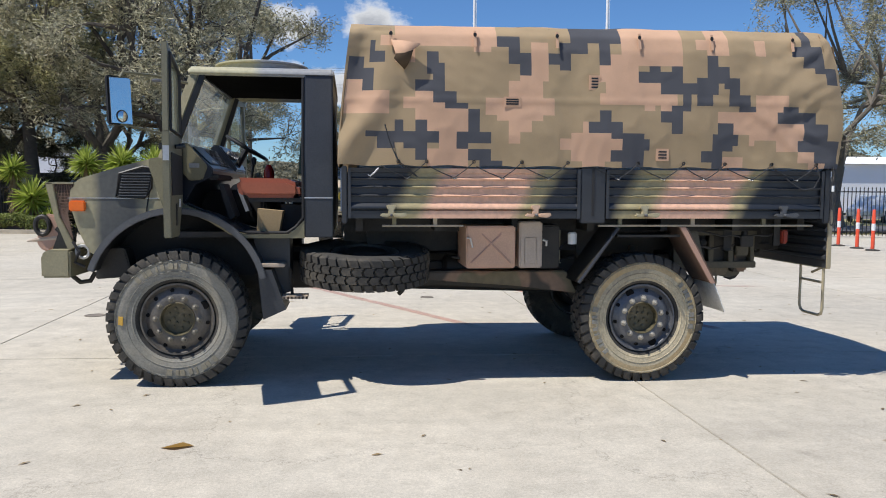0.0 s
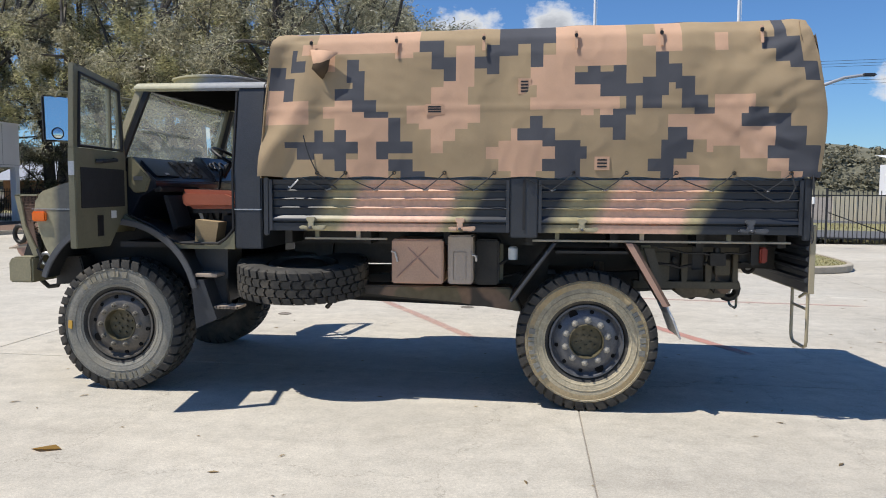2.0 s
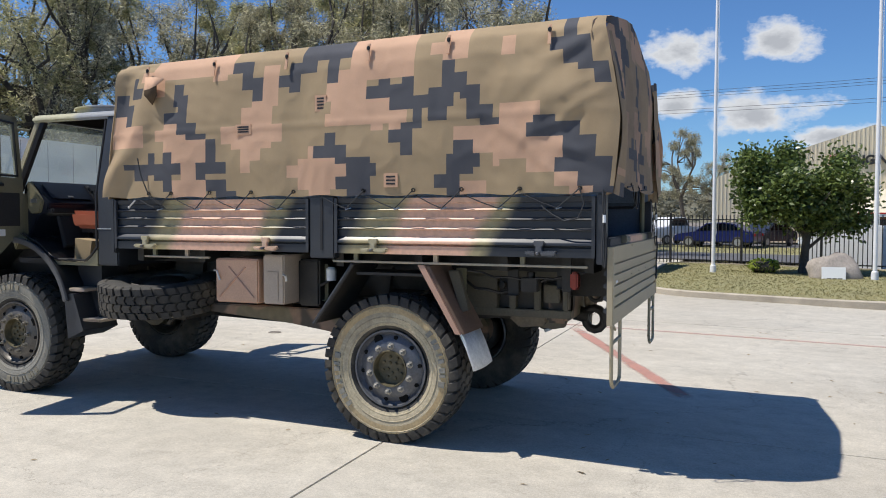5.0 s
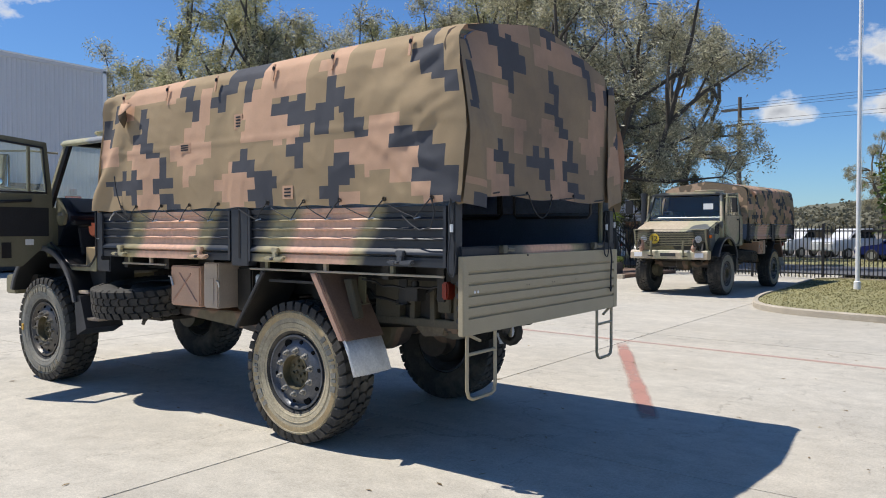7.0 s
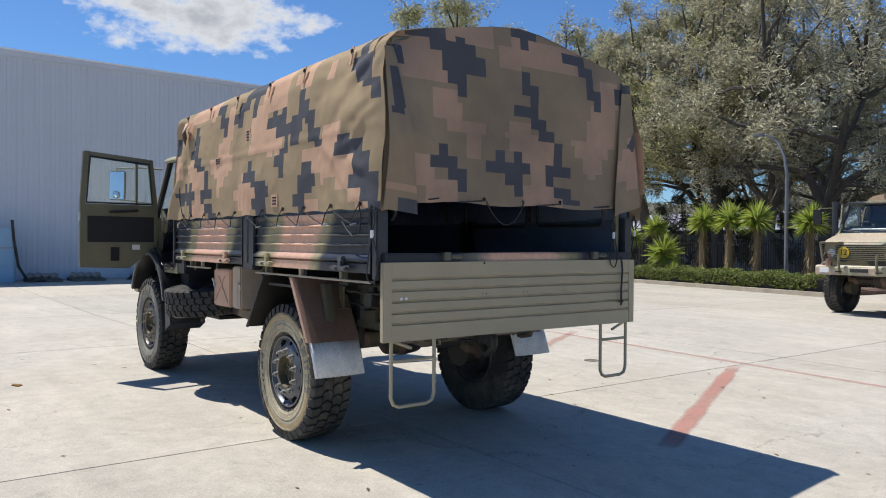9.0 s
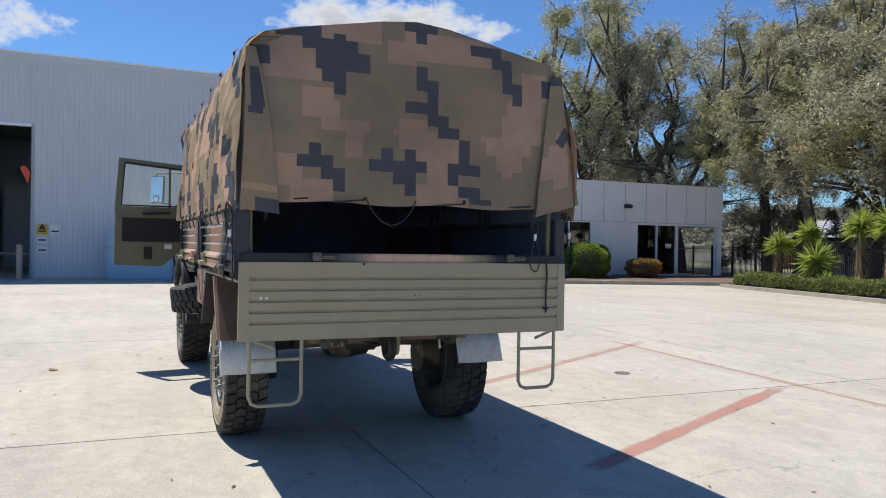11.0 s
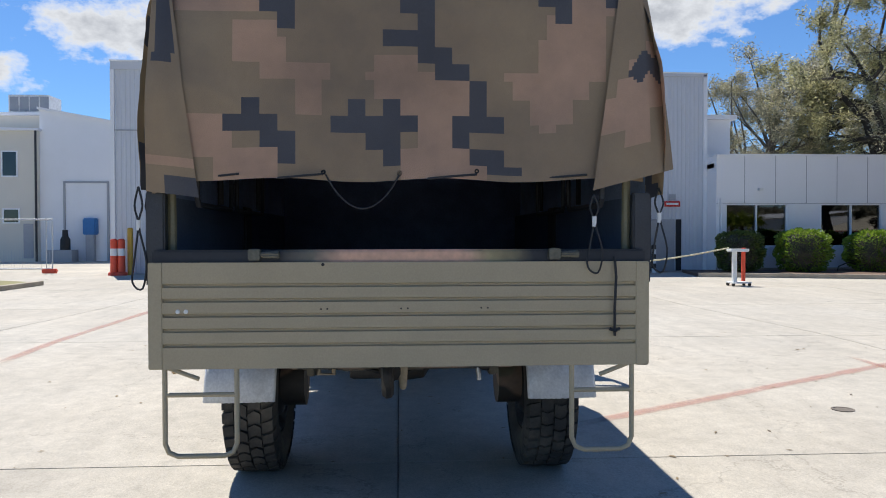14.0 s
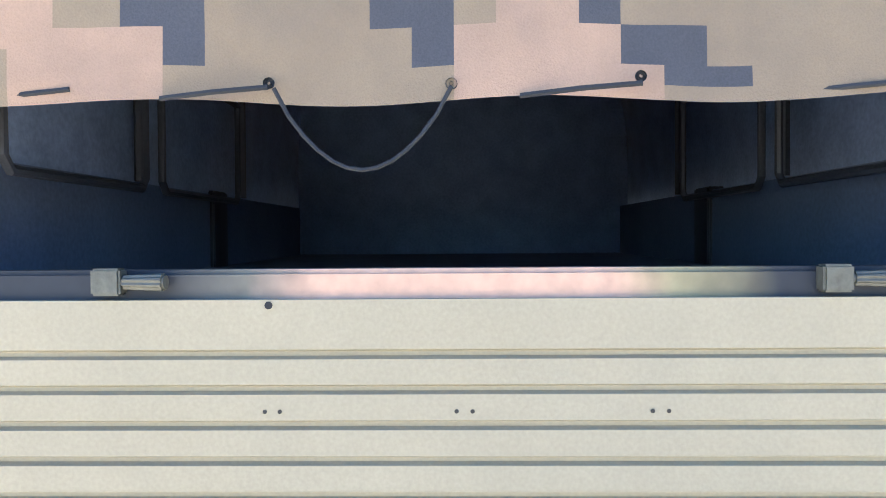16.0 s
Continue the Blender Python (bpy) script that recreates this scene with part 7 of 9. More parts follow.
def gum_tree(seed, height, radius, leaves=30000, leaf="leaf_gum", bark="bark", low=0.3, lobes=20, size=0.24, stems=1):
    """Meshes of trunk with limbs, and crown, of a gum tree standing at the origin: limbs run to loose lobes of hanging leaves."""
    r = np.random.default_rng(seed)
    wood, pts, wts = Geo(), [], []
    fork = Vector((r.normal() * 0.3, r.normal() * 0.3, height * low))
    for k in range(stems):
        base = Vector((0.5 * k, 0.25 * k, -0.1))
        wood.tube([base, base.lerp(fork, 0.5) + Vector((r.normal() * 0.15, r.normal() * 0.15, 0)), fork], [height * 0.024, height * 0.02, height * 0.017], 10)
    mains = []
    for k in range(5):
        a = 2 * math.pi * (k + 0.4 * r.random()) / 5
        e = fork + Vector((math.cos(a) * radius * 0.45, math.sin(a) * radius * 0.45, height * r.uniform(0.22, 0.36)))
        path = [fork]
        for q in (0.35, 0.7, 1.0):
            path.append(fork.lerp(e, q) + Vector((r.normal(), r.normal(), r.normal() * 0.5)) * radius * 0.05)
        wood.tube(path, [height * 0.013, height * 0.01, height * 0.008, height * 0.006], 7)
        mains.append(path)
    for k in range(lobes):
        a = r.uniform(0, 6.283)
        zf = r.uniform(low + 0.06, 0.95)
        rad = radius * math.sqrt(r.uniform(0.05, 1.0)) * (1.0 - 0.55 * max(0.0, (zf - 0.55) / 0.4) ** 1.5)
        c = Vector((math.cos(a) * rad, math.sin(a) * rad, height * zf))
        size_l = radius * r.uniform(0.17, 0.33)
        near = min((p for m in mains for p in m[1:]), key=lambda p: (p - c).length + 2.0 * max(0, p.z - c.z))
        mid = near.lerp(c, 0.5) + Vector((r.normal(), r.normal(), r.normal())) * 0.3
        wood.tube([near, mid, c], [height * 0.0075, height * 0.005, 0.025], 6)
        for b in range(8):
            d = Vector(r.normal(size=3)).normalized()
            d.z = d.z * 0.7 + 0.1
            tip = c + d * size_l * r.uniform(0.6, 1.1)
            wood.tube([c.lerp(tip, 0.1), c.lerp(tip, 0.55) + Vector((0, 0, 0.12)), tip], [0.022, 0.014, 0.006], 4)
            for j in range(4):
                pts.append(c.lerp(tip, r.uniform(0.45, 1.05)) + Vector(r.normal(size=3)) * size_l * 0.13)
                wts.append(r.uniform(0.3, 1.0) ** 2)
    pts, wts = np.array(pts), np.array(wts)
    k = r.choice(len(pts), leaves, p=wts / wts.sum())
    off = r.normal(size=(leaves, 3)) * np.array([0.15, 0.15, 0.2]) * (radius / 5.0) ** 0.5
    off[:, 2] -= 0.15
    v, f = leaf_cloud(pts[k] + off, size, size * 0.24, 0.45, seed)
    return wood.mesh("trunk", M[bark]), raw_mesh("crown", v, f, M[leaf], smooth=False)


def plant_tree(kit, m, label, group="gum trees", name="gum_tree"):
    t = thing(name, m, label, "tree", group)
    part("trunk", kit[0], None, t)
    part("crown", kit[1], None, t)
    return t


def rosette(seed, trunk, leaves=110, length=0.62):
    """Meshes of a yucca: shaggy stem, skirt of dry leaves, head of sword leaves."""
    r = np.random.default_rng(seed)
    stem = Geo().tube([(0, 0, -0.05), (0.03, 0.02, trunk * 0.5), (0, 0, trunk + 0.1)], [0.13, 0.11, 0.09], 8)
    head, skirt = Geo(), Geo()
    for k in range(leaves):
        a = r.uniform(0, 6.283)
        el = r.uniform(-0.7, 1.35)
        L = length * r.uniform(0.75, 1.1)
        base = Vector((0, 0, trunk - 0.1 + 0.25 * r.random()))
        d = Vector((math.cos(a) * math.cos(el), math.sin(a) * math.cos(el), math.sin(el)))
        side = d.cross(Vector((0, 0, 1))).normalized() * 0.028
        mid = base + d * L * 0.55
        tip = base + d * L - Vector((0, 0, 0.12 * L * math.cos(el)))
        head.add([base - side * 0.6, base + side * 0.6, mid + side, tip, mid - side], [(0, 1, 2, 3, 4)])
    for k in range(int(70 * trunk)):
        a = r.uniform(0, 6.283)
        z = trunk * r.uniform(0.12, 1.0)
        d = Vector((math.cos(a), math.sin(a), 0))
        side = Vector((-d.y, d.x, 0)) * 0.022
        base = d * 0.08 + Vector((0, 0, z))
        tip = base + d * r.uniform(0.1, 0.24) - Vector((0, 0, r.uniform(0.25, 0.5)))
        tip.z = max(tip.z, 0.02)
        skirt.add([base - side, base + side, tip], [(0, 1, 2)])
    if not skirt.f:
        skirt.add([(0, 0, 0.05), (0.05, 0, 0.05), (0, 0.05, 0.06)], [(0, 1, 2)])
    return stem.mesh("stem", M["leaf_dry"]), head.mesh("leaf_head", M["leaf_yucca"], smooth=False), skirt.mesh("dry_skirt", M["leaf_dry"], smooth=False)


def bush(name, m, rx, ry, rz, n, leaf, label, size=0.06, seed=1, square=1.0):
    """A clipped bush: twigs under a dense shell of small leaves."""
    r = np.random.default_rng(seed)
    d = r.normal(size=(n, 3))
    d /= (np.abs(d) ** (2 * square)).sum(1)[:, None] ** (1 / (2 * square))
    d *= (r.uniform(0.72, 1.0, n) ** 0.5)[:, None]
    bumps = 1 + 0.07 * np.sin(d[:, 0] * 7 + seed) * np.cos(d[:, 1] * 6) + 0.05 * np.sin(d[:, 2] * 9 + seed)
    c = d * bumps[:, None] * np.array([rx, ry, rz]) + np.array([0, 0, rz])
    c[:, 2] = np.maximum(c[:, 2], 0.05)
    v, f = leaf_cloud(c, size * 1.6, size, 0.0, seed)
    t = thing(name, m, label, "bush", "garden bushes")
    core = Geo()
    core.lathe([(0.02, 0.5), (rz * 0.5, 0.86), (rz, 0.9), (rz * 1.55, 0.75), (rz * 1.85, 0.3)], "z", 14)
    core.v = [(p[0] * rx, p[1] * ry, p[2]) for p in core.v]
    part("bush_core", core, M["bark_dark"], t)
    tagged(part("foliage", raw_mesh("foliage", v, f, M[leaf], smooth=False), None, t), kind="stuff")
    return t


GUMS = [gum_tree(11, 14.0, 5.8, 50000, "leaf_gum_dark", "bark_dark", 0.2, 46, 0.2, 2), gum_tree(12, 14.5, 4.6, 42000, "leaf_gum_warm", "bark_dark", 0.3, 36, 0.2),
        gum_tree(23, 13.0, 5.4, 44000, "leaf_gum", "bark", 0.22, 40, 0.2, 2), gum_tree(34, 15.0, 4.4, 40000, "leaf_gum", "bark", 0.32, 34, 0.2), gum_tree(45, 5.2, 2.4, 9000, "leaf_scrub", "bark_dark", 0.12, 14, 0.17, 2)]
GUM_SPOTS = [  # x, y, kind, scale, turn
    (-7.4, 35.5, 0, 1.1, 150), (-11.8, 38.0, 2, 1.15, 310), (-14.8, 38.5, 1, 1.08, 80), (-17.5, 41.5, 0, 1.12, 200), (-21.5, 40.5, 3, 1.08, 20), (-25.5, 42, 1, 1.12, 100),
    (-8, 46.5, 3, 0.95, 40), (-14, 48, 2, 1.05, 10), (-31.5, 40.5, 0, 1.3, 140), (-35.5, 35.5, 1, 1.34, 70), (-38, 28.5, 2, 0.92, 220),
    (-36.5, 41, 1, 1.2, 290), (-42, 35, 0, 1.15, 60), (-47, 46, 3, 1.2, 33), (22.9, 33.5, 2, 0.98, 190), (28.5, 31.5, 3, 0.75, 95), (-29, 49, 3, 1.1, 250), (-20, 51, 0, 1.0, 120), (-2.5, 92, 3, 0.8, 10), (2.5, 95, 0, 0.7, 50),
    (-9, 41.5, 4, 1.0, 10), (-12.5, 40.6, 4, 0.85, 70), (-16, 41.2, 4, 1.1, 130), (-19.5, 42.3, 4, 0.9, 200), (-23, 41.5, 4, 1.05, 250), (-6.2, 40.2, 4, 0.9, 300), (-26.5, 43.2, 4, 1.1, 30)]
for x, y, k, s, turn in GUM_SPOTS:
    label = ("wide gum tree with grey-green hanging leaves", "tall gum tree with olive-brown leaves and dark bark", "spreading pale-barked gum tree", "tall slender grey gum tree", "low dark scrubby tree behind the fence")[k]
    plant_tree(GUMS[k], pose(x, y, 0, 0, 0, turn) @ Matrix.Scale(s, 4), label)

# small broad-leaved tree on the lawn
r = np.random.default_rng(77)
wood = Geo().tube([(0, 0, -0.05), (0.03, 0, 0.5), (0.08, 0.02, 1.0), (0.02, 0, 1.35)], [0.13, 0.1, 0.09, 0.07], 10)
tips = []
for k in range(9):
    a = k * 0.7 + 0.2
    p = Vector((0.03, 0, 0.55 + 0.09 * k))
    q = Vector((math.cos(a) * r.uniform(0.8, 1.5), math.sin(a) * r.uniform(0.8, 1.4), 1.6 + 1.5 * r.random()))
    wood.tube([p, p.lerp(q, 0.5) + Vector((0, 0, -0.1)), q], [0.05, 0.035, 0.015], 6)
    for i in range(7):
        t = p.lerp(q, 0.55 + 0.5 * r.random()) + Vector(r.normal(size=3)) * 0.3
        tips.append(t)
tips = np.array(tips)
tips[:, 2] = np.clip(tips[:, 2], 1.25, 3.3)
reach = np.maximum(1.0, np.hypot(tips[:, 0], tips[:, 1]) / 1.3)
tips[:, :2] /= reach[:, None]
k = r.integers(0, len(tips), 26000)
v, f = leaf_cloud(tips[k] + r.normal(size=(26000, 3)) * np.array([0.2, 0.2, 0.17]), 0.13, 0.075, 0.4, 5)
small_tree = thing("small_tree", pose(6.4, 25.2, 0.12) @ Matrix.Diagonal((1.14, 1.14, 1.13, 1)), "low broad-leaved tree with a dense green crown on the lawn", "tree")
part("trunk", wood, M["bark_dark"], small_tree)
part("crown", raw_mesh("crown", v, f, M["leaf_green"], smooth=False), None, small_tree)

# hedge in front of the fence, with its bed
def bed_y(x):
    return 27.6 - 0.2 * x


r = np.random.default_rng(8)
n = 26000
x = r.uniform(-15.5, -3.9, n)
dx, dz = r.uniform(-0.5, 0.5, n), r.uniform(0.08, 0.5, n)
edge = r.random(n) < 0.6
dx = np.where(edge, np.sign(dx) * r.uniform(0.4, 0.55, n), dx)
dz = np.where(~edge, r.uniform(0.4, 0.56, n), dz) + 0.05 * np.sin(x * 3) + 0.04 * np.sin(x * 7.3)
c = np.stack([x, bed_y(x) - 0.75 + dx, dz + 0.1], 1)
v, f = leaf_cloud(c, 0.08, 0.05, 0.0, 3)
hedge = thing("hedge", pose(0, 0, 0), "low clipped green hedge along the fence", "hedge")
g = Geo().prism([(-15.5, bed_y(-15.5) - 1.15), (-3.9, bed_y(-3.9) - 1.15), (-3.9, bed_y(-3.9) - 0.35), (-15.5, bed_y(-15.5) - 0.35)], "z", 0.1, 0.5)
part("hedge_core", g, M["bark_dark"], hedge)
tagged(part("foliage", raw_mesh("foliage", v, f, M["leaf_hedge"], smooth=False), None, hedge), kind="stuff")
sheet("garden_bed", [(-15.8, bed_y(-15.8) - 1.5), (-3.4, bed_y(-3.4) - 1.5), (-3.0, 31.0), (-15.8, 34.8)], 0.12, M["mulch"], "low planting bed with bark mulch", "garden bed", 0.24)
sheet("kerb", [(-15.9, bed_y(-15.9) - 1.68), (-3.3, bed_y(-3.3) - 1.68), (-3.3, bed_y(-3.3) - 1.5), (-15.9, bed_y(-15.9) - 1.5)], 0.14, M["kerb"], "worn concrete kerb of the planting bed", "kerb", 0.16)

YUCCAS = [rosette(1, 2.15, 230, 0.72), rosette(2, 1.6, 220, 0.7), rosette(3, 0.35, 170), rosette(4, 0.8, 200, 0.7)]
for x, k, s, off in ((-14.2, 1, 1.05, 0.2), (-12.5, 0, 0.98, 0.25), (-11.6, 3, 1.3, -0.2), (-10.9, 2, 0.9, -0.3), (-9.6, 0, 1.08, 0.0), (-9.55, 2, 0.72, -0.35), (-8.3, 0, 1.1, 0.0), (-8.2, 2, 0.75, -0.35), (-7.1, 0, 1.08, 0.1),
                     (-6.9, 2, 0.5, -0.3), (-4.9, 0, 1.02, 0.1)):
    y = thing("yucca", pose(x, bed_y(x) + off, 0.11, 0, 0, 57 * x) @ Matrix.Scale(s, 4), "yucca with bright green sword leaves and a shaggy dry stem" if k < 2 else "young yucca clump with bright green sword leaves", "yucca", "yuccas along the fence")
    kit = YUCCAS[k]
    part("stem", kit[0], None, y)
    part("leaf_head", kit[1], None, y)
    part("dry_skirt", kit[2], None, y)


# ---------------------------------------------------------------- lawn island
def rounded(pts, k=6):
    """A polygon with its corners cut round."""
    out, n = [], len(pts)
    for i in range(n):
        p, a, b = Vector(pts[i]), Vector(pts[i - 1]), Vector(pts[(i + 1) % n])
        ra = min(1.3, (a - p).length / 2.2)
        rb = min(1.3, (b - p).length / 2.2)
        s, e = p + (a - p).normalized() * ra, p + (b - p).normalized() * rb
        for j in range(k + 1):
            t = j / k
            q = s * (1 - t) ** 2 + p * 2 * t * (1 - t) + e * t * t
            out.append((q.x, q.y))
    return out


isle = rounded([(3.0, 18.2), (7.2, 17.0), (9.35, 17.6), (9.6, 20.5), (9.4, 27.5), (2.2, 29.6), (2.35, 20.6)])
isle_in = [(p[0] + (6 - p[0]) * 0.028, p[1] + (23 - p[1]) * 0.022) for p in isle]
n = len(isle)
V = [(*p, -0.02) for p in isle] + [(*p, 0.11) for p in isle] + [(p[0] * 0.995 + 6 * 0.005, p[1] * 0.996 + 23 * 0.004, 0.13) for p in isle] + [(*p, 0.13) for p in isle_in] + [(*p, 0.05) for p in isle_in]
F = [(q * n + i, q * n + (i + 1) % n, (q + 1) * n + (i + 1) % n, (q + 1) * n + i) for q in range(4) for i in range(n)]
tagged(part("kerb", raw_mesh("kerb", V, F, M["kerb"], smooth=False)), "worn concrete kerb round the lawn", "kerb", kind="structure")
lawn = sheet("lawn", isle_in, 0.10, M["grass_soil"], "dry mown lawn with bare patches", "lawn")


def grass_blades(count, box, inside, z, seed, h=0.07):
    r = np.random.default_rng(seed)
    c = np.stack([r.uniform(box[0], box[1], count), r.uniform(box[2], box[3], count)], 1)
    keep = np.array([inside(p) for p in c])
    c = c[keep]
    n = len(c)
    a = r.uniform(0, 6.28, n)
    hh = h * r.uniform(0.5, 1.3, n)
    w = 0.012
    b = np.stack([np.cos(a) * w, np.sin(a) * w], 1)
    lean = r.normal(size=(n, 2)) * 0.03
    zz = np.full((n, 1), z)
    v = np.stack([np.hstack([c - b, zz]), np.hstack([c + b, zz]), np.hstack([c + lean, zz + hh[:, None]])], 1).reshape(-1, 3)
    return v.tolist(), np.arange(3 * n).reshape(n, 3).tolist()


def in_poly(p, poly=tuple(isle_in)):
    hit, n = False, len(poly)
    for i in range(n):
        (x1, y1), (x2, y2) = poly[i], poly[i - 1]
        if (y1 > p[1]) != (y2 > p[1]) and p[0] < (x2 - x1) * (p[1] - y1) / (y2 - y1) + x1:
            hit = not hit
    return hit


v, f = grass_blades(30000, (2, 10, 17, 29.5), in_poly, 0.10, 9, 0.026)
tagged(part("grass", raw_mesh("grass", v, f, M["grass"], smooth=False)), "short dry grass on the lawn", "grass", kind="stuff")


def stone(seed, sx, sy, sz):
    bm = bmesh.new()
    bmesh.ops.create_icosphere(bm, subdivisions=3, radius=1)
    for v in bm.verts:
        d = 1 + 0.28 * noise.noise(v.co * 1.3 + Vector((seed, 0, 0))) + 0.1 * noise.noise(v.co * 3.5)
        v.co = Vector((v.co.x * sx, v.co.y * sy, v.co.z * sz)) * d
    me = bpy.data.meshes.new("stone")
    bm.to_mesh(me)
    bm.free()
    me.materials.append(M["rock"])
    me.polygons.foreach_set("use_smooth", [True] * len(me.polygons))
    return me


rock = tagged(part("memorial_rock", stone(3, 0.68, 0.5, 0.55), None, at=pose(7.05, 23.7, 0.2)), "weathered boulder with a white plaque on the lawn", "rock")
plaque = part("plaque", Geo().box(-0.28, 0.28, -0.02, 0.02, -0.21, 0.19), M["paper"], rock, "white plaque", bevel=0.006, at=pose(-0.05, -0.52, 0.02, -12))
for k in range(3):
    part("plaque_bar", Geo().box(-0.16 + 0.13 * k, -0.06 + 0.13 * k, -0.024, -0.02, -0.14, -0.10), M["ink"], plaque)
bush("shrub", pose(5.35, 25.0, 0.1), 0.4, 0.4, 0.2, 500, "leaf_yucca", "small straggly green shrub on the lawn", 0.08, 3)
for x, y in ((4.0, 24.6), (7.95, 23.3)):
    p = tagged(part("flagpole", Geo().tube([(x, y, 0.05), (x, y, 4), (x, y, 9.5)], [0.055, 0.05, 0.035], 12), M["white_pole"]), "tall white metal flagpole on the lawn", "flagpole", "flagpoles")
    part("pole_collar", Geo().lathe([(0.1, 0.09), (0.3, 0.085), (0.32, 0.06)], "z", 14, (x, y, 0)), M["white_pole"], p)
    part("halyard", Geo().tube([(x + 0.07, y - 0.03, 1.2), (x + 0.06, y - 0.02, 9.3)], 0.006, 5), M["paper"], p)


# ---------------------------------------------------------------- fence
picket = Geo().box(-0.0125, 0.0125, -0.0125, 0.0125, 0.06, 1.78).mesh("picket", M["iron"], smooth=False)
post_m = Geo().box(-0.035, 0.035, -0.035, 0.035, -0.05, 1.86).mesh("post", M["iron"], bevel=0.005, smooth=False)
rail_m = Geo().box(0.0, 2.5, -0.02, 0.02, 0.18, 0.22).mesh("rail", M["iron"], smooth=False)
rail_t = Geo().box(0.0, 2.5, -0.02, 0.02, 1.6, 1.64).mesh("rail", M["iron"], smooth=False)
ang = math.degrees(math.atan(-0.3))
step = 2.5 * math.cos(radians(ang))
k = 0
x = -36.0
while x < 26:
    f_ = thing("fence_panel", pose(x, fence_y(x), 0, 0, 0, ang), "black steel picket fence panel", "fence", "yard fence")
    part("post", post_m, None, f_)
    part("rail", rail_m, None, f_)
    part("rail", rail_t, None, f_)
    for i in range(1, 19):
        part("picket", picket, None, f_, at=pose(i * 0.1316, 0, 0))
    if 10.2 < x < 12.6:
        part("brace", Geo().tube([(0.05, -0.03, 1.05), (2.3, -0.03, 0.2)], 0.018, 6), M["iron"], f_)
    x += step

# street lamp and a driveway post
lamp = thing("street_lamp", pose(11.4, 28.6, 0), "grey steel street lamp with a curved arm", "street lamp")
pts = [(0, 0, 0), (0, 0, 3.9), (0.08, 0, 4.5), (0.35, 0, 5.05), (0.8, 0, 5.45), (1.5, 0, 5.7), (2.2, 0, 5.8)]
part("pole", Geo().tube(pts, [0.11, 0.08, 0.07, 0.065, 0.06, 0.055, 0.05], 12), M["steel_pole"], lamp)
part("lamp_head", Geo().box(2.1, 2.55, -0.1, 0.1, 5.74, 5.85), M["dark_paint"], lamp, bevel=0.04)
gp = tagged(part("gate_post", Geo().box(-0.1, 0.1, -0.1, 0.1, 0, 2.35), M["iron"], at=pose(10.95, 27.2, 0), bevel=0.01), "thick dark gate post", "gate post")
pl = thing("street_lamp", pose(-5.7, 28.6, 0.1), "grey steel street lamp with a curved arm behind the hedge", "street lamp")
part("pole", Geo().tube([(0, 0, 0), (0, 0, 3.9), (-0.09, 0, 4.5), (-0.34, 0.02, 5.0), (-0.66, 0.04, 5.28), (-0.88, 0.05, 5.36)], [0.07, 0.06, 0.052, 0.048, 0.044, 0.04], 10), M["lamp_grey"], pl)
part("lamp_head", Geo().box(-1.3, -0.84, -0.07, 0.17, 5.31, 5.41), M["lamp_grey"], pl, bevel=0.04)
part("base_plate", Geo().lathe([(0.0, 0.16), (0.1, 0.15), (0.11, 0.1)], "z", 12), M["steel_pole"], pl)
pp = thing("power_pole", pose(-7.0, 55, 0), "timber power pole with cross arms and wires", "power pole")
part("pole", Geo().tube([(0, 0, 0), (0, 0, 10.5)], [0.17, 0.12], 10), M["bark"], pp)
part("cross_arm", Geo().box(-1.2, 1.2, -0.06, 0.06, 9.6, 9.75), M["bark"], pp)
part("cross_arm", Geo().box(-0.9, 0.9, -0.06, 0.06, 8.6, 8.72), M["bark"], pp)
for k, (a, z) in enumerate(((-1.1, 9.85), (0.0, 9.85), (1.1, 9.85), (-0.8, 8.8), (0.8, 8.8))):
    path = [(-80 + 16 * i, 24 - 4.8 * i + a, z - 0.9 * math.sin(math.pi * ((i % 5) / 5.0)) - 0.01) for i in range(11)]
    part("wire", Geo().tube(path, 0.012, 4), M["ink"], pp)

# red and white delineator posts in the driveway
for x, y in ((14.6, 21.3), (14.5, 20.3), (14.4, 19.5), (14.7, 22.6)):
    d = thing("delineator_post", pose(x, y, 0), "red and white flexible delineator post on a black base", "delineator", "delineators")
    part("base", Geo().lathe([(0.0, 0.19), (0.03, 0.18), (0.05, 0.06)], "z", 16), M["rubber"], d)
    part("post", Geo().lathe([(0.04, 0.05), (0.95, 0.05), (1.0, 0.042), (1.12, 0.042), (1.14, 0.03)], "z", 14), M["orange_plastic"], d)
    part("white_band", Geo().lathe([(0.56, 0.0515), (0.75, 0.0515)], "z", 14, caps=False), M["reflector"], d)

# ---------------------------------------------------------------- beyond the fence
def strip(name, lo, hi, z, m, label, cat):
    pts = []
    for x in (-120, 120):
        pts.append((x, 30.5 - 0.3 * x + lo))
    for x in (120, -120):
        pts.append((x, 30.5 - 0.3 * x + hi))
    return sheet(name, pts, z, m, label, cat)


strip("verge", 0.3, 4.0, -0.02, M["grass_soil"], "mown grass verge beyond the fence", "verge")
strip("road", 4.0, 11.5, -0.028, M["asphalt"], "grey asphalt street beyond the fence", "road")
strip("verge", 11.5, 21.0, -0.02, M["grass_soil"], "mown grass verge across the street", "verge")
strip("car_park", 21.0, 27.0, -0.016, M["asphalt"], "asphalt parking strip across the street", "car park")
v, f = grass_blades(26000, (-12, 26, 24, 52), lambda p: 0.6 < p[1] - fence_y(p[0]) < 3.9 or 11.6 < p[1] - fence_y(p[0]) < 20.8, -0.02, 19, 0.1)
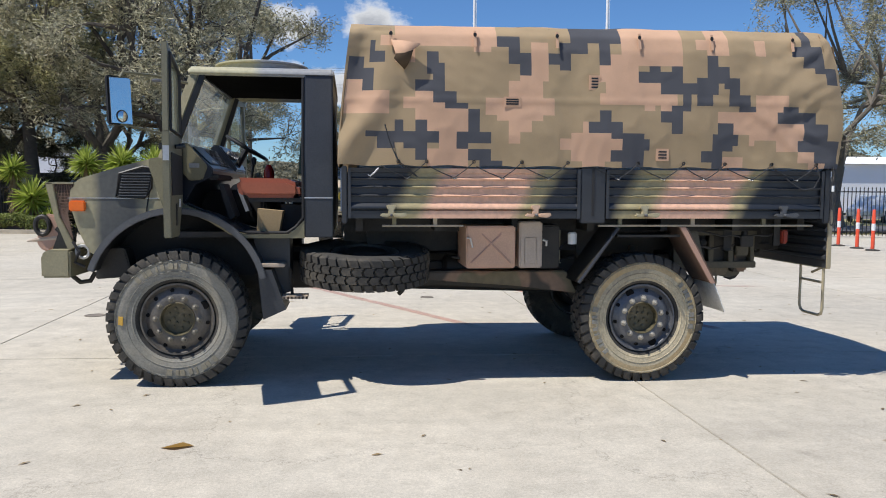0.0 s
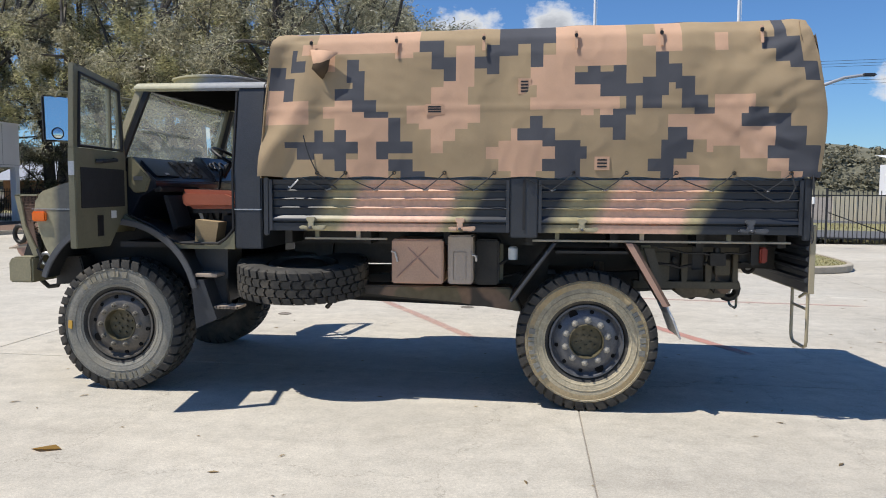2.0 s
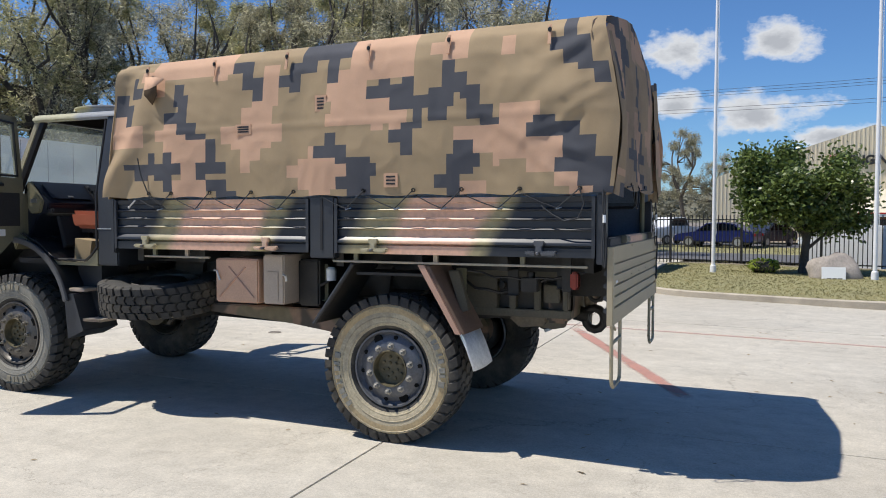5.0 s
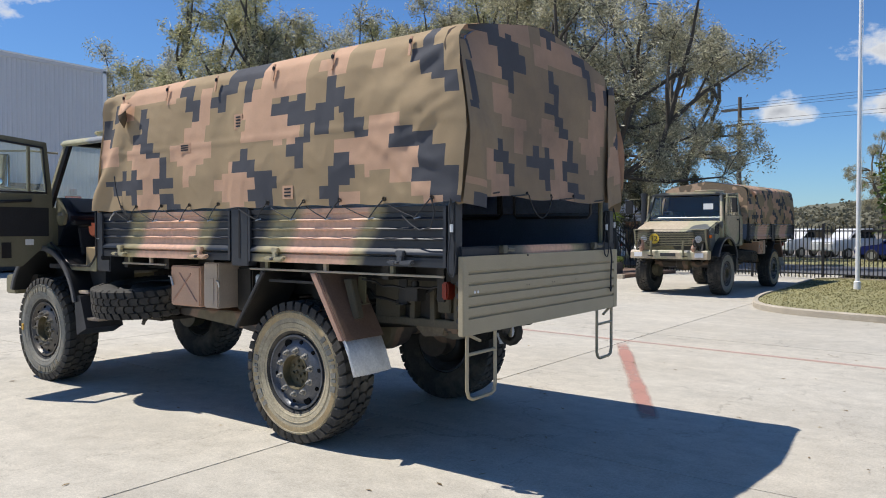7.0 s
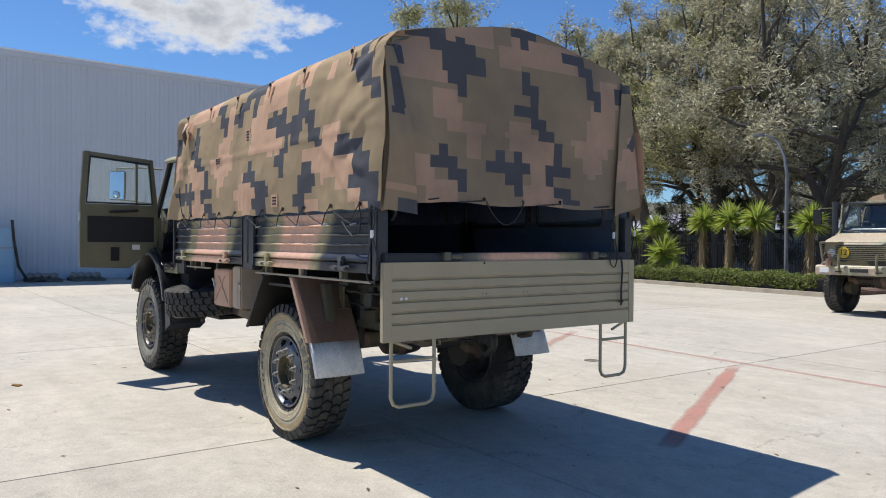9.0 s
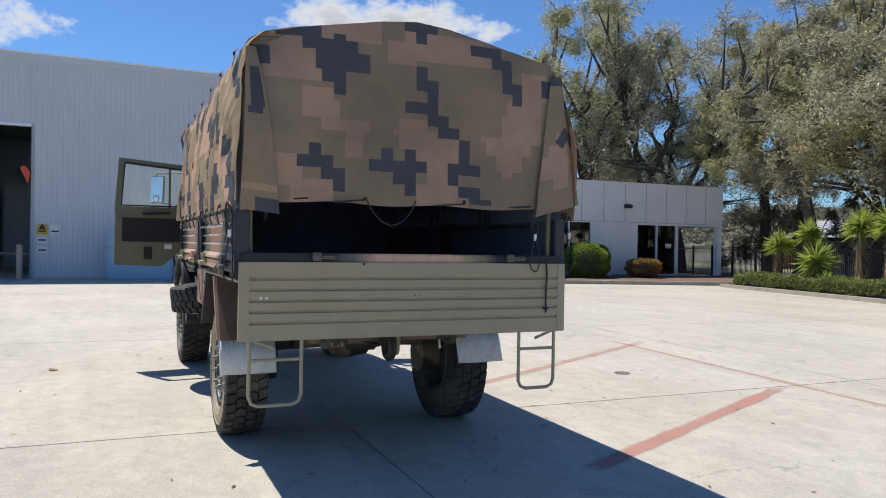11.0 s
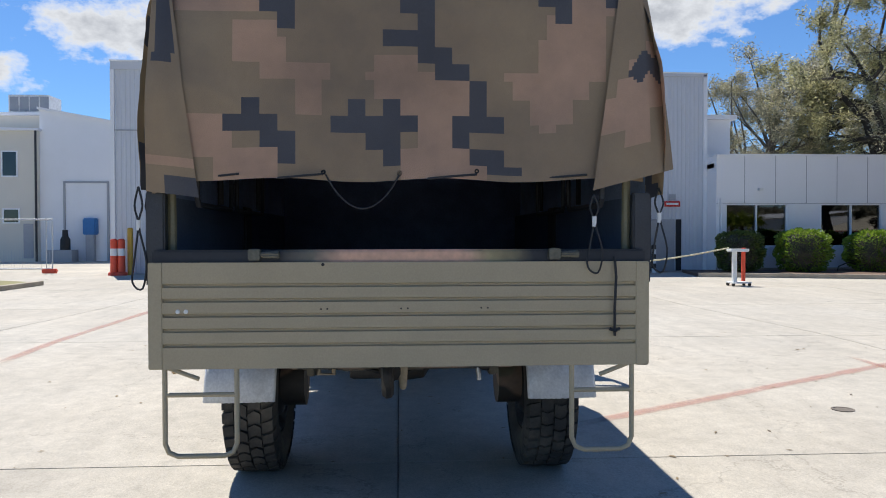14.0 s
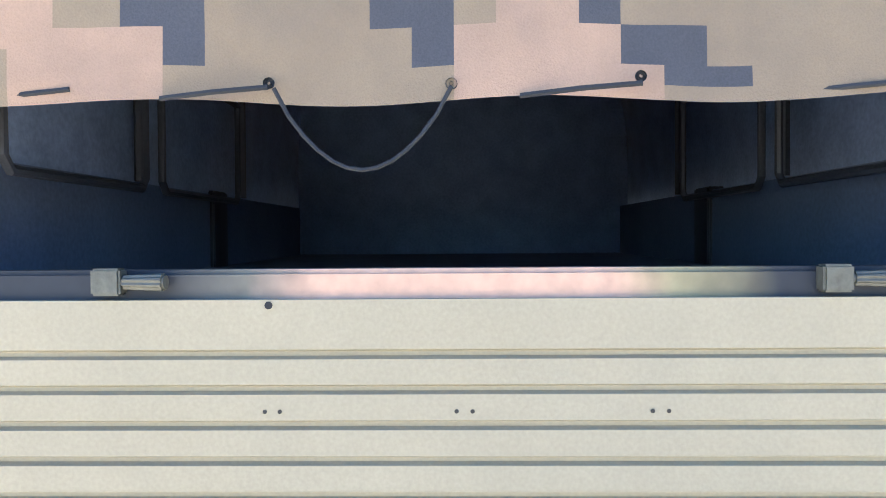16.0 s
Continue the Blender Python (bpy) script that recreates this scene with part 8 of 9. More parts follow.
tagged(part("grass", raw_mesh("grass", v, f, M["grass"], smooth=False)), "mown grass on the verges", "grass", kind="stuff")


# ---------------------------------------------------------------- buildings
def ribbed_sheet(x, y0, y1, z0, z1, pitch=0.19, depth=0.014, face=1):
    """Vertical ribbed cladding in the plane x, facing +x, with real ribs."""
    pts, y = [], y0
    while y < y1 - 1e-6:
        e = min(y + pitch, y1)
        w = e - y
        pts += [(x, y), (x, y + w * 0.55), (x + face * depth, y + w * 0.66), (x + face * depth, y + w * 0.9)]
        y = e
    pts.append((x, y1))
    g, n = Geo(), len(pts)
    g.add([(*p, z0) for p in pts] + [(*p, z1) for p in pts], [(i, i + 1, n + i + 1, n + i) for i in range(n - 1)])
    return g


SXW = -25.0
shed = tagged(new("workshop_shed"), "tall pale grey steel workshop with an open roller door", "building", kind="structure")
DO0, DO1, DOZ = -2.98, 2.4, 6.1
body = Geo()
body.box(SXW - 0.25, SXW - 0.05, -4.75, DO0, 0, 8.62).box(SXW - 0.25, SXW - 0.05, DO1, 20.75, 0, 8.62).box(SXW - 0.25, SXW - 0.05, DO0, DO1, DOZ, 8.62)
part("wall", body, M["shed_sheet"], shed, smooth=False)
for a, b, z0, z1 in ((-4.75, DO0, 0.05, 8.62), (DO1, 20.75, 0.05, 8.62), (DO0, DO1, DOZ, 8.62)):
    part("cladding", ribbed_sheet(SXW - 0.045, a, b, z0, z1), M["shed_sheet"], shed, smooth=False)
part("cladding_joint", Geo().box(SXW - 0.03, SXW - 0.012, -4.75, DO0, 6.05, 6.09), M["steel_pole"], shed)
part("parapet_cap", Geo().prism([(-4.8, 8.6), (20.8, 8.55), (20.8, 8.66), (-4.8, 8.95)], "x", SXW - 0.3, SXW + 0.03), M["shed_sheet"], shed, smooth=False)
part("parapet_trim", Geo().prism([(-4.83, 8.95), (20.83, 8.66), (20.83, 8.72), (-4.83, 9.01)], "x", SXW - 0.32, SXW + 0.05), M["white_panel"], shed, smooth=False)
part("corner_trim", Geo().box(SXW - 0.1, SXW + 0.03, -4.81, -4.65, 0, 8.63), M["white_panel"], shed)
part("corner_trim", Geo().box(SXW - 0.1, SXW + 0.03, 20.65, 20.81, 0, 8.63), M["white_panel"], shed)
part("door_header", Geo().box(SXW - 0.2, SXW + 0.02, DO0, DO1, DOZ - 0.1, DOZ), M["white_panel"], shed)
part("door_jamb", Geo().box(SXW - 0.3, SXW + 0.01, DO0 - 0.08, DO0, 0, DOZ), M["steel_pole"], shed)
part("door_jamb", Geo().box(SXW - 0.3, SXW + 0.01, DO1, DO1 + 0.08, 0, DOZ), M["steel_pole"], shed)
part("side_wall", Geo().box(-52, SXW - 0.25, -4.75, -4.55, 0, 8.6), M["shed_sheet"], shed, smooth=False)
part("side_wall", Geo().box(-52, SXW - 0.25, 20.4, 20.6, 0, 8.6), M["shed_sheet"], shed, smooth=False)
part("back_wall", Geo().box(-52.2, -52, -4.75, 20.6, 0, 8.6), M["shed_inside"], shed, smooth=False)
# translucent roof strip added to brighten the workshop; none is known there
M["added_skylight_sheet"] = leaf_mat("added_skylight_sheet", (0.7, 0.76, 0.8), (0.8, 0.84, 0.86), 0.5, 0.75)
edges = (-4.75, 1.0, 1.7, 20.6)
for k in range(3):
    if k % 2 == 0:
        part("roof", Geo().box(-52.2, SXW - 0.05, edges[k], edges[k + 1], 8.45, 8.6), M["steel_pole"], shed, smooth=False)
    else:
        part("roof", Geo().box(-36.0, SXW - 0.05, edges[k], edges[k + 1], 8.45, 8.6), M["steel_pole"], shed, smooth=False)
        part("skylight", Geo().box(-52.2, -36.0, edges[k], edges[k + 1], 8.52, 8.53), M["added_skylight_sheet"], shed, "added translucent roof sheet that brightens the workshop", smooth=False)
rack = thing("shelf_rack", pose(-33.0, -1.9, 0), "tall steel shelf rack inside the workshop", "shelf")
for y in (-0.6, 0.6):
    for x in (-2.0, 0.0, 2.0):
        part("upright", Geo().box(x - 0.04, x + 0.04, y - 0.03, y + 0.03, 0.02, 4.2), M["steel_pole"], rack)
for k in range(5):
    part("shelf", Geo().box(-2.05, 2.05, -0.62, 0.62, 0.4 + 0.9 * k, 0.45 + 0.9 * k), M["flap_metal"], rack)
bench = thing("work_bench", pose(-30.5, 1.2, 0), "steel work bench inside the workshop", "bench")
part("bench_top", Geo().box(-0.6, 0.6, -0.9, 0.9, 0.85, 0.92), M["flap_metal"], bench, bevel=0.01)
for x in (-0.5, 0.5):
    for y in (-0.8, 0.8):
        part("leg", Geo().box(x - 0.04, x + 0.04, y - 0.04, y + 0.04, 0.02, 0.85), M["steel_pole"], bench)
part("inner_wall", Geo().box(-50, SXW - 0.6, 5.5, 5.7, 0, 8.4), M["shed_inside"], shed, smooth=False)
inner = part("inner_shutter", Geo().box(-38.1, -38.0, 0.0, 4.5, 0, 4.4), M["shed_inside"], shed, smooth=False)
for k in range(36):
    part("shutter_slat", Geo().box(-38.0, -37.97, 0.0, 4.5, 0.05 + 0.12 * k, 0.13 + 0.12 * k), M["steel_pole"], inner)
sheet("shed_floor", [(-52, -5.3), (SXW, -5.3), (SXW, 20.6), (-52, 20.6)], 0.02, M["concrete"], "worn workshop floor slab", "floor")
for s, y in ((1, DO0 + 0.1), (-1, DO1 - 0.1)):
    tagged(part("door_flag", Geo().prism([(y, 3.75), (y + s * 0.28, 4.35), (y + s * 0.12, 4.45), (y - s * 0.08, 4.2)], "x", SXW + 0.05, SXW + 0.09), M["orange_plastic"], shed), "orange guard flap beside the door")
for y, m, h in ((-3.8, "yellow_paint", 1.95), (-2.6, "yellow_paint", 1.85), (2.1, "grey_tan", 1.35)):
    tagged(part("bollard", Geo().lathe([(0, 0.11), (h - 0.04, 0.11), (h, 0.07)], "z", 16, (SXW + 0.7, y, 0)), M[m]), "tall painted steel bollard beside the roller door", "bollard", "bollards")
for k, y in enumerate((-4.35, -4.05)):
    b = thing("barrier_post", pose(SXW + 1.0, y, 0), "orange and white plastic barrier post", "barrier", "barrier posts")
    part("post", Geo().lathe([(0.0, 0.24), (0.12, 0.22), (0.14, 0.15), (1.45, 0.14), (1.5, 0.08)], "z", 14), M["orange_plastic"], b)
    part("white_band", Geo().lathe([(0.8, 0.148), (1.1, 0.146)], "z", 14, caps=False), M["reflector"], b)
for y, z0, z1, m in ((2.82, 1.75, 2.15, "yellow_sign"), (3.28, 1.75, 2.15, "paper"), (2.82, 1.4, 1.65, "paper"), (2.82, 1.0, 1.28, "paper")):
    sg = tagged(part("safety_sign", Geo().box(SXW + 0.02, SXW + 0.035, y - 0.19, y + 0.19, z0, z1), M[m]), "small safety sign on the workshop wall", "sign", "safety signs")
    part("sign_bar", Geo().box(SXW + 0.035, SXW + 0.038, y - 0.14, y + 0.14, z0 + 0.1, z0 + 0.16), M["ink"], sg)
    if m == "yellow_sign":
        part("sign_symbol", Geo().prism([(y - 0.14, z0 + 0.2), (y + 0.14, z0 + 0.2), (y, z0 + 0.44)], "x", SXW + 0.035, SXW + 0.039), M["ink"], sg)
    elif z0 > 2:
        part("sign_symbol", Geo().lathe([(SXW + 0.035, 0.15), (SXW + 0.039, 0.15)], "x", 20, (0, y, z0 + 0.3)), M["blue_drum"], sg)
tank = thing("wash_tank", pose(SXW + 1.2, 6.4, 0), "pale blue box unit with a black hose beside the workshop wall", "tank")
part("body", Geo().box(-0.5, 0.5, -1.2, 1.2, 0, 2.0), M["teal_tank"], tank, bevel=0.05)
part("shelf", Geo().box(-0.55, 0.55, -1.25, 1.25, 1.25, 1.32), M["steel_pole"], tank)
part("hose", Geo().tube([(0.5, 1.1, 2.3), (0.55, 1.15, 1.6), (0.55, 1.3, 0.6), (0.5, 1.6, 0.1), (0.5, 2.2, 0.05)], 0.05, 8), M["rubber"], tank)
for k in range(2):
    pal = thing("pallet_of_parts", pose(SXW + 1.2, 8.6 + 1.5 * k, 0), "timber pallet with small greasy parts", "pallet", "pallets")
    for i in range(5):
        part("board", Geo().box(-0.5, 0.5, -0.6 + 0.25 * i, -0.45 + 0.25 * i, 0.1, 0.13), M["bark"], pal)
    for i in range(3):
        part("bearer", Geo().box(-0.5 + 0.45 * i, -0.4 + 0.45 * i, -0.6, 0.6, 0, 0.1), M["bark"], pal)
    for i in range(4):
        part("part_lump", stone(i + 9 * k, 0.13, 0.16, 0.12), None, pal, at=pose(-0.2 + 0.1 * i, -0.4 + 0.25 * i, 0.22))
st = thing("stair_unit", pose(SXW + 1.6, 12.6, 0), "dark steel step ladder leaning by the wall", "steps")
for i in range(6):
    part("tread", Geo().box(-0.5, 0.5, -0.9 + 0.28 * i, -0.6 + 0.28 * i, 0.2 + 0.22 * i, 0.24 + 0.22 * i), M["steel_pole"], st)
for s in (-0.5, 0.5):
    part("stringer", Geo().prism([(-1.0, 0.0), (-0.7, 0.0), (0.8, 1.45), (0.5, 1.45)], "x", s - 0.03, s + 0.03), M["dark_paint"], st)
cab = thing("storage_cabinet", pose(SXW + 0.55, 16.9, 0), "tall dark grey steel storage cabinet against the workshop wall", "cabinet")
part("body", Geo().box(-0.5, 0.4, -1.1, 1.1, 0.08, 3.5), M["dark_paint"], cab, bevel=0.015)
for q in (-0.83, -0.28, 0.28, 0.83):
    door = part("cabinet_door", Geo().box(0.4, 0.43, q - 0.265, q + 0.265, 0.15, 3.42), M["dark_paint"], cab, bevel=0.008)
    part("handle", Geo().box(0.43, 0.455, q + 0.18, q + 0.21, 1.5, 1.75), M["galvanised"], door)
for q in (-1.0, 1.0):
    part("foot", Geo().box(-0.4, 0.35, q - 0.06, q + 0.06, 0.0, 0.08), M["iron"], cab)
hp = thing("striped_post", pose(SXW + 0.95, 18.12, 0), "short post with black and white stripes beside the side door", "post")
for k in range(6):
    part("stripe", Geo().box(-0.06, 0.06, -0.08, 0.08, 0.2 * k, 0.2 * k + 0.198), M["ink"] if k % 2 else M["paper"], hp)
for k, y in enumerate((14.2,)):
    rack = thing("pallet_stack", pose(SXW + 1.1, y, 0), "stack of grey sheets beside the wall", "stack", "stacks")
    for i in range(5):
        part("layer", Geo().box(-0.6, 0.6, -0.9, 0.9, 0.1 + 0.19 * i, 0.25 + 0.19 * i), M["flap_metal"], rack, bevel=0.01)
    for i in (-0.6, 0.0, 0.5):
        part("bearer", Geo().box(-0.6, 0.6, i, i + 0.1, 0, 0.1), M["bark"], rack)

# office: white panels, tinted windows
OX, OY0, OY1, OZ = -24.0, 20.82, 36.9, 5.0
office = tagged(new("office_building"), "low white panelled office with tinted windows", "building", kind="structure")
WIN = [(21.22, 23.95, 1.1, 2.95), (25.4, 28.15, 1.1, 2.95)]
GLZ = (31.0, 33.7, 0.14, 2.9)
ys = [OY0, 21.22, 23.95, 25.4, 28.15, 31.0, 33.7, OY1]
for i in range(7):
    a, b = ys[i], ys[i + 1]
    spans = ((0, 1.1), (2.95, OZ)) if i in (1, 3) else ((2.85, OZ),) if i > 4 else ((0, OZ),)
    for z0, z1 in spans:
        part("wall_panel", Geo().box(OX - 0.25, OX, a, b, z0, z1), M["white_panel"], office, smooth=False)
for y in [22.05 + 1.36 * q for q in range(11)]:
    part("panel_joint", Geo().box(OX, OX + 0.006, y - 0.012, y + 0.012, 2.96, OZ), M["steel_pole"], office)
part("panel_joint", Geo().box(OX, OX + 0.006, OY0, OY1, 2.955, 2.975), M["steel_pole"], office)
part("parapet_cap", Geo().box(OX - 0.3, OX + 0.05, OY0, OY1 + 0.05, OZ - 0.02, OZ + 0.07), M["white_panel"], office)
part("plinth", Geo().box(OX, OX + 0.02, OY0, 31.0, 0, 0.2), M["kerb"], office)
part("roof", Geo().box(-38, OX - 0.25, OY0, OY1, OZ - 0.5, OZ - 0.3), M["steel_pole"], office, smooth=False)
part("end_wall", Geo().box(-38, OX - 0.25, 33.8, 34.0, 0, OZ), M["white_panel"], office, smooth=False)
part("end_wall", Geo().box(-38, OX - 0.25, OY0, OY0 + 0.05, 0, OZ), M["white_panel"], office, smooth=False)
part("back_wall", Geo().box(-38.2, -38, OY0, OY1, 0, OZ), M["shed_inside"], office, smooth=False)
part("veranda_fascia", Geo().box(-38, OX - 0.25, OY1 - 0.1, OY1, 2.85, OZ), M["white_panel"], office, smooth=False)
part("column", Geo().box(OX - 0.3, OX, OY1 - 0.35, OY1 - 0.05, 0, 2.85), M["white_panel"], office)
part("inner_partition", Geo().box(-30, -29.8, OY0, 33.8, 0, 3.5), M["shed_inside"], office, smooth=False)
for k, (a, b, z0, z1) in enumerate(WIN + [GLZ]):
    w = tagged(part("window_%d" % (k + 1), Geo().box(OX - 0.2, OX - 0.02, a, a + 0.06, z0, z1).box(OX - 0.2, OX - 0.02, b - 0.06, b, z0, z1).box(OX - 0.2, OX - 0.02, a, b, z0, z0 + 0.06).box(OX - 0.2, OX - 0.02, a, b, z1 - 0.06, z1).box(OX - 0.2, OX - 0.01, (a + b) / 2 - 0.025, (a + b) / 2 + 0.025, z0, z1), M["white_panel"]), "tinted window in a white frame" if k < 2 else "tinted glass entrance in a pale frame", "window", kind="structure")
    for q in (0, 1):
        y0, y1 = (a + 0.06, (a + b) / 2 - 0.025) if q == 0 else ((a + b) / 2 + 0.025, b - 0.06)
        part("pane", Geo().box(OX - 0.13, OX - 0.12, y0, y1, z0 + 0.06, z1 - 0.06), M["glass_dark"], w, smooth=False)
part("door_sign", Geo().box(OX - 0.118, OX - 0.112, 33.0, 33.4, 1.62, 1.86), M["paper"], office)
part("wall_lamp", Geo().box(OX, OX + 0.25, 30.1, 30.55, 3.7, 3.9), M["dark_paint"], office, bevel=0.04)
part("camera_dome", Geo().box(OX, OX + 0.2, 22.6, 22.8, 3.5, 3.62), M["paper"], office, bevel=0.03)
part("downpipe", Geo().box(OX, OX + 0.1, 29.2, 29.4, 0.1, 3.4), M["white_panel"], office)
for y in (20.9, 21.02):
    part("wall_conduit", Geo().tube([(OX + 0.04, y, 0.1), (OX + 0.04, y, 3.2)], 0.04, 8), M["white_panel"], office)
tagged(part("upper_block", Geo().box(-34, -26.5, 20.7, 22.5, 4.6, 6.95).box(-34.2, -26.3, 20.6, 22.75, 6.9, 7.1), M["white_panel"], office, smooth=False), "")
sd = thing("side_door", pose(SXW, 18.8, 0), "grey steel side door in the workshop wall", "door")
part("leaf", Geo().box(0.0, 0.05, -0.55, 0.55, 0.05, 2.3), M["steel_pole"], sd, bevel=0.01)
part("dark_gap", Geo().box(0.0, 0.03, 0.62, 0.86, 0.05, 2.3), M["interior_dark"], sd)
sg = tagged(part("red_sign", Geo().box(SXW + 0.02, SXW + 0.04, 18.9, 19.6, 2.85, 3.1), M["red_lens"]), "small red sign with a white band on the wall", "sign")
part("sign_bar", Geo().box(SXW + 0.04, SXW + 0.044, 18.98, 19.52, 2.93, 3.02), M["paper"], sg)
part("sign_bar", Geo().box(SXW + 0.02, SXW + 0.044, 19.1, 19.4, 3.15, 3.4), M["steel_pole"], sg)
bed_pts = [(-20.9, 18.8), (-16.9, 30.3), (-17.2, 33.0), (OX, 36.8), (OX, 20.7), (-24.5, 19.5)]
sheet("garden_bed", bed_pts, 0.12, M["mulch"], "planting bed with bark mulch before the office", "garden bed", 0.15)
kb = [(-20.9, 18.8), (-16.9, 30.3), (-17.2, 33.0)]
for a, b in zip(kb, kb[1:]):
    d = Vector((b[0] - a[0], b[1] - a[1])).normalized()
    nrm = Vector((d.y, -d.x)) * 0.17
    sheet("kerb", [a, b, (b[0] + nrm.x, b[1] + nrm.y), (a[0] + nrm.x, a[1] + nrm.y)], 0.16, M["kerb"], "concrete kerb of the office garden", "kerb", 0.18)
for k, (x, y, rx, rz, lf) in enumerate(((-22.6, 21.2, 0.9, 0.84, "leaf_green"), (-22.3, 23.7, 1.0, 0.88, "leaf_ball"), (-22.3, 26.6, 0.95, 0.84, "leaf_ball"), (-22.7, 27.7, 0.5, 0.78, "leaf_ball"))):
    bush("round_bush", pose(x, y, 0.12), rx, rx, rz, 5200, lf, "clipped rounded green bush before the office", 0.07, k + 2, 1.5)
bush("round_bush", pose(-22.0, 29.9, 0.12), 0.85, 0.85, 0.5, 3000, "leaf_orange", "low yellow-brown bush before the office", 0.07, 9, 1.2)
hb = thing("bike_hoop", pose(-22.2, 25.6, 0.12), "small dark metal hoop in the garden", "hoop")
part("hoop", Geo().tube([(0, -0.5, 0), (0, -0.45, 0.2), (0, 0, 0.38), (0, 0.45, 0.2), (0, 0.5, 0)], 0.025, 6), M["iron"], hb)
# wheeled barrier stand and its chain
stand = thing("barrier_stand", pose(-15.6, 17.98, 0), "white and red wheeled stand with a chain", "stand")
part("mast", Geo().box(-0.07, 0.07, -0.2, -0.08, 0.12, 1.15), M["paper"], stand, bevel=0.01)
part("red_panel", Geo().box(-0.05, 0.05, 0.1, 0.2, 0.15, 1.2), M["orange_plastic"], stand, bevel=0.01)
part("tray", Geo().box(-0.2, 0.2, -0.32, 0.26, 1.08, 1.17), M["paper"], stand, bevel=0.02)
part("base", Geo().box(-0.25, 0.25, -0.3, 0.3, 0.09, 0.13), M["paper"], stand)
for s in (-0.26, 0.26):
    for q in (-0.2, 0.2):
        part("castor", Geo().lathe([(-0.03, 0.06), (0.03, 0.06)], "y", 12, (q, s, 0.06)), M["rubber"], stand)
ch = [(0.0, -0.32 - 5.4 * k / 12, 1.2 - 0.42 * math.sin(math.pi * k / 24) - 0.12 * math.sin(math.pi * k / 12)) for k in range(13)]
part("chain", Geo().tube(ch, 0.022, 6), M["chain_plastic"], stand, "pale yellow plastic chain")

# two-storey cream building and the link behind the shed's corner
cream = tagged(new("cream_building"), "two-storey cream rendered building with small windows", "building", kind="structure")
CX = -42.0
part("wall", Geo().box(CX - 14, CX, -36, -15.6, 0, 8.3), M["cream_wall"], cream, smooth=False)
part("eave", Geo().prism([(-36, 8.3), (-15.45, 8.3), (-15.45, 8.42), (-36, 8.9)], "x", CX - 14, CX + 0.25), M["white_panel"], cream, smooth=False)
part("upper_wall", Geo().box(CX - 14, CX - 2.0, -36, -15.6, 8.4, 9.55), M["cream_wall"], cream, smooth=False)
part("upper_eave", Geo().box(CX - 14, CX - 1.8, -36, -15.4, 9.55, 9.75), M["white_panel"], cream, smooth=False)
plant = part("roof_plant", Geo().box(CX - 4, CX - 2.1, -18.4, -15.8, 9.75, 10.95), M["flap_metal"], cream, bevel=0.03)
for k in range(4):
    part("plant_louvre", Geo().box(CX - 2.1, CX - 2.07, -18.3 + 0.65 * k, -17.75 + 0.65 * k, 9.9, 10.8), M["steel_pole"], plant)
part("downpipe", Geo().tube([(CX + 0.06, -15.7, 0), (CX + 0.06, -15.7, 8.3)], 0.07, 8), M["dark_paint"], cream)
part("link_wall", Geo().prism([(-15.6, 0), (-4.9, 0), (-4.9, 7.8), (-15.6, 9.7)], "x", CX - 16, CX - 0.3), M["white_panel"], cream, smooth=False)
part("link_gutter", Geo().prism([(-15.7, 9.7), (-4.9, 7.8), (-4.9, 7.92), (-15.7, 9.85)], "x", CX - 16, CX - 0.15), M["white_panel"], cream, smooth=False)
for k, (y0, y1, z0, z1) in enumerate(((-17.75, -16.9, 5.45, 6.95), (-21.5, -20.6, 5.45, 6.95), (-19.1, -18.2, 2.5, 3.3), (-17.7, -16.8, 2.5, 3.3), (-22.5, -21.6, 2.5, 3.3))):
    w = part("window", Geo().box(CX, CX + 0.06, y0 - 0.08, y1 + 0.08, z0 - 0.08, z0).box(CX, CX + 0.06, y0 - 0.08, y1 + 0.08, z1, z1 + 0.08).box(CX, CX + 0.06, y0 - 0.08, y0, z0, z1).box(CX, CX + 0.06, y1, y1 + 0.08, z0, z1), M["white_panel"], cream)
    part("pane", Geo().box(CX + 0.005, CX + 0.02, y0, y1, z0, z1), M["glass_dark"], w, smooth=False)
door = part("service_door", Geo().box(CX - 0.3, CX - 0.24, -14.0, -11.4, 0, 5.0), M["white_panel"], cream, bevel=0.01)
for a, b, z0, z1 in ((-14.12, -14.0, 0, 5.12), (-11.4, -11.28, 0, 5.12), (-14.0, -11.4, 5.0, 5.12)):
    part("door_trim", Geo().box(CX - 0.3, CX - 0.18, a, b, z0, z1), M["steel_pole"], door)
part("vent_panel", Geo().box(CX, CX + 0.05, -16.5, -15.9, 0.2, 2.4), M["steel_pole"], cream)
bd = tagged(part("blue_drum", Geo().box(-42.28, -41.7, -12.75, -11.95, 1.7, 2.75), M["blue_drum"], bevel=0.06), "blue plastic bin beside the wall", "bin")
part("bin_stand", Geo().box(-42.2, -41.8, -12.6, -12.1, 0.0, 1.7), M["steel_pole"], bd)
mc = thing("machine_bench", pose(-41.2, -13.6, 0), "grey machine on a bench beside the wall", "machine")
part("bench", Geo().box(-0.5, 0.5, -0.9, 0.6, 0, 0.75), M["steel_pole"], mc, bevel=0.02)
part("motor", Geo().lathe([(0.75, 0.3), (1.4, 0.3), (1.6, 0.18), (2.0, 0.16)], "z", 14), M["underbody"], mc)
# mesh fence panel on orange feet, small planted strip
fp = thing("mesh_fence_panel", pose(-26.0, -9.1, 0, 0, 0, 92) @ Matrix.Diagonal((1, 1, 1.33, 1)), "temporary steel mesh fence on orange feet", "fence")
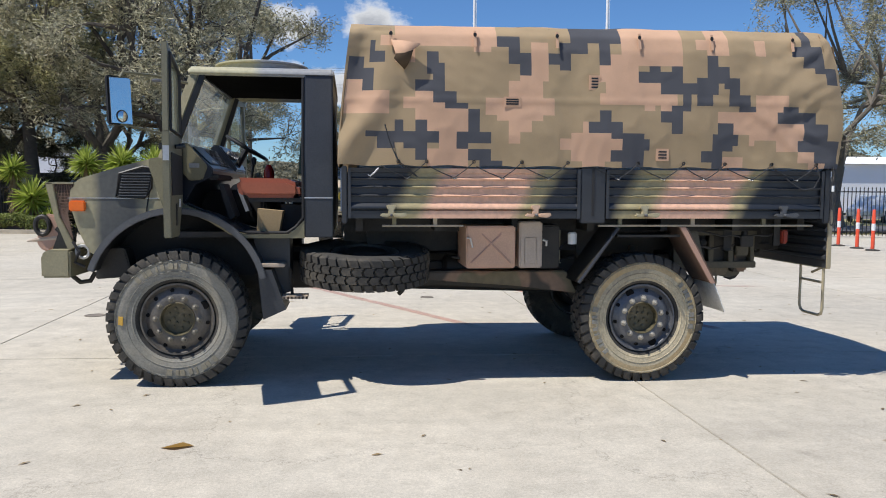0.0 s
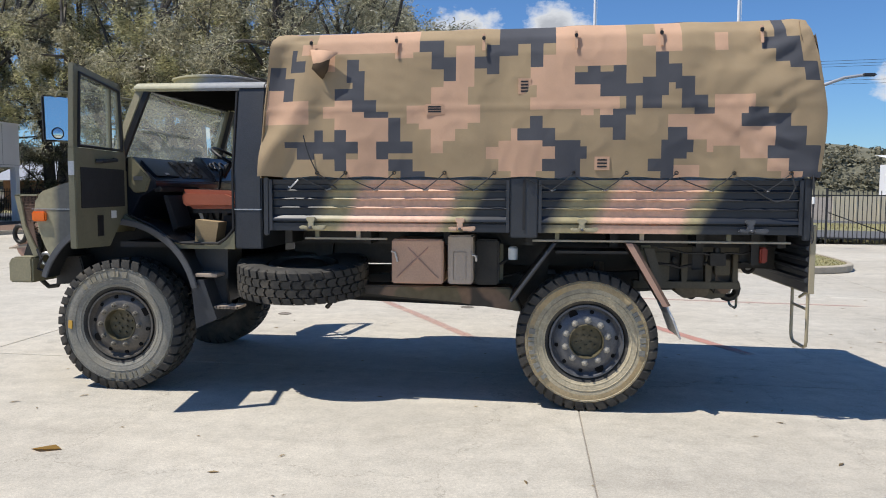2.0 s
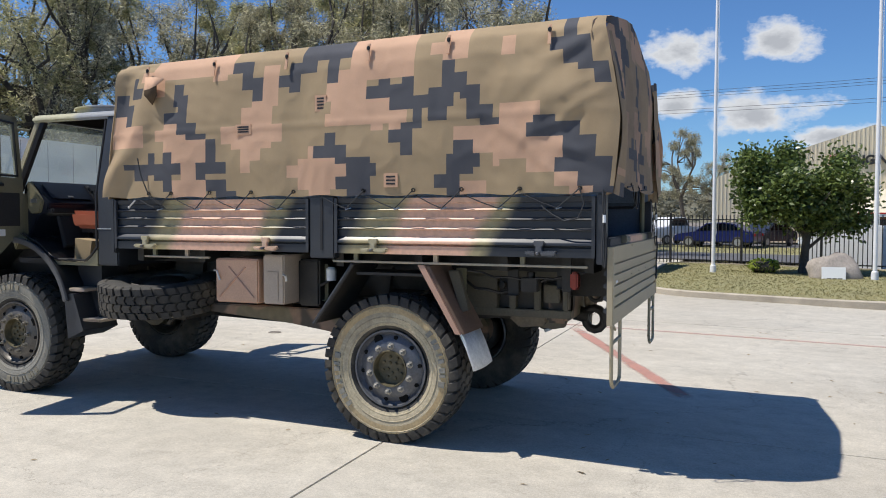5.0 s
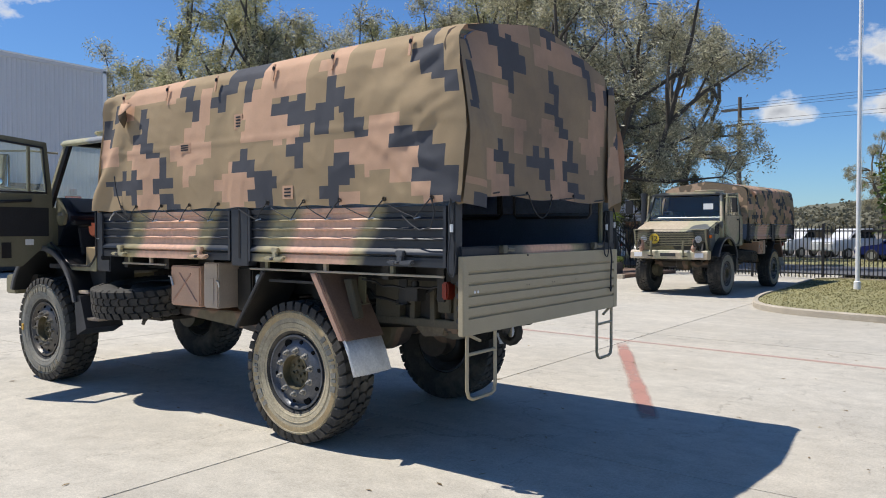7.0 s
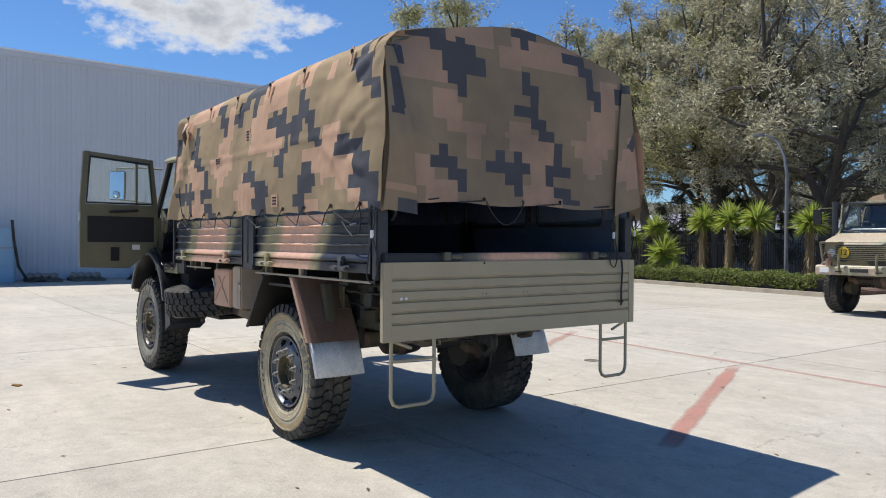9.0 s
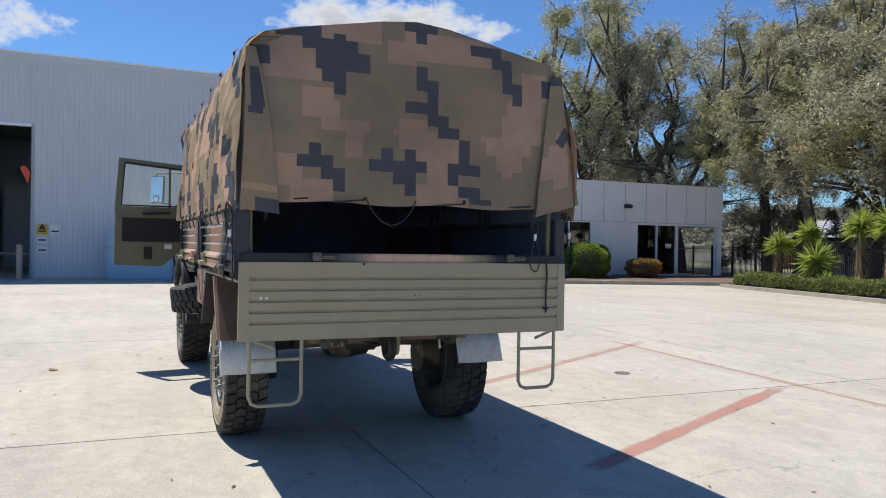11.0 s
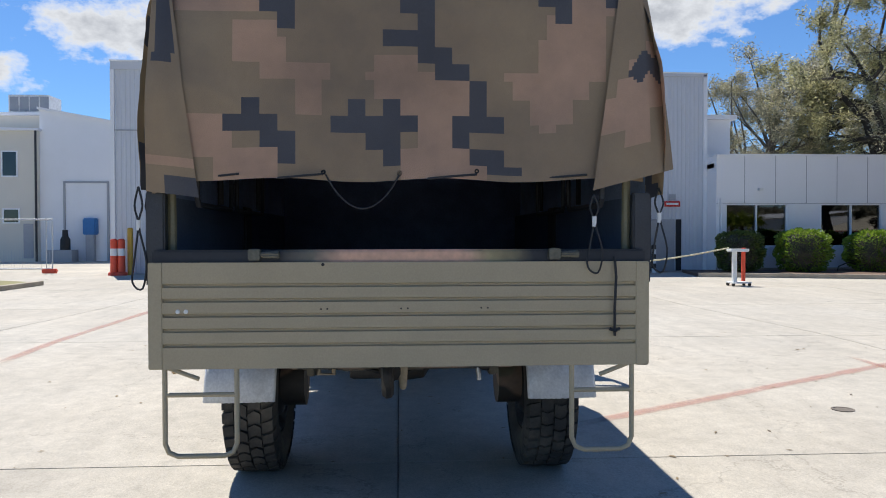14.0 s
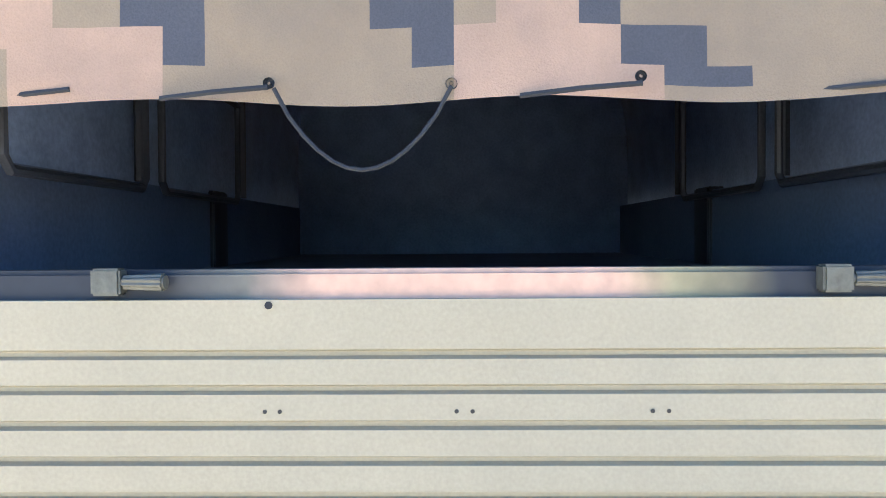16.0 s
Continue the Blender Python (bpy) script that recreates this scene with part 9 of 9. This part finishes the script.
for z in (0.15, 1.75):
    part("rail", Geo().tube([(-1.4, 0, z), (1.4, 0, z)], 0.025, 8), M["galvanised"], fp)
for x in (-1.4, -1.0, 1.15, 1.4):
    part("upright", Geo().tube([(x, 0, 0.1), (x, 0, 1.8)], 0.025, 8), M["galvanised"], fp)
for k in range(24):
    part("mesh_wire", Geo().tube([(-1.3 + 0.112 * k, 0, 0.15), (-1.3 + 0.112 * k, 0, 0.75)], 0.004, 4), M["galvanised"], fp)
for x in (-1.3, 1.28):
    part("foot", Geo().box(x - 0.3, x + 0.3, -0.12, 0.12, 0, 0.15), M["orange_plastic"], fp, bevel=0.03)
sheet("side_lawn", [(-24, -14), (-17.8, -4.6), (-14.6, -4.6), (-12, -14)], 0.1, M["grass_soil"], "narrow strip of grass with a concrete edge", "lawn", 0.12)
sheet("kerb", [(-17.95, -4.6), (-17.8, -4.35), (-14.4, -4.35), (-11.6, -14), (-11.9, -14), (-14.6, -4.6)], 0.14, M["kerb"], "concrete edge of the grass strip", "kerb", 0.16)
bush("flower_bush", pose(-16.4, -6.4, 0.1), 0.7, 0.7, 0.6, 1800, "leaf_ball", "bright green bush with pink flowers", 0.08, 6)
v, f = leaf_cloud(np.random.default_rng(2).normal(size=(160, 3)) * 0.3 + np.array([-15.7, -6.1, 0.55]), 0.1, 0.09, 0.0, 1)
M["pink"] = leaf_mat("pink", (0.6, 0.02, 0.2), (0.8, 0.08, 0.35))
tagged(part("pink_flowers", raw_mesh("pink_flowers", v, f, M["pink"], smooth=False)), "bright pink flower heads on a bush", "flowers", kind="stuff")

# low service building behind the hedge
lowb = tagged(new("low_building"), "low grey building with a flat roof behind the fence", "building", kind="structure")
part("wall", Geo().box(-24, -12.5, 43.5, 49, 0, 2.2), M["shed_sheet"], lowb, smooth=False)
part("roof", Geo().box(-24.5, -12.0, 43.0, 49.5, 2.2, 2.4), M["dark_paint"], lowb, smooth=False)
far = tagged(new("house"), "distant pale house with a low roof among the trees", "house", kind="structure")
part("wall", Geo().box(-42, -20, 60, 70, 0, 2.6), M["brick_wall"], far, smooth=False)
part("roof", Geo().prism([(59, 2.5), (65, 4.4), (71, 2.5)], "x", -43, -19), M["steel_pole"], far, smooth=False)

# engineering works across the street
wx0, wx1, wy = 2.6, 18.4, 59.0
works = tagged(new("works_building"), "large cream steel works building with a low gable", "building", kind="structure")
gm = 12.5
part("wall", Geo().prism([(wx0, 0), (wx1, 0), (wx1, 6.5), (gm, 7.9), (wx0, 4.6)], "y", wy, wy + 30), M["cream_sheet"], works, smooth=False)
V, F = [], []
n_rib = int((wx1 - wx0) / 0.26)
for k in range(n_rib):
    x = wx0 + 0.26 * k
    for dx, dy in ((0.0, 0.0), (0.13, 0.0), (0.165, -0.022), (0.225, -0.022)):
        xx = min(x + dx, wx1)
        top = min(4.6 + (xx - wx0) * 0.333, 6.5 + (wx1 - xx) * 0.237) - 0.04
        V += [(xx, wy - 0.01 + dy, 0.0), (xx, wy - 0.01 + dy, top)]
F = [(2 * q, 2 * q + 2, 2 * q + 3, 2 * q + 1) for q in range(4 * n_rib - 1)]
part("ribbed_cladding", raw_mesh("ribbed_cladding", V, F, M["cream_sheet"], smooth=False), None, works)
part("upper_roof", Geo().prism([(12, 7.0), (17.5, 6.0), (17.5, 8.0), (13.4, 8.6), (12, 8.4)], "y", wy + 12, wy + 40), M["cream_sheet"], works, smooth=False)
txt = bpy.data.curves.new("sign_text", "FONT")
txt.body, txt.size, txt.extrude, txt.align_x, txt.offset = "ENGINEERING", 0.74, 0.05, "CENTER", 0.03
tob = new("sign_text_tmp", txt)
dg = bpy.context.evaluated_depsgraph_get()
tme = bpy.data.meshes.new_from_object(tob.evaluated_get(dg))
bpy.data.objects.remove(tob)
tme.materials.clear()
tme.materials.append(M["ink"])
wide = max(v.co.x for v in tme.vertices) - min(v.co.x for v in tme.vertices)
part("sign_lettering", tme, None, works, "black sign lettering", at=pose(13.45, wy - 0.12, 5.3, 90) @ Matrix.Diagonal((4.9 / wide, 0.62 / 0.55, 1, 1)))
part("sign_emblem", Geo().box(9.85, 10.85, wy - 0.14, wy - 0.04, 5.3, 5.9), M["red_lens"], works, "red emblem panel")
front = tagged(new("works_office"), "brick office with a cream hipped roof and dark windows", "building", kind="structure")
fy = 50.0
front.matrix_basis = pose(-1.4, 0, -0.28)
part("wall", Geo().box(12.0, 18.6, fy, fy + 7, 0, 2.2), M["brick_wall"], front, smooth=False)
part("roof", Geo().add([(11.2, fy - 1.6, 2.2), (19.3, fy - 1.6, 2.2), (19.3, fy + 8, 2.2), (11.2, fy + 8, 2.2), (13.4, fy + 3, 3.7), (17.2, fy + 3, 3.7)], [(0, 1, 5, 4), (1, 2, 5), (2, 3, 4, 5), (3, 0, 4), (0, 3, 2, 1)]), M["cream_sheet"], front, smooth=False)
part("fascia", Geo().box(11.2, 19.3, fy - 1.62, fy - 1.55, 2.05, 2.2), M["white_panel"], front)
part("fascia_band", Geo().box(11.2, 19.3, fy - 1.64, fy - 1.6, 2.2, 2.28), M["red_lens"], front)
for k in range(3):
    x = 12.5 + 2.1 * k
    w = part("window", Geo().box(x, x + 1.6, fy - 0.05, fy, 0.4, 1.9), M["glass_dark"], front, smooth=False)
    part("mullion", Geo().box(x + 0.76, x + 0.84, fy - 0.08, fy - 0.05, 0.4, 1.9), M["dark_paint"], w)
for x in (12.0, 14.3, 16.4, 18.6):
    part("veranda_post", Geo().box(x - 0.08, x + 0.08, fy - 1.5, fy - 1.35, 0, 2.1), M["steel_pole"], front)
M["teal_bin"] = mat("teal_bin", (0.16, 0.45, 0.42), 0.5, vary=0.1)
for x, y, size, lower, upper, words in ((14.6, 48.6, 0.8, "red_lens", "red_lens", "red wheelie bin outside the office"), (15.5, 45.6, 1.0, "teal_bin", "paper", "teal wheelie bin with a pale lid outside the office")):
    b = thing("wheelie_bin", pose(x, y, -0.02) @ Matrix.Scale(size, 4), words, "bin", "bins")
    part("body", Geo().prism([(-0.28, 0.05), (0.28, 0.05), (0.36, 1.0), (-0.36, 1.0)], "y", -0.3, 0.3), M[lower], b, bevel=0.03)
    part("lid", Geo().box(-0.38, 0.38, -0.34, 0.34, 1.0, 1.08), M[upper], b, bevel=0.02)
    for q in (-0.24, 0.24):
        part("wheel", Geo().lathe([(-0.03, 0.1), (0.03, 0.1)], "x", 14, (q, 0.26, 0.1)), M["rubber"], b)
white_shed = tagged(new("white_shed"), "long white shed with a low roof down the street", "building", kind="structure")
part("wall", Geo().box(27.0, 60, 54, 58.5, 0, 3.7), M["white_panel"], white_shed, smooth=False)
part("roof", Geo().add([(26.8, 53.7, 3.72), (60.5, 53.7, 3.72), (60.5, 59, 4.6), (26.8, 59, 4.4)], [(0, 1, 2, 3)]), M["white_panel"], white_shed, smooth=False)
for x in (28, 30.2):
    part("doorway", Geo().box(x, x + 1.0, 53.93, 53.98, 0, 2.4), M["interior_dark"], white_shed)
cf = thing("panel_fence", pose(19.8, 47.5, 0, 0, 0, -3), "low cream sheet fence beside the office lawn", "fence")
for k in range(6):
    part("fence_sheet", Geo().box(1.25 * k, 1.25 * k + 1.23, 0, 0.05, 0.05, 1.5), M["cream_sheet"], cf)
    part("fence_post", Geo().box(1.25 * k - 0.03, 1.25 * k + 0.03, -0.02, 0.07, 0, 1.55), M["cream_sheet"], cf)
# wooded hill in the distance, kept below the tree line
V, F = [], []
n = 90
for k in range(n + 1):
    a = radians(-75 + 165 * k / n)
    h = 20 + 9 * math.sin(k * 0.23 + 1) + 5 * math.sin(k * 0.61) + 1.6 * noise.noise(Vector((k * 0.9, 0, 0)))
    for rr, z in ((330, -2), (400, h * 0.72), (430, h)):
        V.append((-math.sin(a) * rr, math.cos(a) * rr, z + (2.0 * noise.noise(Vector((k * 1.7, rr, 2))) if z > 0 else 0)))
F = [(k * 3 + q, k * 3 + 3 + q, k * 3 + 4 + q, k * 3 + 1 + q) for k in range(n) for q in (0, 1)]
tagged(part("backdrop", raw_mesh("backdrop", V, F, M["hill"])), "dark wooded hills in the distance", "hills", kind="structure")
r = np.random.default_rng(31)
crowns = []
for k in range(2600):
    u = r.uniform(0, n - 0.01)
    a = radians(-75 + 165 * u / n)
    h = 20 + 9 * math.sin(u * 0.23 + 1) + 5 * math.sin(u * 0.61)
    q = r.uniform(0.15, 1.0)
    rr = 330 + 95 * q
    c = np.array([-math.sin(a) * rr, math.cos(a) * rr, h * (q ** 0.75) * 0.98 - 1.0])
    size = r.uniform(2.0, 4.2)
    crowns.append(c + r.normal(size=(44, 3)) * np.array([size, size, size * 0.6]) * 0.6)
v, f = leaf_cloud(np.concatenate(crowns), 2.0, 1.5, 0.0, 12)
tagged(part("far_woods", raw_mesh("far_woods", v, f, M["leaf_far"], smooth=False)), "distant olive-brown woods on the hills", "woods", kind="stuff")


# ---------------------------------------------------------------- vehicles beyond the fence
def car_paint(name, c):
    m = mat(name, c, 0.3, 0.2, vary=0.05, bump=0.0)
    m.node_tree.nodes["Principled BSDF"].inputs["Coat Weight"].default_value = 0.6
    return m


M["blue_car"], M["white_car"], M["grey_car"], M["dark_car"] = car_paint("blue_car", (0.012, 0.022, 0.13)), car_paint("white_car", (0.75, 0.76, 0.77)), car_paint("grey_car", (0.25, 0.26, 0.28)), car_paint("dark_car", (0.03, 0.035, 0.05))


def car(m, paint, shape, label):
    """A parked car, its front towards -x."""
    t = thing("parked_car", m, label, "car", "cars in the street")
    if shape == "sedan":
        body = [(-2.3, 0.35), (-2.33, 0.62), (-2.1, 0.78), (-1.1, 0.92), (-0.3, 0.96), (1.5, 0.98), (2.25, 0.92), (2.32, 0.5), (2.25, 0.32)]
        cabin = [(-1.15, 0.9), (-0.45, 1.4), (0.6, 1.46), (1.2, 1.36), (1.8, 0.96)]
    else:
        body = [(-2.5, 0.45), (-2.52, 0.95), (-2.35, 1.08), (-1.2, 1.18), (-0.9, 1.2), (2.5, 1.15), (2.5, 0.5)]
        cabin = [(-1.25, 1.15), (-0.7, 1.75), (0.6, 1.78), (0.85, 1.15)]
    b = part("body", Geo().prism(body, "y", -0.88, 0.88), M[paint], t, bevel=0.06)
    part("cabin", Geo().prism(cabin, "y", -0.74, 0.74), M[paint], t, bevel=0.05)
    cx = sum(p[0] for p in cabin) / len(cabin)
    cz = sum(p[1] for p in cabin) / len(cabin)
    win = [(cx + (p[0] - cx) * 0.86, cz + (p[1] - cz) * 0.78) for p in cabin]
    part("side_window", Geo().prism(win, "y", -0.755, 0.755), M["glass_dark"], b, smooth=False)
    for x in (-1.4, 1.42):
        for s in (-1, 1):
            w = part("wheel", Geo().lathe([(-0.1, 0.2), (-0.1, 0.3), (-0.07, 0.33), (0.07, 0.33), (0.1, 0.3), (0.1, 0.2)], "y", 20, (x, s * 0.8, 0.33)), M["rubber"], t)
            part("rim", Geo().lathe([(-0.105, 0.2), (-0.09, 0.1), (0.09, 0.1), (0.105, 0.2)], "y", 16, (x, s * 0.8, 0.33)), M["galvanised"], w)
    for s in (-1, 1):
        part("headlight", Geo().box(-2.34, -2.1, s * 0.65 - 0.15, s * 0.65 + 0.15, 0.62, 0.74), M["reflector"], b, bevel=0.02)
        part("tail_light", Geo().box(2.26, 2.34, s * 0.72 - 0.12, s * 0.72 + 0.12, 0.68, 0.84), M["red_lens"], b, bevel=0.02)
    return t


def street(x, off, turn=0):
    return pose(x, fence_y(x) + off, -0.02, 0, 0, ang + turn)


car(street(3.2, 19.0), "blue_car", "sedan", "blue sedan parked in the street beyond the fence")
for x, off, p, sh, turn in ((0.2, 22.5, "white_car", "ute", 70), (-2.6, 22.6, "white_car", "ute", 75), (3.2, 22.4, "grey_car", "sedan", 78), (5.8, 22.4, "dark_car", "sedan", 78), (9.6, 15.5, "white_car", "sedan", 5), (-5.4, 22.6, "grey_car", "ute", 70),
                            (24.0, 21.5, "white_car", "ute", 60), (23.2, 17.0, "blue_car", "sedan", 62), (25.6, 17.0, "dark_car", "sedan", 62), (28.5, 17.0, "white_car", "sedan", 62), (-14.5, 12.5, "white_car", "sedan", 0), (-8.5, 12.6, "grey_car", "sedan", 0)):
    car(street(x, off, turn), p, sh, {"white_car": "white parked car", "grey_car": "grey parked car", "dark_car": "dark parked car", "blue_car": "blue parked car"}[p] + " beyond the fence")
tagged(part("white_crate", Geo().box(-1.2, 1.2, -0.5, 0.5, 0.0, 1.45), M["paper"], at=street(7.9, 1.6), bevel=0.02), "tall white panel box beyond the fence", "box")

# the second truck
TRUCK2 = thing("army_truck", pose(0.4, 23.3, 0, 0, 0, 86), "camouflage army truck with a yellow number disc, parked facing the yard", "truck", "army trucks")
build_truck(TRUCK2, "cab2_paint", "closed")
disc = part("number_disc", Geo().lathe([(-2.215, 0.13), (-2.225, 0.13)], "x", 28, (0, 0.42, 1.43)), M["yellow_sign"], TRUCK2, "yellow disc with the number 12")
txt = bpy.data.curves.new("disc_text", "FONT")
txt.body, txt.size, txt.extrude, txt.align_x, txt.align_y = "12", 0.19, 0.004, "CENTER", "CENTER"
tob = new("disc_text_tmp", txt)
tme = bpy.data.meshes.new_from_object(tob.evaluated_get(bpy.context.evaluated_depsgraph_get()))
bpy.data.objects.remove(tob)
tme.materials.clear()
tme.materials.append(M["ink"])
part("disc_digits", tme, None, disc, "black digits", at=pose(-2.23, 0.42, 1.43, 90, 0, -90))
part("window_notice", Geo().box(-1.305, -1.30, -0.75, -0.5, 2.18, 2.33), M["paper"], TRUCK2, "white notice behind the windscreen")
part("number_plate_bar", Geo().box(-2.352, -2.345, -0.2, 0.2, 0.99, 1.07), M["ink"], TRUCK2)
part("snorkel", Geo().tube([(-1.4, 1.1, 1.7), (-1.38, 1.1, 2.5), (-1.36, 1.1, 2.62)], [0.07, 0.07, 0.1], 10), M["dark_paint"], TRUCK2, "dark intake snorkel")
